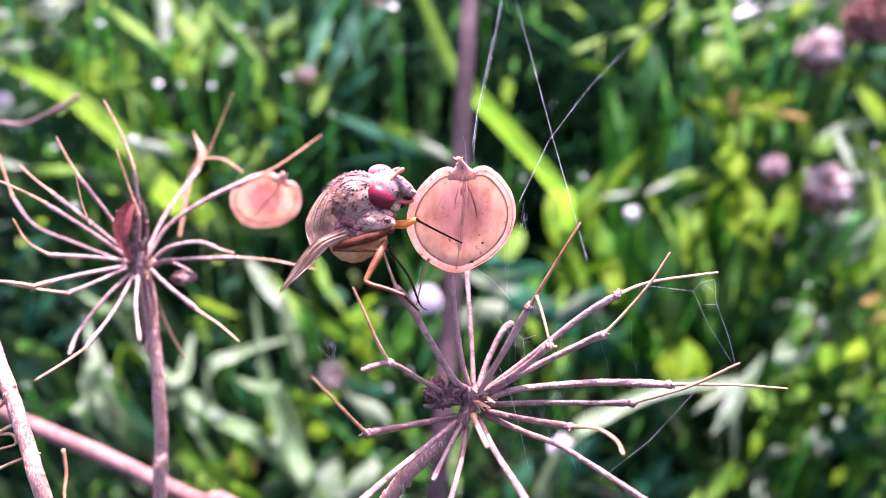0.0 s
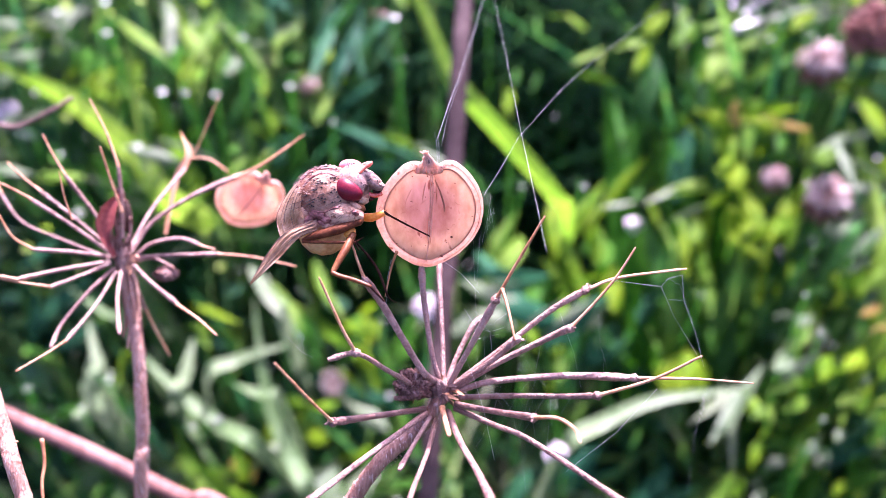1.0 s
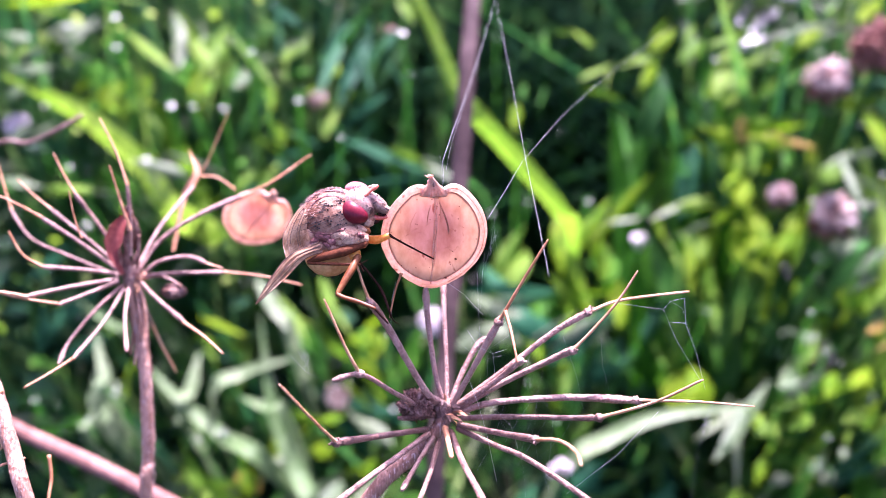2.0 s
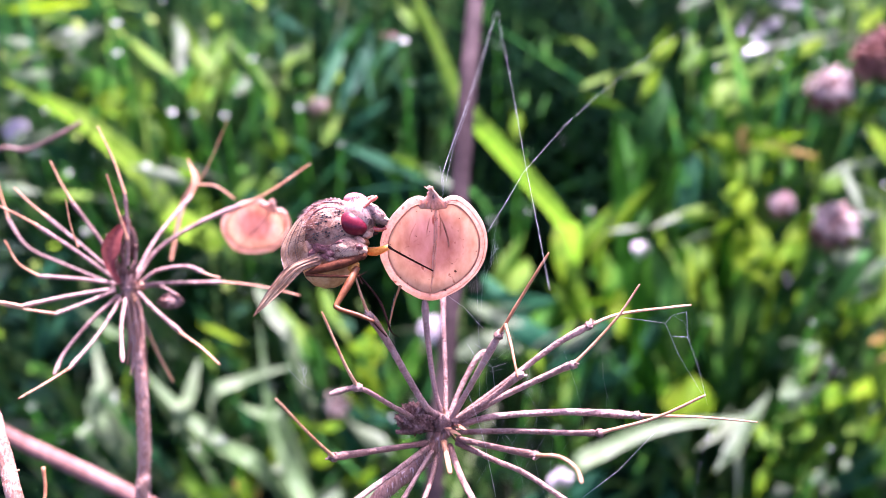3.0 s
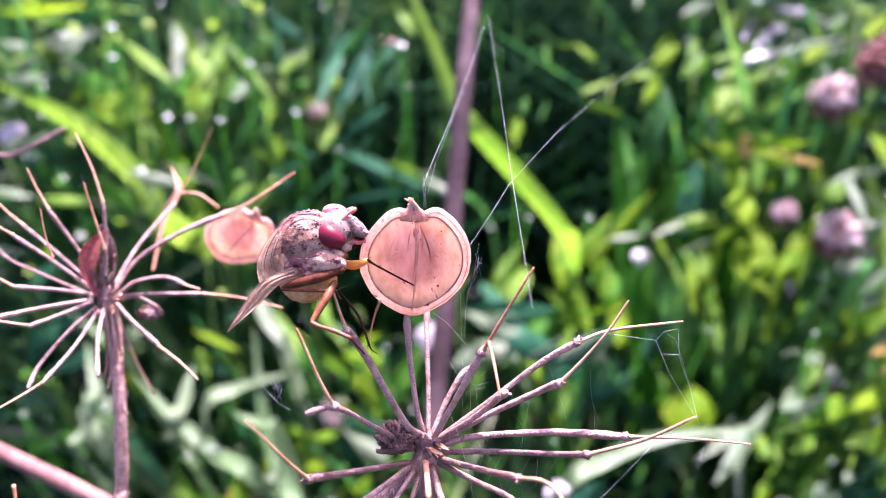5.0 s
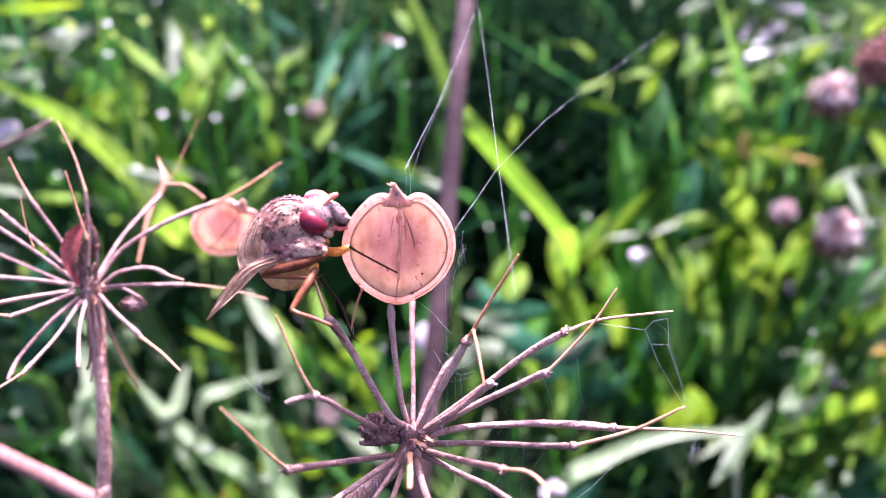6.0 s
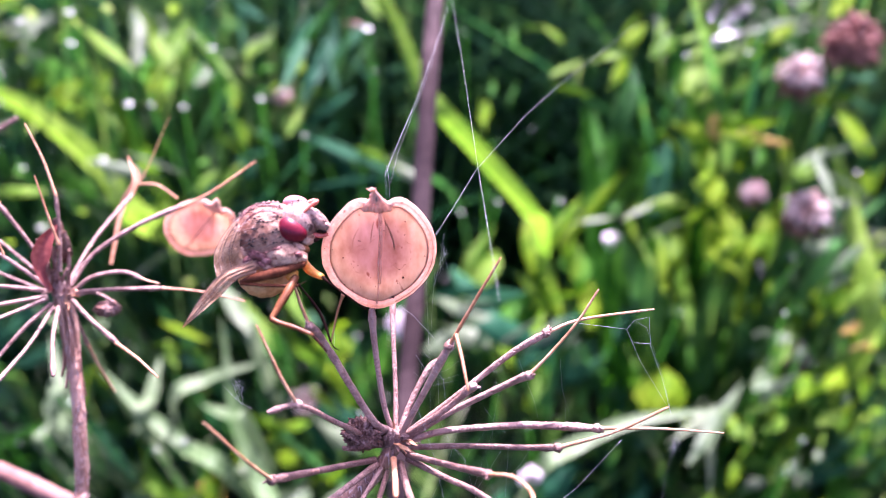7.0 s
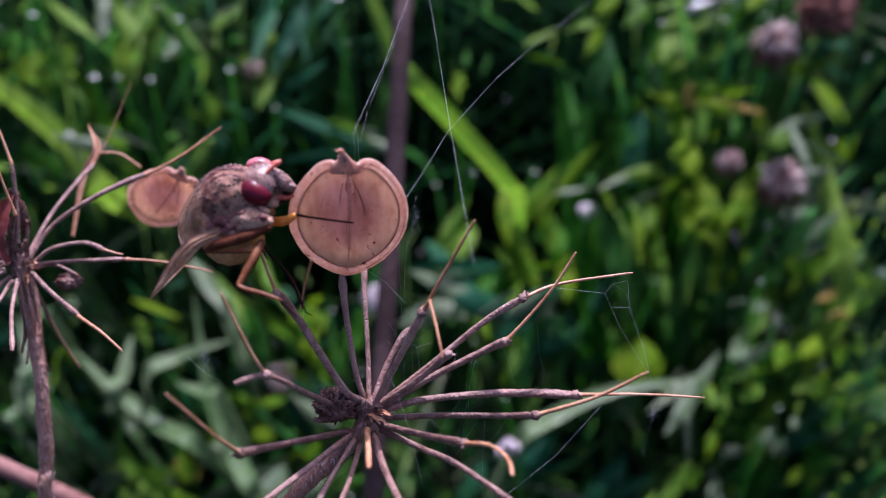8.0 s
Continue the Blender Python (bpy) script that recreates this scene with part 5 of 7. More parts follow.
def build_fly():
    rng = random.Random(4)
    mid_t, axes_t = (-0.23, 0.47, 0.00), (2.7, 2.45, 2.45)
    thorax = lobe("thorax", mid_t, axes_t, THORAX, fly, "grey dusted bristly thorax", 16, 0.05,
                  lambda x, y, z: (x * (1 - 0.04 * y), y * (1 + 0.06 * x * x), z), 30, 44)
    lobe("flank_plate", (1.22, -0.99, 1.45), (1.62, 0.98, 1.05), PLEURA, thorax, "pale tan flank plate", -6, 0.07,
         lambda x, y, z: (x, y * (1 - 0.22 * x), z))
    lobe("flank_plate", (-1.17, -1.71, 1.55), (0.85, 0.42, 0.5), PLEURA, thorax, "", 12, 0.18)
    lobe("flank_plate", (-0.05, -1.84, 1.70), (0.62, 0.34, 0.45), PLEURA, thorax, "", -14, 0.18)
    lobe("flank_plate", (-1.76, -0.66, 1.30), (0.62, 0.75, 0.5), PLEURA, thorax, "", 20, 0.15)
    for at, axes, deg in (((-0.79, -0.99, 2.00), (0.72, 0.36, 0.32), -18), ((-1.45, -1.29, 1.85), (0.5, 0.28, 0.3), 30), ((-0.11, -1.37, 2.05), (0.42, 0.3, 0.3), 10), ((2.18, -0.87, 2.30), (0.3, 0.22, 0.2), -20), ((0.66, -0.49, 2.20), (0.42, 0.16, 0.2), 14), ((-0.50, -1.62, 2.00), (0.4, 0.2, 0.25), -30)):
        lobe("knob", at, axes, KNOB, thorax, "", deg, 0.3)
    for pts in (((-2.14, -0.57, 1.55), (-1.23, -0.70, 2.15), (-0.18, -0.75, 2.40), (0.73, -0.33, 2.35)), ((-0.18, -0.75, 2.40), (-0.01, -1.41, 2.20), (0.32, -2.00, 1.90))):
        joint("seam", pts, (0.02, 0.045, 0.04, 0.02), KNOB, thorax, "", 0.4)
    abdomen = lobe("abdomen", (-0.61, -2.29, -0.20), (2.08, 1.95, 1.95), ABDOMEN, fly, "pale honey coloured abdomen", -6, 0.02,
                   lambda x, y, z: (x, y * (1 + 0.018 * math.cos(16 * x)), z * (1 + 0.03 * math.cos(16 * x))), 36, 36)
    mid_h, axes_h = (1.95, 1.40, 0.55), (1.5, 1.7, 1.75)
    head = lobe("head", mid_h, axes_h, FACE, fly, "silvery face with dark spots", -20, 0.04, None, 22, 32)
    lobe("face", (3.31, 1.77, 0.85), (1.3, 0.62, 0.85), FACE, head, "", -40, 0.1)
    lobe("face", (2.86, 2.32, 1.00), (0.9, 0.4, 0.6), FACE, head, "", -48, 0.12)
    lobe("snout", (4.13, 1.30, 1.00), (0.42, 0.24, 0.4), FACE, head, "", -24, 0.2)
    lobe("cheek", (2.76, 0.28, 0.90), (0.6, 0.5, 0.6), PLEURA, head, "", 30, 0.12)
    lobe("cheek", (2.50, -0.49, 1.20), (0.42, 0.34, 0.5), LEG, head, "amber cheek", -20, 0.15)
    lobe("cheek", (2.17, -0.32, 1.60), (0.5, 0.26, 0.4), PLEURA, head, "", -30, 0.15)
    lobe("eye", (1.69, 0.90, 1.75), (1.16, 0.88, 0.86), EYE_RED, head, "dark red compound eye", -30, 0.0,
         lambda x, y, z: (x, y * (1 - 0.14 * x) + 0.06 * x * x, z), 28, 40)
    lobe("eye", (1.66, 2.89, -1.00), (1.0, 0.66, 0.75), EYE_SUNLIT, head, "far eye with the sun on it painted pink", -6, 0.0, None, 24, 32)
    joint("antenna", ((2.50, 2.19, 1.90), (2.95, 2.66, 1.75), (3.31, 2.92, 1.60), (3.55, 3.10, 1.50)), (0.13, 0.15, 0.2, 0.13), FACE_PINK, head, "short pinkish antenna")
    joint("antenna", ((2.25, 2.80, -0.10), (2.76, 3.02, -0.20), (3.18, 3.20, -0.30)), (0.1, 0.16, 0.12), FACE_PINK, head, "short pinkish antenna")
    joint("proboscis", ((3.10, 0.62, 0.90), (3.62, 0.49, 1.00), (4.25, 0.62, 0.90)), (0.24, 0.2, 0.13), MOUTH, head, "soft red mouthpart", 0.25)
    joint("palp", ((2.85, 0.37, 0.90), (3.24, 0.20, 1.00), (3.62, 0.24, 1.00)), (0.16, 0.2, 0.08), LEG_DARK, head, "dark palp", 0.2)
    joint("palp", ((3.52, 0.83, 1.20), (3.90, 0.74, 1.20), (4.14, 0.79, 1.10)), (0.1, 0.1, 0.05), LEG_DARK, head)
    for z in (0.12, 0.42, 0.68):
        c = math.sqrt(1 - z * z)
        joint("stripe", [skin(mid_t, (2.67, 2.42, 2.42), 16, Vector((math.cos(a) * c, math.sin(a) * c, z))) for a in np.linspace(0.95, 2.7, 9)], (0.05, 0.13, 0.11, 0.14, 0.05), KNOB, thorax, "dark reddish stripe" if z < 0.2 else "", 0.5)
    # bristles of the back and flank, swept to the rear
    spots = []
    for _ in range(200):
        a, e = rng.uniform(0, 2 * math.pi), rng.uniform(-0.25, 1)
        d = Vector((math.cos(a) * math.sqrt(1 - e * e), math.sin(a) * math.sqrt(1 - e * e), e))
        p = skin(mid_t, axes_t, 16, d)
        if d.y < -0.35 or (d.x > 0.55 and d.y < 0.4):
            continue
        spots.append((p, d * 0.42 + Vector((-0.78, -0.32, 0.1)), rng.uniform(0.5, 1.2)))
    hairs("bristles", thorax, spots, 0.66, 0.03)
    bm = bmesh.new()
    for p, d, q in spots:
        blob(bm, FLANK @ Vector(p) * MM, (0.08 * MM * q, 0.08 * MM * q, 0.08 * MM * q), None, 5, 6)
    tagged(part("bristle_base", bm, BRISTLE, thorax), kind="stuff")
    spots = []
    for _ in range(420):
        a, e = rng.uniform(0.1, 3.0), rng.uniform(-0.6, 0.95)
        d = Vector((math.cos(a) * math.sqrt(1 - e * e), math.sin(a) * math.sqrt(1 - e * e), e))
        spots.append((skin(mid_t, axes_t, 16, d), d * 0.5 + Vector((-0.8, -0.2, 0)), rng.uniform(0.5, 1.1)))
    hairs("down", thorax, spots, 0.34, 0.016, CRUST, "fine pale hairs")
    bm = bmesh.new()
    for k in range(7):
        d = Vector((-0.45 + 0.11 * k, 0.9, 0.25 * rng.uniform(-1, 1.2)))
        blob(bm, FLANK @ skin(mid_t, (2.85, 2.56, 2.5), 16, d.normalized()) * MM, (0.08 * MM, 0.08 * MM, 0.08 * MM), None, 6, 8)
    tagged(part("bead", bm, CRUST, thorax, "pale beads at the roots of bristles"), kind="stuff")
    spots = [(skin(mid_h, axes_h, -20, Vector((rng.uniform(-0.3, 0.5), 0.8, rng.uniform(-0.5, 0.9))).normalized()), (rng.uniform(-0.3, 0.5), 1, rng.uniform(-0.2, 0.4)), rng.uniform(0.5, 1.3)) for _ in range(22)]
    spots += [(skin((3.31, 1.77, 0.85), (1.3, 0.62, 0.85), -40, Vector((rng.uniform(0, 0.9), rng.uniform(-0.2, 0.8), 0.6)).normalized()), (0.7, rng.uniform(-0.5, 0.3), 0.4), rng.uniform(0.4, 0.8)) for _ in range(14)]
    hairs("head_bristles", head, spots, 0.5, 0.02)
    spots = []
    for _ in range(150):
        a = rng.uniform(math.pi, 2 * math.pi)
        d = Vector((math.cos(a), math.sin(a), rng.uniform(-0.3, 0.25))).normalized()
        spots.append((skin((-0.61, -2.29, -0.20), (2.08, 1.95, 1.95), -6, d), d + Vector((-0.5, -0.35, 0)), rng.uniform(0.4, 1.1)))
    hairs("belly_bristles", abdomen, spots, 0.5, 0.018)
    spots = []
    for _ in range(60):
        d = Vector((rng.uniform(-1, 1), rng.uniform(-1, 0.6), 0.9)).normalized()
        spots.append((skin((1.22, -0.99, 1.45), (1.62, 0.98, 1.05), -6, d), d * 0.6 + Vector((-0.4, -0.5, 0)), rng.uniform(0.5, 1)))
    hairs("flank_bristles", thorax, spots, 0.4, 0.016)
    build_wings()
    hind = joint("hind_leg", ((-2.06, -2.97, 1.75), (-0.89, -2.58, 2.15), (0.80, -2.16, 2.25), (2.57, -1.50, 1.75)), (0.16, 0.34, 0.4, 0.28), FEMUR, fly, "dark reddish brown femur and thin shin")
    joint("tibia", ((-2.04, -3.05, 1.85), (-0.43, -3.12, 2.40), (1.23, -3.16, 2.40), (2.15, -3.17, 2.10)), (0.14, 0.13, 0.12, 0.1), FEMUR, hind)
    joint("tarsus", ((2.11, -3.13, 2.10), (2.20, -3.46, 2.10), (2.39, -3.80, 2.00)), (0.08, 0.06, 0.05), LEG_DARK, hind)
    joint("spur", ((2.07, -3.21, 2.10), (2.38, -3.04, 2.20), (2.76, -2.83, 2.30)), (0.05, 0.04, 0.02), LEG_DARK, hind)
    lobe("hip", (2.20, -1.54, 1.50), (0.55, 0.42, 0.5), LEG, fly, "amber leg joint", 20, 0.15)
    lobe("hip", (1.67, -2.43, 1.60), (0.5, 0.36, 0.4), LEG_BRIGHT, fly, "", 40, 0.2)
    middle = joint("middle_leg", ((1.93, -2.51, 1.70), (1.46, -3.57, 2.50), (0.96, -4.46, 3.10), (0.43, -5.46, 3.60)), (0.3, 0.33, 0.28, 0.2), LEG, fly, "amber middle leg ending in a dark foot")
    joint("tibia", ((0.39, -5.42, 3.60), (0.94, -5.69, 3.75), (2.12, -6.04, 4.00), (3.46, -6.55, 4.30)), (0.2, 0.17, 0.17, 0.13), LEG, middle)
    joint("tarsus", ((3.37, -6.51, 4.30), (3.86, -7.08, 4.30), (4.43, -7.72, 4.30)), (0.11, 0.1, 0.07), LEG_DARK, middle)
    spots = []
    for a, b in (((1.85, -2.84, 2.00), (0.49, -5.30, 3.50)), ((0.52, -5.49, 3.70), (3.37, -6.51, 4.30))):
        for k in range(13):
            spots.append((Vector(a).lerp(Vector(b), (k + 0.5) / 13), (0.55 - k % 2 * 0.9, -0.8, 0.3), rng.uniform(0.6, 1.2)))
    hairs("leg_bristles", middle, spots, 0.42, 0.022)
    far = joint("far_leg", ((1.66, -2.62, 0.60), (2.13, -3.26, 0.60), (3.10, -4.46, 0.50), (3.82, -5.62, 0.40), (4.48, -7.49, 0.60)), (0.14, 0.08, 0.09, 0.12, 0.08), LEG_DARK, fly, "dark thin far leg")
    joint("tarsus", ((4.48, -7.49, 0.60), (4.74, -7.86, 0.70), (5.14, -8.07, 0.80)), (0.06, 0.05, 0.03), LEG_DARK, far)
    hip = HOME @ Vector((-4.4 * MM, 62.9 * MM, 178.5 * MM))
    fore = limb([(-4.4 * MM, 62.9 * MM, 178.5 * MM), (-3.2 * MM, 62.2 * MM, 178.8 * MM), (-2.05 * MM, 61.9 * MM, 179.45 * MM)], (0.3, 0.37, 0.22), LEG_BRIGHT, "fore_leg", fly, "bright orange front leg", hip)
    knee = HOME @ Vector((-2.05 * MM, 61.9 * MM, 179.45 * MM))
    lower = limb([(-2.15 * MM, 61.95 * MM, 179.5 * MM), (-1.6 * MM, 61.8 * MM, 179.2 * MM), (-0.2 * MM, 61.6 * MM, 178.45 * MM), (1.5 * MM, 61.5 * MM, 177.5 * MM)], (0.15, 0.085, 0.08, 0.06), LEG_DARK, "tibia", fore, "dark brown shin", knee)
    lower.location = knee - hip
    return fore, lower


def veined(name, near_edge, far_edge, swell, lines, label):
    """A veined wing between two edges that run from its root to its tip, in the flank's axes."""
    a, b = smooth_line(near_edge, 7), smooth_line(far_edge, 7)
    n = min(len(a), len(b)) - 1

    def at(s, v):
        k = min(n - 1, int(s * n))
        p, q = a[k].lerp(a[k + 1], s * n - k), b[k].lerp(b[k + 1], s * n - k)
        out = swell * math.sin(math.pi * v) * math.sin(math.pi * min(1, 0.15 + s)) + 0.07 * math.sin(21 * v + 4 * s) + 0.09 * noise.noise(Vector((s * 7, v * 5, swell)))
        return FLANK @ (p.lerp(q, v) + Vector((0, 0, out))) * MM
    bm = bmesh.new()
    rows = [[bm.verts.new(at(i / 30, j / 14)) for j in range(15)] for i in range(31)]
    for p, q in zip(rows, rows[1:]):
        for j in range(14):
            bm.faces.new((p[j], p[j + 1], q[j + 1], q[j]))
    bmesh.ops.remove_doubles(bm, verts=bm.verts[:], dist=1e-6)
    wing = part("wing", bm, WING, fly, label)
    for v0, v1, s0, s1, r in lines:
        bm = bmesh.new()
        tube(bm, [at(s, v0 + (v1 - v0) * s) for s in np.linspace(s0, s1, 14)], lambda q: MM * r * (1 - 0.4 * q), 5)
        part("vein", bm, VEIN, wing)


def build_wings():
    """Both wings folded back: one spread over the flank, one seen nearly along its edge."""
    veined("wing", ((-1.47, 2.35, 0.30), (-2.00, 0.94, 1.60), (-2.07, -0.58, 1.90), (-1.61, -1.92, 1.90)), ((-1.61, 2.45, 0.00), (-3.26, 1.09, -0.50), (-4.41, -0.99, -0.60), (-4.03, -2.71, 0.40)), 0.5,
           ((0.1, 0.4, 0.05, 0.9, 0.035), (0.3, 0.46, 0.1, 0.98, 0.045), (0.5, 0.74, 0.08, 0.8, 0.05), (0.76, 0.8, 0.15, 0.97, 0.035), (1, 1, 0.02, 0.99, 0.05)), "smoky tan veined wing spread over the flank")
    veined("wing", ((-1.15, -1.33, 2.10), (-3.47, -2.42, 1.80), (-5.04, -4.13, 1.20), (-6.53, -6.39, 0.50)), ((-0.82, -2.17, 2.10), (-2.22, -2.71, 2.20), (-3.94, -4.32, 1.60), (-6.42, -6.42, 0.60)), 0.25,
           ((0, 0, 0.02, 0.98, 0.045), (0.42, 0.5, 0.02, 0.95, 0.035), (0.7, 0.74, 0.05, 0.9, 0.025), (1, 1, 0.02, 0.98, 0.03)), "smoky tan veined wing folded back")


build_ground()
build_grass()
build_meadow()
grass_blade([(34.4, 228.0, -2.0), (31.5, 200.0, 87.1), (26.8, 191.6, 103.1), (15.8, 195.3, 115.4), (6.2, 197.6, 125.7), (1.3, 205.1, 128.7), (-3.0, 214.4, 135.8), (-9.3, 226.3, 145.5), (-15.9, 237.9, 154.6)], 4.6, 0)
grass_blade([(-60.5, 316.4, -2.0), (-67.6, 206.4, 89.4), (-79.5, 212.2, 102.3), (-95.7, 218.0, 115.2), (-114.3, 221.2, 124.4)], 8.5, 0)
grass_blade([(-68.6, 293.4, -2.0), (-76.0, 243.4, 107.3), (-88.3, 254.8, 116.7), (-102.6, 264.7, 123.8)], 6.0, 1)
grass_blade([(-73.6, 287.1, -2.0), (-79.1, 237.1, 98.3), (-88.3, 246.1, 104.3), (-97.7, 254.9, 109.8)], 5.5, 0)
grass_blade([(-25.4, 173.3, -2.0), (-28.8, 145.3, 51.0), (-34.3, 152.3, 56.3), (-40.7, 162.5, 66.2), (-44.8, 177.5, 82.9)], 4.2, 2)
grass_blade([(-58.7, 192.0, -2.0), (-54.8, 164.0, 66.5), (-48.1, 168.0, 72.2), (-35.6, 170.3, 75.4)], 3.6, 2)
grass_blade([(-33.9, 180.3, -2.0), (-40.6, 152.3, 58.2), (-51.8, 158.2, 60.5), (-63.3, 165.6, 65.1), (-73.8, 173.6, 70.5)], 4.2, 2)
grass_blade([(-11.6, 195.2, -2.0), (-20.6, 167.2, 40.4), (-35.4, 177.1, 47.5), (-53.0, 183.9, 50.3)], 5.0, 1)
grass_blade([(21.3, 173.6, -2.0), (26.7, 145.6, 65.3), (35.8, 151.4, 69.0), (50.2, 156.6, 71.8), (70.8, 159.9, 71.8)], 3.8, 2)
grass_blade([(20.0, 268.0, -2.0), (11.0, 240.0, 74.5), (-4.1, 249.2, 80.8), (-24.7, 256.2, 83.7)], 6.0, 1)
grass_blade([(-76.6, 306.3, -2.0), (-78.3, 256.3, 111.8), (-81.1, 265.7, 118.3), (-83.9, 275.3, 125.0)], 4.5, 1)
grass_blade([(113.2, 214.9, -2.0), (111.9, 186.9, 68.4), (109.7, 209.9, 94.4), (105.6, 224.4, 108.1)], 5.5, 0)
grass_blade([(96.3, 225.5, -2.0), (100.8, 197.5, 83.6), (108.3, 205.8, 88.5), (120.4, 215.1, 94.8)], 4.5, 1)
grass_blade([(-41.8, 177.9, -2.0), (-47.2, 149.9, 43.6), (-56.1, 156.5, 46.0), (-66.8, 162.4, 47.5)], 5.0, 0)
grass_blade([(-40.7, 177.9, -2.0), (-48.5, 149.9, 43.6), (-61.6, 158.8, 49.3), (-65.4, 166.4, 53.1)], 5.0, 0)
grass_blade([(-35.2, 227.3, -2.0), (-40.2, 199.3, 58.3), (-48.6, 207.7, 63.4), (-55.6, 217.2, 70.0)], 4.5, 1)
grass_blade([(-14.0, 222.1, -2.0), (-21.9, 194.1, 50.8), (-35.2, 205.5, 53.3), (-39.5, 220.1, 60.1)], 5.0, 0)
grass_blade([(-59.4, 187.5, -2.0), (-61.4, 161.5, 63.9), (-61.4, 166.9, 66.8), (-60.9, 172.1, 69.4), (-60.8, 177.8, 70.8)], 3.0, 2)
grass_blade([(-34.1, 183.0, -2.0), (-36.1, 157.0, 68.6), (-40.6, 160.1, 68.0), (-45.0, 162.3, 68.1), (-48.7, 164.6, 68.1)], 2.6, 2)
grass_blade([(-36.9, 208.4, -2.0), (-38.9, 182.4, 71.3), (-42.4, 187.7, 74.1), (-46.0, 192.7, 76.5), (-50.1, 198.4, 78.2)], 4.1, 2)
grass_blade([(-78.4, 191.6, -2.0), (-80.4, 165.6, 65.7), (-82.5, 170.3, 67.6), (-85.0, 175.5, 70.2), (-87.9, 182.3, 73.5)], 2.9, 2)
grass_blade([(-75.6, 204.4, -2.0), (-77.6, 178.4, 72.5), (-82.3, 182.5, 73.5), (-88.4, 186.5, 74.6), (-95.8, 191.8, 75.8)], 2.4, 2)
grass_blade([(-81.5, 183.9, -2.0), (-83.5, 157.9, 59.4), (-84.0, 162.6, 61.1), (-83.9, 167.0, 62.5), (-83.9, 171.7, 62.4)], 2.7, 2)
grass_blade([(-76.8, 198.5, -2.0), (-81.9, 170.5, 45.0), (-90.6, 179.1, 50.4), (-93.5, 186.3, 53.7)], 4.0, 2)
clover((59.0, 208.2, 57.1), 6.3)
clover((91.5, 194.1, 50.8), 5.2)
clover((-97.3, 239.9, 116.3), 5.5)
clover((-72.9, 247.0, 112.4), 6.3)
clover((-99.6, 234.2, 108.2), 5.2)
clover((-22.6, 205.5, 53.3), 5.7)
clover((-21.9, 194.9, 52.1), 4.6)
clover((19.6, 211.8, 48.2), 5.5)
clover((106.0, 227.3, 98.2), 4.6)
clover((99.9, 205.5, 53.3), 5.3)
clover((-21.2, 168.5, 28.3), 5.9)
clover((-9.7, 174.0, 22.2), 6.7)
clover((86.4, 175.3, 38.0), 5.0)
clover((98.2, 186.3, 53.7), 4.4)
clover((-110.2, 194.1, 50.8), 5.2)
clover((108.6, 188.9, 57.3), 4.4)
clover((-73.4, 233.1, 78.7), 5.8)
clover((-90.9, 229.0, 86.7), 4.7)
clover((-55.6, 260.0, 103.2), 5.0)
clover((42.0, 210.7, 74.5), 5.2)
meadow_herb([('l', (34.0, 232.3, 120.1), (43.5, 238.4, 122.2), 3.2), ('y', (33.3, 250.8, 126.4), (38.1, 244.4, 124.1), 3.1), ('y', (17.0, 228.4, 107.8), (18.0, 236.9, 110.6), 3.3), ('g', (19.3, 242.6, 109.3), (20.3, 249.0, 111.5), 2.2), ('g', (25.7, 251.3, 119.7), (26.5, 260.1, 123.0), 2.2)])
meadow_herb([('l', (45.6, 241.2, 120.1), (58.4, 246.0, 121.9), 4.2), ('y', (50.7, 233.6, 117.5), (55.7, 242.9, 120.7), 3.9), ('y', (68.0, 233.4, 114.5), (69.4, 240.4, 116.9), 3.1), ('l', (60.0, 235.7, 123.7), (67.2, 243.9, 126.7), 5.9), ('y', (54.1, 244.2, 123.4), (61.4, 252.7, 126.5), 4.6)])
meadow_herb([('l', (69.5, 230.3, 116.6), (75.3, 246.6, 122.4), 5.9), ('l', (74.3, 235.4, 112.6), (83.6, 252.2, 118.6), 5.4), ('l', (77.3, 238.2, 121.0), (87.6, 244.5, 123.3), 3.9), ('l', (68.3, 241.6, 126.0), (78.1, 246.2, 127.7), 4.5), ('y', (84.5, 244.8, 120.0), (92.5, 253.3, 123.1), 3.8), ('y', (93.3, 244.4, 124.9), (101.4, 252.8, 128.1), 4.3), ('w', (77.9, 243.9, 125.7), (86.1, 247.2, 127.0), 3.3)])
meadow_herb([('p', (83.0, 233.7, 131.4), (95.9, 239.4, 133.5), 3.7), ('g', (85.2, 242.6, 109.3), (102.7, 257.7, 114.7), 4.1)])
meadow_herb([('g', (109.0, 250.8, 119.1), (116.0, 259.6, 122.3), 3.8), ('t', (111.9, 246.2, 113.6), (125.4, 247.2, 114.3), 3.8), ('y', (103.7, 234.4, 111.5), (109.3, 235.4, 111.8), 4.9), ('y', (108.9, 231.3, 113.7), (114.4, 234.8, 114.8), 3.7), ('y', (108.6, 226.8, 114.2), (111.7, 210.2, 109.0), 5.0)])
meadow_herb([('y', (115.3, 216.6, 93.9), (120.2, 225.5, 96.6), 4.2), ('p', (98.5, 213.1, 108.2), (98.9, 197.3, 103.6), 2.8), ('p', (102.2, 202.2, 87.3), (118.9, 219.2, 92.4), 4.6), ('p', (103.4, 206.5, 97.3), (109.7, 208.4, 97.9), 3.7)])
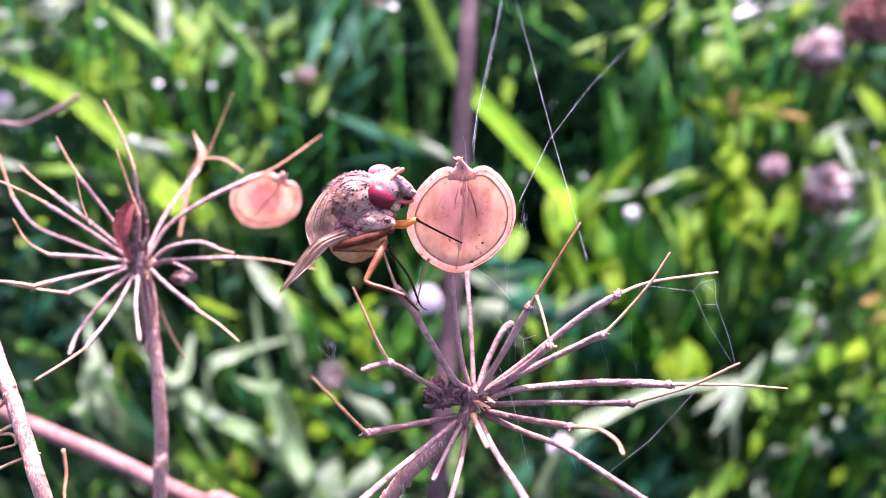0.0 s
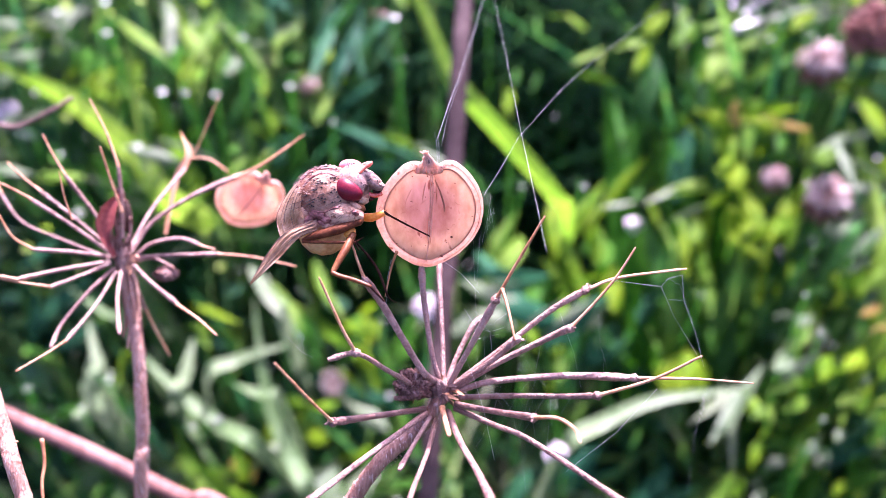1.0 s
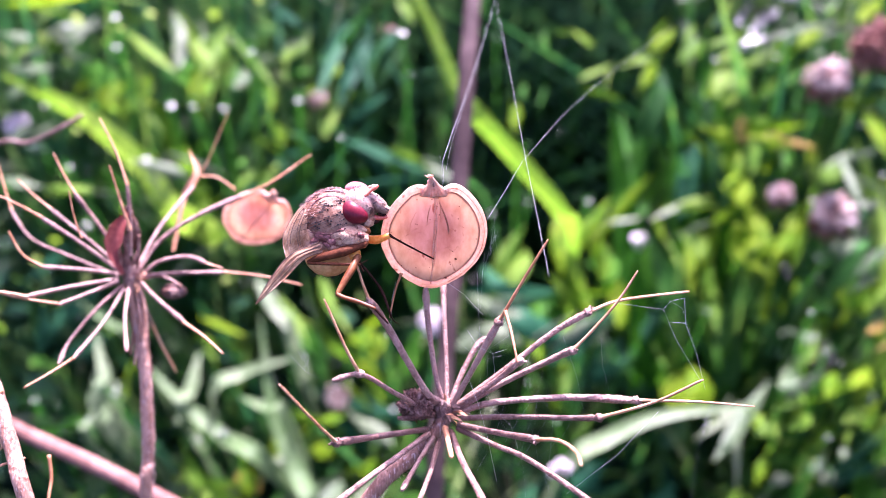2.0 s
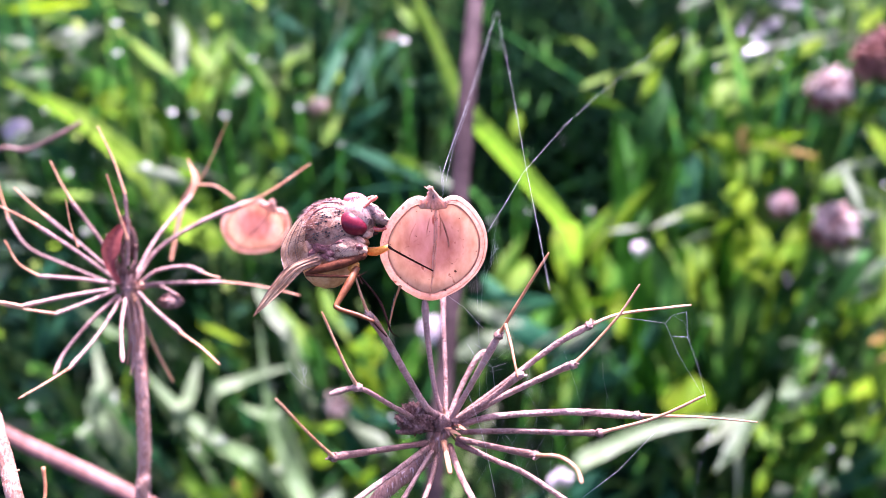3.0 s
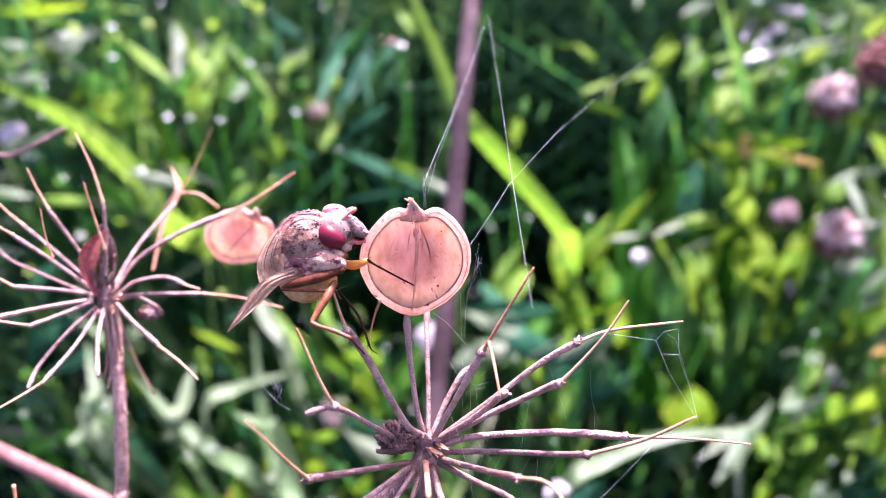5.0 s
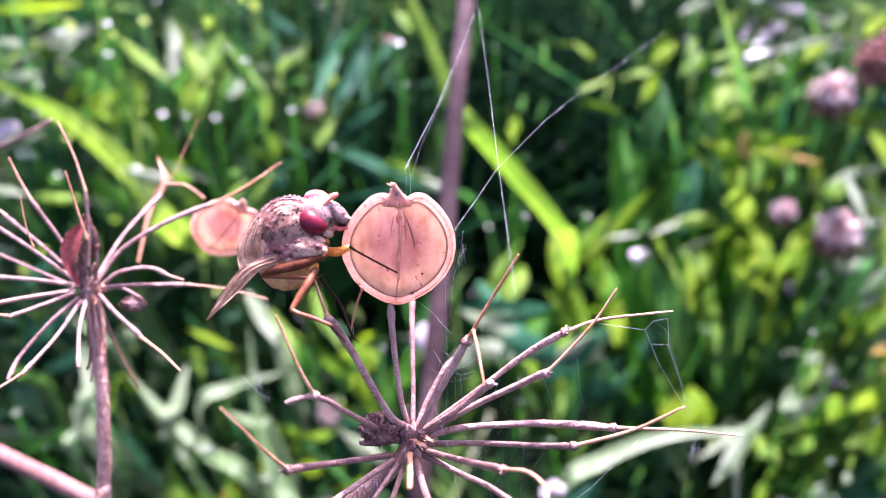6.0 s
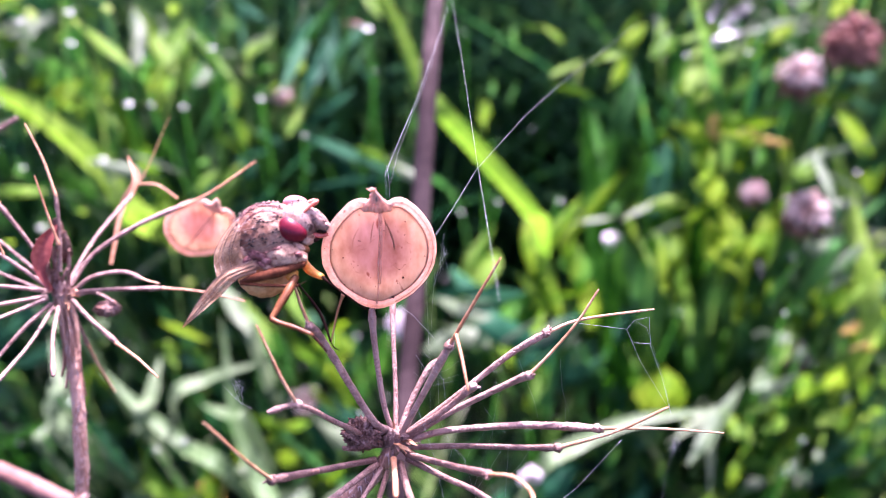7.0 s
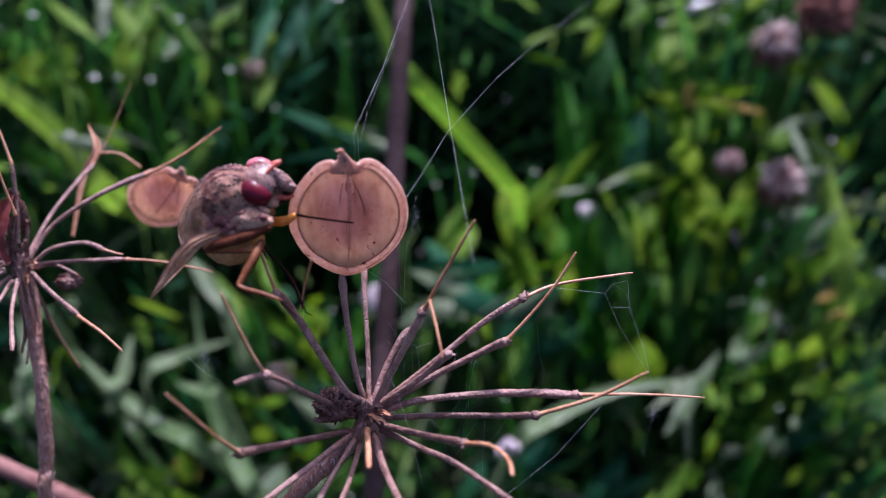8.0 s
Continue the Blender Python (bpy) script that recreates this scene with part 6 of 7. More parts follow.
meadow_herb([('y', (70.9, 222.6, 105.7), (71.6, 232.2, 108.9), 5.9), ('o', (79.4, 229.2, 103.2), (79.8, 239.4, 106.6), 5.8), ('y', (78.9, 227.3, 106.6), (87.4, 225.3, 106.0), 4.8), ('o', (86.5, 223.3, 107.8), (94.5, 220.0, 106.7), 3.2), ('y', (96.5, 225.1, 100.2), (99.2, 233.2, 102.8), 4.0), ('y', (74.8, 218.3, 98.4), (76.1, 230.7, 102.4), 5.3), ('y', (74.5, 210.1, 95.2), (77.8, 219.1, 97.9), 5.5)])
meadow_herb([('y', (78.6, 215.9, 91.7), (80.5, 200.6, 87.6), 5.4), ('y', (91.7, 207.8, 94.1), (97.5, 218.2, 97.2), 3.6), ('g', (92.0, 229.4, 93.6), (95.4, 239.4, 96.7), 4.0), ('p', (95.0, 212.9, 102.7), (106.2, 222.1, 105.6), 5.2), ('d', (75.3, 222.4, 85.2), (73.7, 251.5, 105.3), 7.7)])
meadow_herb([('y', (82.9, 201.4, 81.8), (98.3, 224.2, 88.6), 5.8), ('y', (74.1, 201.6, 83.4), (75.9, 214.7, 87.2), 5.8), ('g', (72.7, 195.7, 53.4), (75.2, 229.6, 62.4), 5.5), ('g', (80.0, 195.7, 53.4), (90.8, 229.6, 62.4), 4.9), ('d', (86.2, 197.6, 55.8), (91.2, 218.3, 69.3), 7.6), ('p', (86.1, 179.1, 75.6), (89.5, 181.6, 76.2), 3.3), ('y', (95.5, 193.1, 69.0), (98.2, 197.6, 70.1), 2.8)])
meadow_herb([('y', (88.0, 196.0, 77.6), (90.3, 200.6, 78.8), 2.5), ('l', (88.4, 181.7, 65.4), (95.9, 194.0, 68.3), 4.8), ('y', (81.3, 194.8, 69.5), (86.5, 209.7, 73.3), 3.3), ('l', (68.4, 189.8, 69.7), (70.8, 206.2, 74.0), 3.7), ('y', (87.4, 198.7, 84.5), (93.2, 212.6, 88.5), 3.3)])
meadow_herb([('y', (66.4, 203.7, 80.2), (67.6, 215.7, 83.6), 4.7), ('y', (41.2, 203.5, 75.9), (40.6, 217.9, 79.8), 5.3), ('y', (43.1, 189.3, 71.9), (43.9, 202.8, 75.4), 5.7), ('t', (54.3, 200.6, 59.2), (57.7, 211.5, 66.4), 6.1), ('g', (63.6, 203.5, 62.7), (66.6, 224.0, 68.2), 7.6), ('y', (61.6, 194.5, 78.8), (62.9, 211.1, 83.3), 3.5)])
meadow_herb([('g', (50.6, 222.4, 85.2), (50.5, 260.0, 97.7), 4.6), ('d', (55.3, 235.5, 100.8), (58.6, 254.7, 114.2), 6.8), ('t', (63.4, 222.4, 85.2), (69.1, 241.2, 98.0), 6.8), ('l', (55.5, 212.7, 91.1), (69.8, 218.5, 92.8), 3.5), ('p', (39.8, 206.3, 91.6), (50.2, 208.5, 92.2), 2.6), ('p', (50.6, 203.5, 94.2), (60.2, 210.0, 96.1), 2.3)])
meadow_herb([('y', (30.2, 202.2, 78.6), (30.9, 225.6, 85.4), 6.8), ('y', (32.8, 203.1, 85.0), (40.9, 217.3, 89.2), 6.4), ('y', (32.0, 201.4, 79.1), (35.5, 186.8, 75.7), 3.5), ('l', (12.4, 199.8, 71.9), (20.4, 216.1, 76.4), 12.4), ('p', (8.2, 187.8, 72.2), (17.9, 182.5, 71.0), 5.7), ('g', (16.9, 199.6, 58.1), (28.7, 215.0, 61.9), 9.2), ('y', (19.6, 195.9, 70.5), (23.8, 178.3, 66.8), 4.4)])
meadow_herb([('p', (34.2, 186.0, 74.5), (37.3, 188.6, 75.1), 3.6)])
meadow_herb([('y', (93.6, 176.6, 61.5), (96.7, 182.6, 62.8), 3.2), ('y', (100.0, 181.6, 57.0), (103.4, 186.3, 58.0), 3.3), ('y', (104.3, 180.7, 61.6), (107.9, 185.9, 62.7), 3.8), ('y', (104.2, 184.3, 55.5), (109.1, 186.0, 55.9), 3.0), ('y', (104.4, 175.0, 51.5), (109.1, 179.6, 52.4), 2.7), ('g', (103.8, 186.0, 41.9), (110.6, 193.3, 43.4), 4.5), ('y', (110.1, 178.7, 56.7), (115.1, 187.4, 58.6), 3.5)])
meadow_herb([('g', (107.8, 176.3, 30.5), (117.3, 187.0, 32.4), 5.4), ('t', (101.0, 176.8, 31.1), (117.2, 189.2, 38.8), 6.6), ('g', (114.0, 179.7, 34.5), (125.1, 199.7, 38.5), 6.6), ('y', (110.7, 173.9, 47.6), (113.7, 178.2, 48.4), 2.5), ('p', (94.8, 162.6, 53.1), (97.3, 165.5, 53.6), 2.5), ('p', (100.8, 169.2, 65.4), (102.9, 171.5, 65.9), 2.2)])
meadow_herb([('y', (76.9, 163.6, 45.3), (80.3, 169.6, 46.3), 3.4), ('y', (81.4, 172.2, 44.3), (83.4, 175.6, 44.9), 2.7), ('p', (80.6, 173.0, 65.2), (86.4, 179.7, 66.7), 4.7), ('p', (89.6, 164.0, 46.2), (92.9, 167.3, 46.7), 3.1), ('p', (77.2, 157.3, 50.6), (82.1, 158.6, 50.8), 3.2), ('y', (94.5, 173.6, 45.8), (99.6, 180.5, 47.1), 3.3), ('g', (91.2, 181.6, 36.8), (99.1, 198.0, 40.1), 6.0)])
meadow_herb([('g', (82.6, 184.0, 39.6), (87.2, 189.5, 40.7), 6.0), ('y', (86.2, 172.0, 55.3), (88.8, 175.3, 56.0), 2.4), ('l', (89.0, 167.8, 39.7), (100.7, 186.6, 43.3), 5.7), ('y', (87.4, 180.7, 58.8), (91.6, 187.7, 60.3), 3.5), ('l', (79.1, 176.3, 47.2), (88.4, 181.5, 48.2), 4.3), ('y', (75.1, 175.0, 51.5), (81.4, 177.6, 52.0), 3.5), ('p', (77.6, 173.4, 67.0), (60.5, 150.8, 63.7), 4.2)])
meadow_herb([('p', (73.0, 174.8, 58.7), (59.5, 164.2, 56.9), 3.4)])
meadow_herb([('y', (101.9, 199.1, 78.1), (102.6, 192.7, 76.5), 7.5), ('y', (103.7, 191.0, 75.1), (109.8, 201.9, 77.9), 7.6), ('y', (112.2, 198.9, 73.7), (117.4, 209.2, 76.5), 6.4), ('y', (109.6, 187.8, 67.6), (115.0, 198.6, 70.3), 5.5)])
meadow_herb([('p', (75.2, 152.3, 39.8), (78.5, 158.1, 40.6), 3.5), ('g', (92.4, 170.6, 23.8), (102.5, 179.3, 25.1), 6.0), ('g', (95.3, 168.2, 21.0), (104.8, 191.2, 24.9), 7.5), ('l', (64.3, 154.6, 36.1), (74.7, 166.6, 37.9), 4.7), ('y', (73.2, 161.3, 34.5), (76.9, 166.2, 35.2), 3.0)])
meadow_herb([('y', (95.8, 158.7, 37.5), (100.1, 163.6, 38.2), 2.9), ('g', (107.3, 167.8, 20.4), (117.6, 189.8, 24.1), 7.5)])
meadow_herb([('t', (49.6, 167.8, 20.4), (61.4, 179.2, 27.4), 7.5)])
meadow_herb([('y', (55.6, 179.4, 56.1), (67.7, 184.3, 57.1), 11.2), ('y', (59.3, 174.6, 56.7), (62.8, 188.7, 59.7), 9.3), ('t', (38.9, 193.7, 51.1), (47.2, 201.8, 56.3), 7.6)])
meadow_herb([('p', (2.9, 180.9, 70.6), (11.0, 185.5, 71.7), 5.6), ('y', (-22.7, 187.5, 60.4), (-17.4, 179.6, 58.8), 4.4), ('y', (-20.1, 190.1, 68.6), (-18.7, 179.5, 66.3), 4.0)])
meadow_herb([('l', (29.3, 178.0, 57.4), (33.1, 188.4, 59.6), 4.3)])
meadow_herb([('t', (29.4, 172.5, 26.0), (42.2, 181.5, 31.6), 8.4), ('t', (17.4, 168.7, 21.5), (23.8, 178.9, 27.8), 7.5)])
meadow_herb([('g', (-12.8, 191.8, 48.8), (-7.7, 204.9, 51.8), 6.1), ('y', (-20.7, 163.2, 43.5), (-17.0, 167.8, 44.2), 3.6), ('p', (-23.6, 171.7, 55.6), (-12.8, 163.2, 54.1), 5.0)])
meadow_herb([('p', (-112.8, 214.1, 109.3), (-109.0, 220.8, 111.5), 4.8), ('g', (-98.2, 229.4, 93.6), (-82.0, 215.3, 89.5), 4.0), ('g', (-99.5, 223.4, 86.4), (-104.9, 231.5, 88.8), 4.6)])
meadow_herb([('p', (-48.6, 170.6, 61.3), (-37.9, 167.3, 60.7), 4.1), ('p', (-44.5, 160.9, 47.2), (-37.1, 168.2, 48.4), 4.7), ('y', (-42.7, 177.9, 51.7), (-33.1, 174.1, 51.0), 3.2), ('y', (-33.4, 172.7, 51.9), (-25.7, 175.4, 52.4), 3.4), ('y', (-32.7, 165.7, 50.3), (-28.1, 164.1, 50.0), 3.6), ('y', (-45.3, 169.8, 44.7), (-42.2, 174.4, 45.5), 3.1), ('t', (-34.0, 190.8, 47.7), (-12.6, 184.2, 43.6), 5.2)])
meadow_herb([('p', (-65.0, 163.6, 59.7), (-61.7, 178.3, 62.8), 3.8), ('l', (-67.0, 168.0, 38.5), (-54.1, 154.8, 36.8), 4.0), ('t', (-89.2, 186.9, 43.1), (-71.4, 172.7, 34.4), 4.5)])
meadow_herb([('g', (-40.3, 201.1, 59.8), (-33.2, 190.8, 57.6), 6.1), ('l', (-44.9, 199.6, 71.7), (-35.2, 183.8, 68.2), 3.3), ('p', (-48.5, 192.4, 81.2), (-38.0, 177.2, 77.6), 3.7), ('y', (-25.1, 186.3, 68.9), (-16.8, 184.2, 68.4), 5.7), ('l', (-32.8, 196.5, 80.8), (-27.8, 183.1, 77.7), 3.4)])
meadow_herb([('l', (-120.3, 240.4, 122.0), (-108.9, 248.8, 125.1), 3.3), ('g', (-113.2, 242.8, 109.6), (-95.3, 230.9, 105.7), 3.7), ('y', (-100.5, 235.8, 114.4), (-101.5, 247.5, 118.5), 4.5), ('y', (-93.9, 227.8, 111.3), (-92.9, 240.0, 115.5), 7.1), ('p', (-115.0, 229.1, 122.5), (-106.1, 229.3, 122.6), 2.6), ('p', (-102.6, 231.2, 130.0), (-91.7, 238.0, 132.6), 3.2), ('g', (-121.9, 249.8, 117.9), (-121.9, 255.2, 119.9), 4.7)])
meadow_herb([('p', (-115.2, 224.0, 117.1), (-112.4, 229.3, 118.9), 5.8), ('y', (-116.5, 244.6, 122.4), (-111.8, 249.9, 124.4), 3.7)])
meadow_herb([('l', (-63.0, 248.9, 127.1), (-45.3, 225.3, 119.1), 2.8), ('y', (-85.7, 236.7, 111.2), (-84.9, 245.0, 114.1), 5.2), ('y', (-68.8, 230.5, 110.0), (-72.2, 249.0, 116.6), 6.9), ('l', (-64.8, 235.4, 120.7), (-62.8, 246.1, 124.5), 5.9), ('l', (-67.6, 245.8, 122.4), (-62.8, 254.4, 125.6), 6.7), ('g', (-62.4, 244.2, 111.2), (-63.6, 254.3, 114.7), 3.7), ('l', (-87.7, 241.3, 128.4), (-70.4, 225.6, 123.0), 3.9)])
meadow_herb([('l', (-89.6, 235.6, 112.8), (-75.3, 221.4, 108.3), 3.6), ('p', (-72.5, 232.9, 122.5), (-74.1, 250.3, 129.0), 4.1)])
meadow_herb([('d', (-39.0, 248.8, 116.7), (-25.4, 263.1, 126.8), 3.8), ('l', (-47.4, 244.3, 119.5), (-40.9, 252.0, 122.3), 4.0), ('y', (-32.5, 237.7, 117.8), (-31.1, 242.7, 119.5), 3.0), ('g', (-45.2, 246.2, 113.6), (-40.8, 249.9, 114.9), 4.1), ('y', (-49.8, 232.0, 107.6), (-50.5, 244.4, 111.9), 2.7), ('d', (-29.0, 239.6, 105.7), (-22.2, 256.7, 117.6), 4.4)])
meadow_herb([('d', (-22.5, 243.9, 110.8), (-12.6, 258.8, 121.3), 3.1), ('t', (-24.9, 248.8, 116.7), (-14.9, 258.5, 123.5), 4.1)])
meadow_herb([('d', (-60.0, 235.0, 100.2), (-54.4, 249.7, 110.4), 4.0), ('g', (-70.7, 231.0, 95.4), (-70.8, 238.6, 97.8), 4.0), ('y', (-66.9, 208.8, 88.3), (-66.2, 220.7, 91.9), 4.4), ('l', (-78.2, 210.8, 95.9), (-69.8, 205.2, 94.3), 4.4), ('t', (-62.4, 222.4, 85.2), (-49.0, 229.5, 90.0), 4.6), ('l', (-56.2, 210.8, 97.3), (-50.7, 218.5, 99.6), 2.9)])
meadow_herb([('l', (-53.1, 210.2, 92.6), (-47.7, 225.7, 97.4), 2.9), ('y', (-44.8, 223.3, 103.7), (-47.6, 231.7, 106.5), 2.7), ('t', (-49.0, 231.5, 96.0), (-44.9, 226.0, 92.3), 5.3), ('l', (-33.5, 224.5, 106.4), (-29.6, 240.7, 111.9), 2.7), ('t', (-30.1, 235.0, 100.2), (-14.5, 229.2, 96.3), 5.3)])
meadow_herb([('y', (-15.9, 221.4, 104.4), (-8.2, 216.9, 103.0), 2.7), ('p', (-6.7, 217.3, 101.9), (2.3, 210.0, 99.7), 3.2)])
meadow_herb([('y', (-62.6, 188.0, 73.3), (-50.0, 182.0, 72.0), 3.1), ('y', (-81.3, 185.3, 60.8), (-75.1, 178.8, 59.5), 3.8), ('l', (-62.0, 187.1, 68.2), (-58.5, 179.7, 66.7), 3.4)])
meadow_herb([('l', (-65.6, 161.0, 36.9), (-60.7, 154.9, 36.2), 3.7)])
meadow_herb([('y', (-49.4, 158.8, 40.4), (-48.9, 166.9, 41.7), 3.9), ('o', (-52.7, 165.6, 37.5), (-52.1, 170.6, 38.3), 3.1), ('p', (-30.4, 151.8, 39.4), (-25.9, 163.6, 41.2), 8.1)])
meadow_herb([('p', (-86.5, 176.8, 66.3), (-83.8, 164.8, 64.0), 3.3), ('p', (-85.8, 166.6, 61.4), (-87.2, 173.1, 62.7), 3.2), ('p', (-84.5, 173.0, 58.2), (-84.3, 178.9, 59.4), 3.3), ('p', (-87.3, 164.5, 55.1), (-88.4, 169.7, 56.0), 2.7), ('g', (-110.1, 181.6, 36.8), (-97.1, 189.7, 38.3), 4.5)])
meadow_herb([('t', (-112.7, 199.1, 57.5), (-97.9, 211.0, 65.2), 6.1), ('t', (-106.3, 195.2, 52.9), (-93.7, 201.5, 56.9), 5.5), ('t', (-117.1, 208.5, 68.6), (-106.5, 218.2, 75.0), 5.2)])
meadow_herb([('p', (-22.6, 151.1, 44.2), (-16.4, 161.2, 45.8), 8.0)])
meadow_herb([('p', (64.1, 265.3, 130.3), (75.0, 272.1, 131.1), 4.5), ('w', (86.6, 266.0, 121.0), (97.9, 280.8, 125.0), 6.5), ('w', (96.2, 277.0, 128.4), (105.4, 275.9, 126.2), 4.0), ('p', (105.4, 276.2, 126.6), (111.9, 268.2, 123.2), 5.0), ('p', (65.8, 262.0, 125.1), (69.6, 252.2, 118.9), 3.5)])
meadow_herb([('l', (111.4, 267.7, 131.7), (121.1, 266.5, 129.3), 5.0), ('y', (112.3, 254.0, 128.7), (122.0, 267.4, 130.7), 5.0), ('p', (98.5, 250.6, 124.2), (104.6, 251.2, 124.8), 4.0), ('l', (77.8, 263.3, 126.5), (83.7, 276.8, 128.7), 4.5)])
meadow_herb([('y', (-124.3, 249.7, 134.1), (-106.7, 257.5, 126.8), 6.0), ('p', (-111.0, 245.4, 126.7), (-102.3, 252.4, 127.8), 5.0), ('p', (-118.4, 235.3, 129.8), (-110.2, 235.0, 129.0), 4.5), ('p', (-111.2, 221.1, 125.9), (-100.9, 221.9, 126.6), 5.0), ('l', (-105.3, 261.5, 132.9), (-87.6, 260.3, 130.2), 5.0)])
meadow_herb([('p', (-79.5, 259.3, 128.2), (-74.3, 243.9, 122.5), 4.5), ('l', (-73.2, 246.9, 127.0), (-62.5, 231.2, 120.6), 5.0), ('p', (-48.8, 253.8, 118.1), (-41.6, 256.2, 121.5), 5.0), ('t', (-56.0, 271.2, 127.0), (-39.2, 257.2, 122.9), 4.0), ('l', (-17.8, 274.3, 129.9), (-11.2, 259.4, 125.0), 5.0)])
meadow_herb([('p', (-103.6, 189.0, 112.5), (-94.4, 188.2, 110.9), 5.0), ('l', (-93.1, 188.3, 110.9), (-82.6, 188.3, 110.4), 4.0), ('p', (-77.1, 200.9, 111.2), (-63.4, 199.1, 107.8), 4.0), ('t', (-30.9, 234.1, 105.0), (-17.2, 239.6, 112.8), 4.0)])
meadow_herb([('t', (-29.7, 258.8, 124.9), (-35.6, 228.9, 115.6), 4.0), ('t', (-24.7, 256.4, 120.9), (-31.0, 226.6, 111.9), 5.0), ('t', (-5.5, 218.6, 98.2), (-29.4, 223.4, 106.9), 5.0)])
meadow_herb([('p', (98.8, 189.4, 87.9), (107.6, 193.6, 94.1), 3.5), ('l', (101.5, 181.4, 84.7), (105.5, 184.4, 89.1), 4.0), ('p', (96.7, 196.0, 89.0), (100.7, 198.3, 92.5), 3.0), ('o', (99.6, 177.9, 79.2), (104.8, 179.4, 81.4), 3.0), ('y', (98.9, 185.4, 81.7), (102.9, 187.7, 85.1), 4.0)])
meadow_herb([('l', (94.2, 210.7, 102.7), (99.7, 212.3, 105.1), 5.0), ('y', (80.2, 230.3, 106.1), (85.4, 232.1, 108.6), 6.0), ('y', (84.7, 228.4, 102.9), (91.4, 229.8, 104.8), 6.0)])
meadow_herb([('t', (9.2, 192.4, 86.5), (22.1, 172.8, 83.2), 7.0), ('p', (5.3, 184.6, 83.7), (18.9, 173.4, 84.2), 5.0), ('t', (26.0, 170.1, 78.9), (38.6, 175.2, 86.5), 6.0)])
meadow_herb([('y', (87.6, 163.5, 71.5), (92.3, 171.3, 72.3), 5.0), ('y', (93.5, 164.8, 73.2), (99.3, 172.3, 73.4), 5.0), ('l', (91.8, 160.6, 66.8), (99.3, 167.0, 65.3), 4.0)])
meadow_herb([('l', (76.0, 161.7, 69.4), (84.3, 168.5, 68.5), 6.0), ('l', (79.2, 159.4, 65.7), (86.4, 165.8, 64.1), 4.0), ('p', (77.1, 164.5, 73.6), (82.9, 170.9, 72.3), 5.5)])
meadow_herb([('y', (76.2, 200.5, 87.4), (80.4, 208.4, 88.4), 5.0), ('y', (84.3, 200.9, 87.5), (89.0, 208.7, 88.4), 4.5), ('l', (63.6, 199.3, 86.2), (66.4, 207.5, 87.7), 4.0)])
meadow_herb([('p', (34.5, 172.0, 87.8), (23.8, 171.8, 77.0), 4.0), ('l', (30.1, 199.1, 87.9), (35.3, 197.4, 73.7), 4.0), ('t', (14.4, 170.5, 86.7), (28.9, 173.7, 79.8), 8.0)])
glint_blade((94.1, 200.9, 85.2), 0.84)
glint_blade((103.9, 199.8, 82.8), 0.84)
glint_blade((83.0, 169.1, 84.3), 0.60)
glint_blade((86.4, 167.7, 81.9), 0.60)
glint_blade((85.0, 154.0, 60.6), 0.60)
glint_blade((87.3, 157.1, 65.2), 0.52)
glint_blade((48.3, 201.8, 89.2), 0.76)
glint_blade((82.9, 172.3, 89.2), 0.52)
glint_blade((66.9, 227.1, 127.7), 0.67)
glint_blade((82.3, 228.1, 128.3), 0.67)
glint_blade((93.5, 228.9, 128.9), 0.59)
glint_blade((35.5, 206.6, 97.4), 0.67)
glint_blade((90.4, 190.4, 89.8), 0.30)
glint_blade((97.4, 185.6, 91.3), 0.40)
glint_blade((102.0, 187.8, 94.6), 0.50)
glint_blade((82.7, 168.6, 83.8), 0.30)
glint_blade((75.9, 138.7, 74.6), 0.40)
glint_blade((61.6, 179.8, 83.5), 0.50)
glint_blade((33.6, 173.7, 84.3), 0.30)
glint_blade((18.2, 154.4, 82.5), 0.40)
glint_blade((-8.4, 148.9, 74.9), 0.50)
glint_blade((-78.0, 159.3, 75.0), 0.30)
flower_head((100.8, 238.4, 117.0), 6.7, 0)
flower_head((98.4, 208.7, 92.6), 6.4, 0)
flower_head((112.3, 237.5, 126.8), 7.7, 1)
flower_head((-29.2, 189.9, 44.9), 4.4, 0)
flower_head((55.1, 235.4, 68.0), 3.3, 2)
flower_head((-18.5, 258.9, 122.6), 2.6, 0)
flower_head((86.4, 215.1, 94.8), 3.8, 0)
flower_head((-4.2, 204.9, 59.3), 4.2, 2)
flower_head((-40.6, 258.3, 100.7), 3.3, 0)
flower_head((99.9, 197.6, 55.8), 4.0, 0)
flower_head((-115.6, 224.4, 108.1), 3.5, 2)
glint_blade((-12.3, 225.2, 134.7), 1.13)
glint_blade((-83.9, 225.2, 138.2), 0.96)
glint_blade((-83.4, 221.2, 132.0), 0.87)
glint_blade((-95.7, 223.6, 136.4), 0.78)
glint_blade((-69.7, 213.7, 119.6), 0.96)
glint_blade((-64.1, 213.7, 119.4), 0.70)
glint_blade((-56.4, 213.7, 119.0), 0.78)
glint_blade((-75.8, 206.2, 108.4), 0.96)
glint_blade((-37.8, 215.3, 120.6), 0.78)
glint_blade((-49.7, 221.5, 130.9), 0.78)
glint_blade((-95.0, 204.7, 106.9), 0.70)
glint_blade((-90.2, 197.0, 94.7), 1.13)
glint_blade((-92.3, 155.3, 74.3), 0.78)
glint_blade((-74.3, 156.6, 75.4), 0.70)
glint_blade((-49.9, 152.5, 67.9), 0.78)
glint_blade((-27.5, 210.8, 113.0), 0.61)
glint_blade((-10.4, 219.7, 126.0), 0.52)
glint_blade((-55.6, 151.5, 66.6), 0.55)
glint_blade((19.8, 203.4, 99.1), 0.61)
glint_blade((84.3, 226.8, 132.3), 0.52)
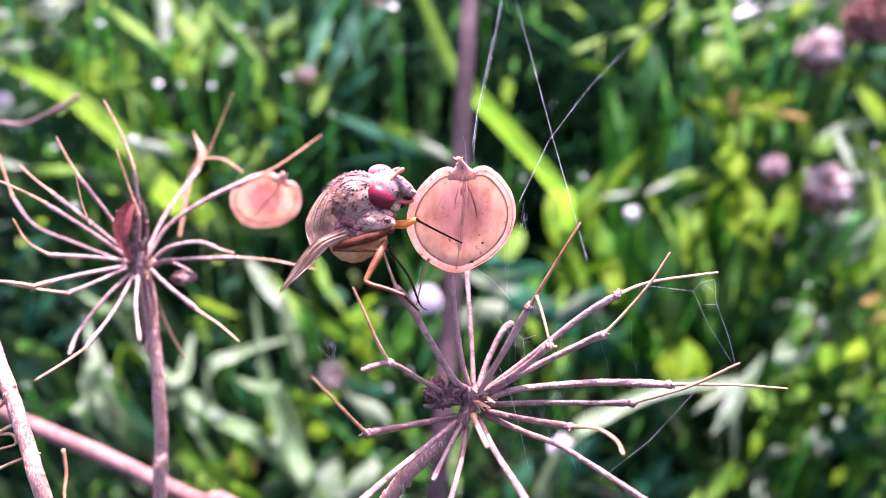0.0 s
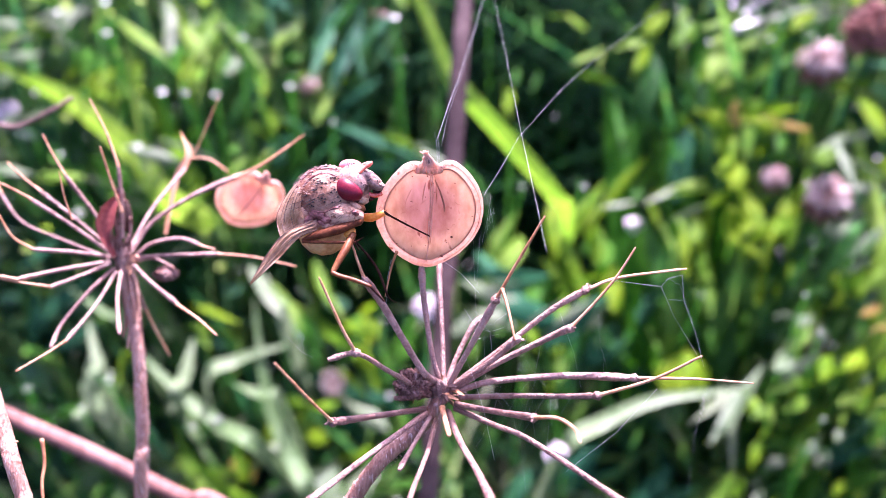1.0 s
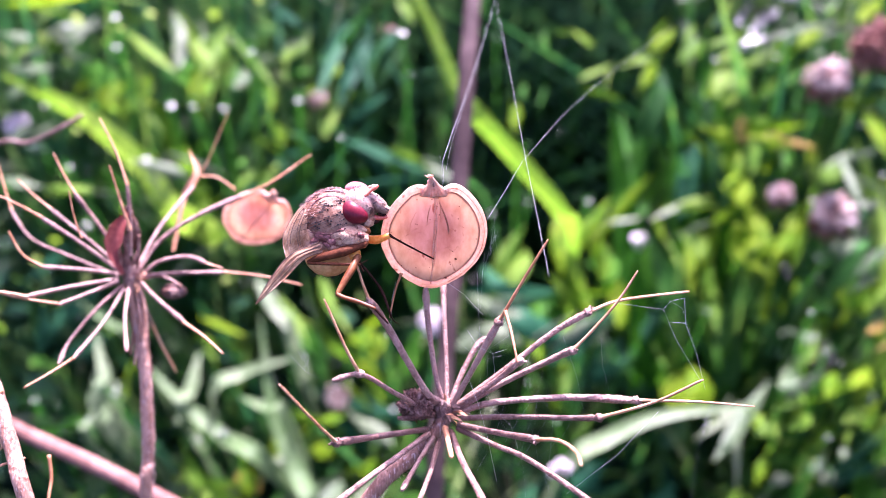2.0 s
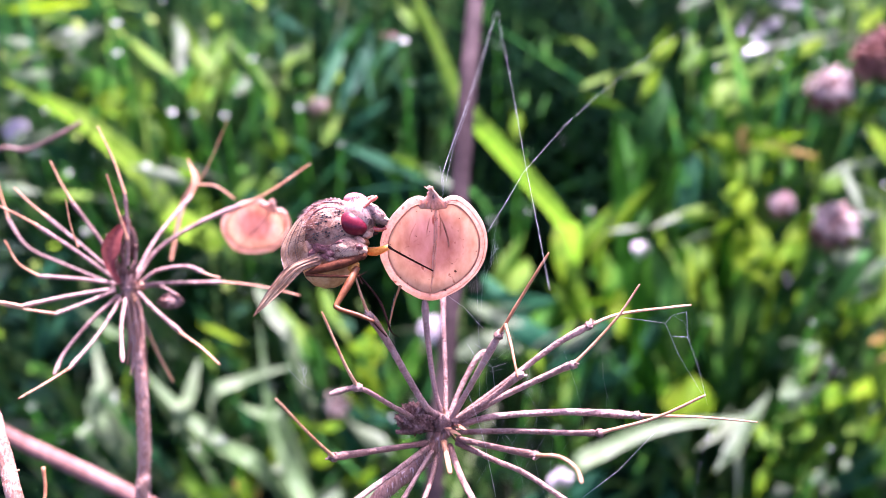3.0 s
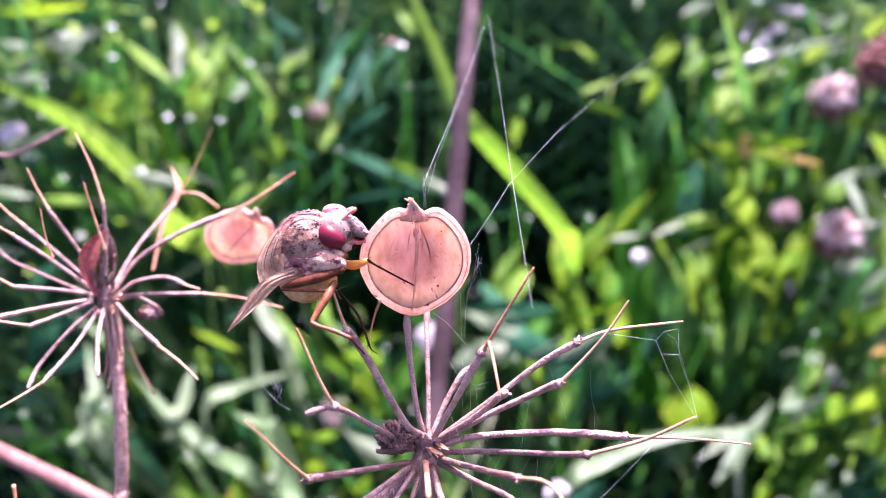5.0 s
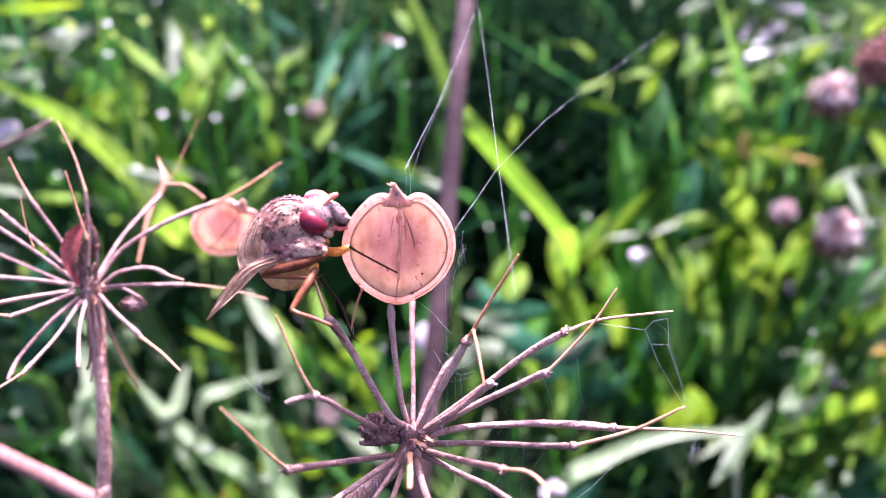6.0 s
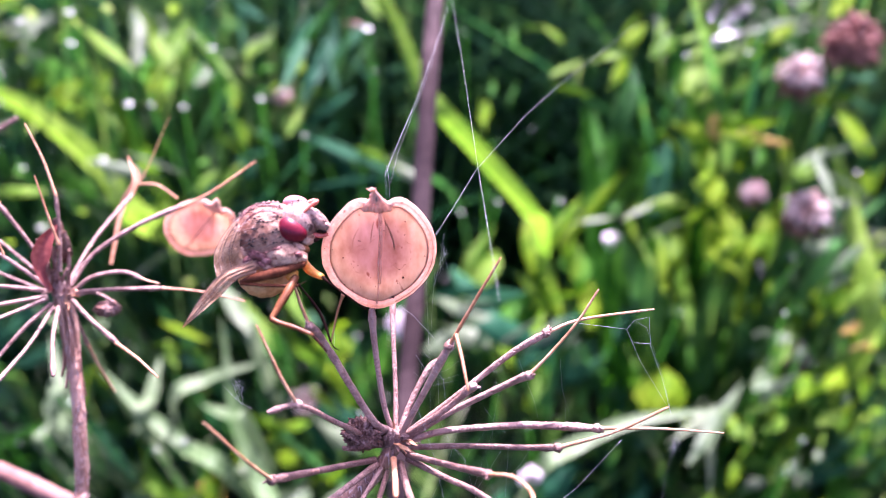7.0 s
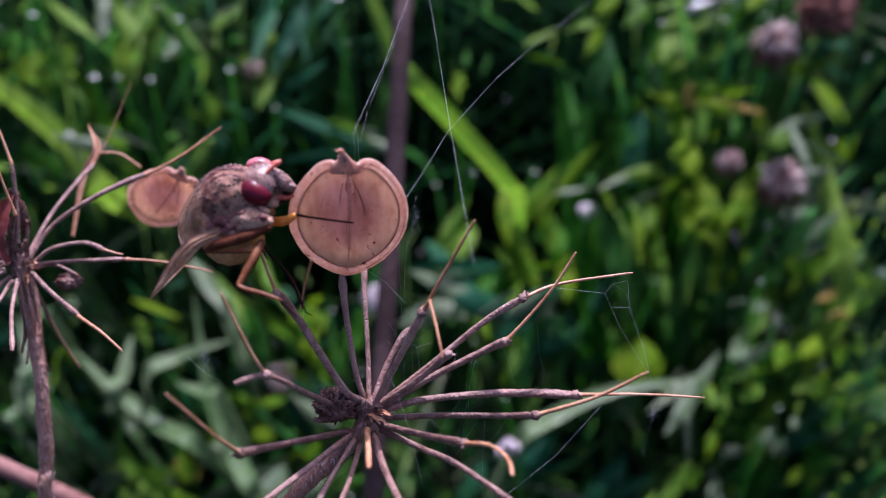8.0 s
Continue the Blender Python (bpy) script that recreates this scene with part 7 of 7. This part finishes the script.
glint_blade((-109.7, 223.1, 106.3), 0.40)
glint_blade((29.4, 174.5, 36.8), 0.52)
glint_blade((-92.4, 249.3, 129.7), 0.28)
glint_blade((-92.0, 244.5, 122.8), 0.40)
glint_blade((-97.2, 247.9, 113.7), 0.52)
glint_blade((-79.9, 242.6, 106.3), 0.28)
glint_blade((-58.9, 258.6, 115.1), 0.40)
glint_blade((-67.0, 249.3, 101.9), 0.52)
glint_blade((-91.4, 238.0, 99.6), 0.28)
glint_blade((12.3, 262.1, 120.0), 0.52)
glint_blade((69.1, 246.5, 125.7), 0.28)
glint_blade((80.1, 246.6, 125.9), 0.40)
glint_blade((83.9, 246.6, 125.9), 0.52)
glint_blade((93.8, 247.3, 126.9), 0.28)
glint_blade((104.5, 245.2, 123.8), 0.40)
glint_blade((104.9, 218.9, 100.2), 0.52)
glint_blade((93.1, 204.1, 79.1), 0.28)
glint_blade((102.7, 202.8, 77.3), 0.40)
glint_blade((98.4, 200.6, 60.2), 0.52)
glint_blade((99.1, 180.5, 31.5), 0.28)
glint_blade((-103.1, 182.1, 47.7), 0.40)
glint_blade((-101.6, 177.9, 41.6), 0.52)
glint_blade((-111.8, 191.0, 46.5), 0.28)
glint_blade((-80.2, 181.2, 46.5), 0.40)
glint_blade((-59.1, 172.5, 48.0), 0.52)
glint_blade((4.2, 250.7, 103.9), 0.28)
glint_blade((-113.3, 243.0, 120.7), 0.40)
glint_blade((-44.3, 251.7, 105.2), 0.52)
glint_blade((82.8, 186.3, 53.7), 0.28)
glint_blade((41.8, 210.9, 61.0), 0.40)
glint_blade((38.2, 232.6, 78.0), 0.52)
glint_blade((-101.1, 217.7, 84.5), 0.28)
glint_blade((-26.5, 240.5, 89.3), 0.40)
glint_blade((-89.3, 237.8, 134.0), 0.40)
glint_blade((25.3, 156.5, 69.6), 0.50)
glint_blade((35.7, 214.1, 92.8), 0.30)
glint_blade((18.2, 221.0, 104.1), 0.40)
glint_blade((66.1, 207.1, 81.0), 0.50)
glint_blade((-79.2, 216.8, 101.8), 0.30)
glint_blade((-74.2, 225.5, 114.8), 0.40)
glint_blade((-53.5, 233.4, 125.9), 0.50)
glint_blade((76.3, 161.7, 75.4), 0.30)
glint_blade((-93.0, 155.9, 73.6), 0.40)
glint_blade((-80.8, 153.8, 69.8), 0.50)
glint_blade((-16.0, 217.6, 100.4), 0.30)
glint_blade((-40.7, 226.8, 115.3), 0.40)
glint_blade((84.8, 152.1, 60.4), 0.50)
# white heads added as stand-ins for bright discs of highlight
flower_head((24.3, 139.9, 71.7), 2.9, 2)
flower_head((49.7, 209.1, 84.7), 2.6, 2)
BROAD.append(([(55.4, 205.3, 0.0), (51.2, 199.3, 58.3), (45.0, 236.1, 103.9)], 7.0, 1))
BROAD.append(([(57.7, 199.1, 0.0), (59.8, 193.1, 63.4), (64.3, 213.0, 84.8)], 6.5, 0))
BROAD.append(([(66.8, 205.8, 0.0), (72.8, 199.8, 52.0), (84.2, 221.8, 76.4)], 6.8, 0))
BROAD.append(([(69.1, 236.3, 0.0), (66.7, 230.3, 74.7), (63.4, 253.5, 100.8)], 4.9, 1))
BROAD.append(([(44.8, 235.7, 0.0), (49.4, 229.7, 80.8), (58.1, 247.5, 99.2)], 4.5, 1))
BROAD.append(([(87.5, 232.3, 0.0), (81.7, 226.3, 82.9), (73.0, 251.6, 112.1)], 4.7, 1))
BROAD.append(([(69.6, 240.0, 0.0), (72.6, 234.0, 80.0), (79.0, 257.3, 106.2)], 5.2, 1))
thread([(-20.2, 103.5, 182.4), (-16.7, 105.3, 184.9)])
thread([(16.9, 63.8, 171.6), (21.1, 63.5, 171.2), (22.2, 62.0, 169.1), (24.3, 60.0, 166.3)])
thread([(21.1, 63.5, 171.2), (21.7, 63.9, 171.8), (22.9, 64.1, 172.0), (23.0, 62.8, 170.3), (21.7, 62.9, 170.3)])
thread([(22.6, 61.6, 171.3), (23.6, 60.0, 169.0), (24.3, 58.4, 166.7)])
thread([(2.4, 63.4, 173.9), (4.0, 62.8, 173.0), (5.6, 61.8, 171.6)])
thread([(4.3, 59.2, 172.0), (5.2, 58.4, 170.9), (6.4, 58.1, 170.5), (6.6, 57.1, 169.0)])
thread([(5.5, 58.7, 171.3), (6.4, 58.1, 170.5), (7.5, 58.3, 170.8)])
thread([(4.3, 56.5, 169.6), (5.2, 55.2, 167.7), (5.9, 53.9, 165.9), (6.8, 51.6, 162.6)])
thread([(20.1, 56.1, 166.3), (16.7, 54.0, 163.3), (12.6, 52.2, 160.6)])
thread([(-1.8, 63.4, 173.9), (-2.1, 62.6, 172.8), (-2.2, 61.0, 170.5)])
thread([(5.7, 66.2, 175.0), (5.5, 64.7, 173.0), (5.4, 63.4, 171.0)], 0.005)
thread([(5.0, 63.9, 175.9), (5.2, 61.5, 172.5), (5.4, 59.4, 169.5), (5.4, 57.2, 166.5)], 0.005)
thread([(4.7, 59.4, 169.5), (6.7, 59.8, 170.0), (8.2, 60.4, 171.0)], 0.005)
thread([(4.1, 59.6, 169.9), (5.4, 59.0, 169.0), (7.2, 59.3, 169.3)], 0.005)
thread([(5.0, 60.4, 171.0), (6.0, 60.0, 170.4), (7.6, 60.9, 171.7)], 0.005)
thread([(6.2, 56.4, 166.6), (8.0, 55.3, 165.1), (9.0, 53.5, 162.5), (9.4, 51.4, 159.4)], 0.005)
thread([(21.7, 63.9, 171.8), (22.7, 63.6, 171.3), (24.1, 61.2, 167.9), (24.6, 59.8, 166.0)], 0.005)
thread([(28.2, 67.5, 156.1), (27.0, 65.0, 152.5), (26.2, 61.5, 147.5)], 0.005)
thread([(-9.8, 56.0, 171.7), (-8.5, 55.3, 170.6), (-7.6, 55.0, 170.3)])
thread([(1.7, 71.0, 181.9), (1.9, 70.4, 181.1), (2.0, 69.4, 179.6)])
thread([(6.7, 100.0, 184.6), (5.4, 91.1, 183.8), (3.7, 78.8, 183.4), (2.8, 70.0, 184.6), (2.2, 62.0, 186.1)], 0.016)
thread([(2.2, 62.0, 186.1), (2.3, 61.5, 185.4), (2.3, 61.1, 184.7)], 0.012)
thread([(7.0, 102.7, 185.0), (5.0, 87.2, 183.3), (2.8, 69.6, 184.0), (2.4, 64.7, 183.9)], 0.006)
thread([(7.1, 101.0, 185.3), (8.1, 85.0, 184.1), (9.0, 69.0, 182.8), (9.6, 60.0, 182.1), (10.0, 53.3, 181.6)], 0.014)
thread([(29.8, 114.3, 178.0), (17.3, 89.3, 180.6), (13.4, 81.2, 181.2), (8.9, 70.6, 181.7), (7.3, 65.7, 181.6), (5.7, 60.5, 181.9)], 0.013)
thread([(6.4, 63.4, 180.3), (6.1, 62.6, 178.4), (5.7, 61.9, 176.6)], 0.007)
fluff((6.4, 62.6, 179.2), 0.4, 11, 3)
fluff((6.2, 62.3, 178.0), 0.3, 5, 5)
fluff((-8.6, 55.8, 171.2), 0.7, 12, 8)
fluff((28.0, 66.8, 155.0), 0.9, 12, 9)
silk = random.Random(21)
for k in range(16):
    a = Vector((silk.uniform(4.0, 16.0), 58.0 + silk.uniform(-3, 4), 163.0 + silk.uniform(0.5, 9.0)))
    b = a + Vector((silk.uniform(-2.5, 2.5), silk.uniform(-1.5, 1.5), -silk.uniform(1.5, 8.0)))
    thread([tuple(a), tuple(a.lerp(b, 0.5) + Vector((silk.uniform(-0.3, 0.3), 0, -0.2))), tuple(b)], 0.006)
build_broad_leaves()
fore_leg, shin = build_fly()


def motions():
    """The fly rocks a little as it feeds; its front shin lifts off the seed and settles higher."""
    walk(fly, [(t, FLY_AT @ pose(0, 0, 0, rx, ry, rz)) for t, rx, ry, rz in ((0.0, 0, 0, 0), (0.5, 0, -0.6, 0), (1.5, 0, 0.4, 0), (3.5, 0, 0, 0), (6.0, 0, 0, 0), (6.5, 0, -0.6, 0), (7.0, 0, 2.0, 0), (7.5, 0, -2.2, 0), (8.0, 0, -1.4, 0))])
    axis = HOME.to_3x3() @ Vector((0, 0.82, -0.57))
    for limb_part, turns in ((fore_leg, ((0.0, 0), (6.85, 0), (6.9, 1), (7.0, 44), (7.1, 4), (7.2, -4), (7.4, -2), (8.0, -3))),
                             (shin, ((0.0, 0), (6.85, 0), (6.9, -1), (7.0, -36), (7.1, -20), (7.2, -17), (7.4, -15), (8.0, -15)))):
        walk(limb_part, [(t, Matrix.Translation(limb_part.location) @ Matrix.Rotation(radians(a), 4, axis)) for t, a in turns])


motions()
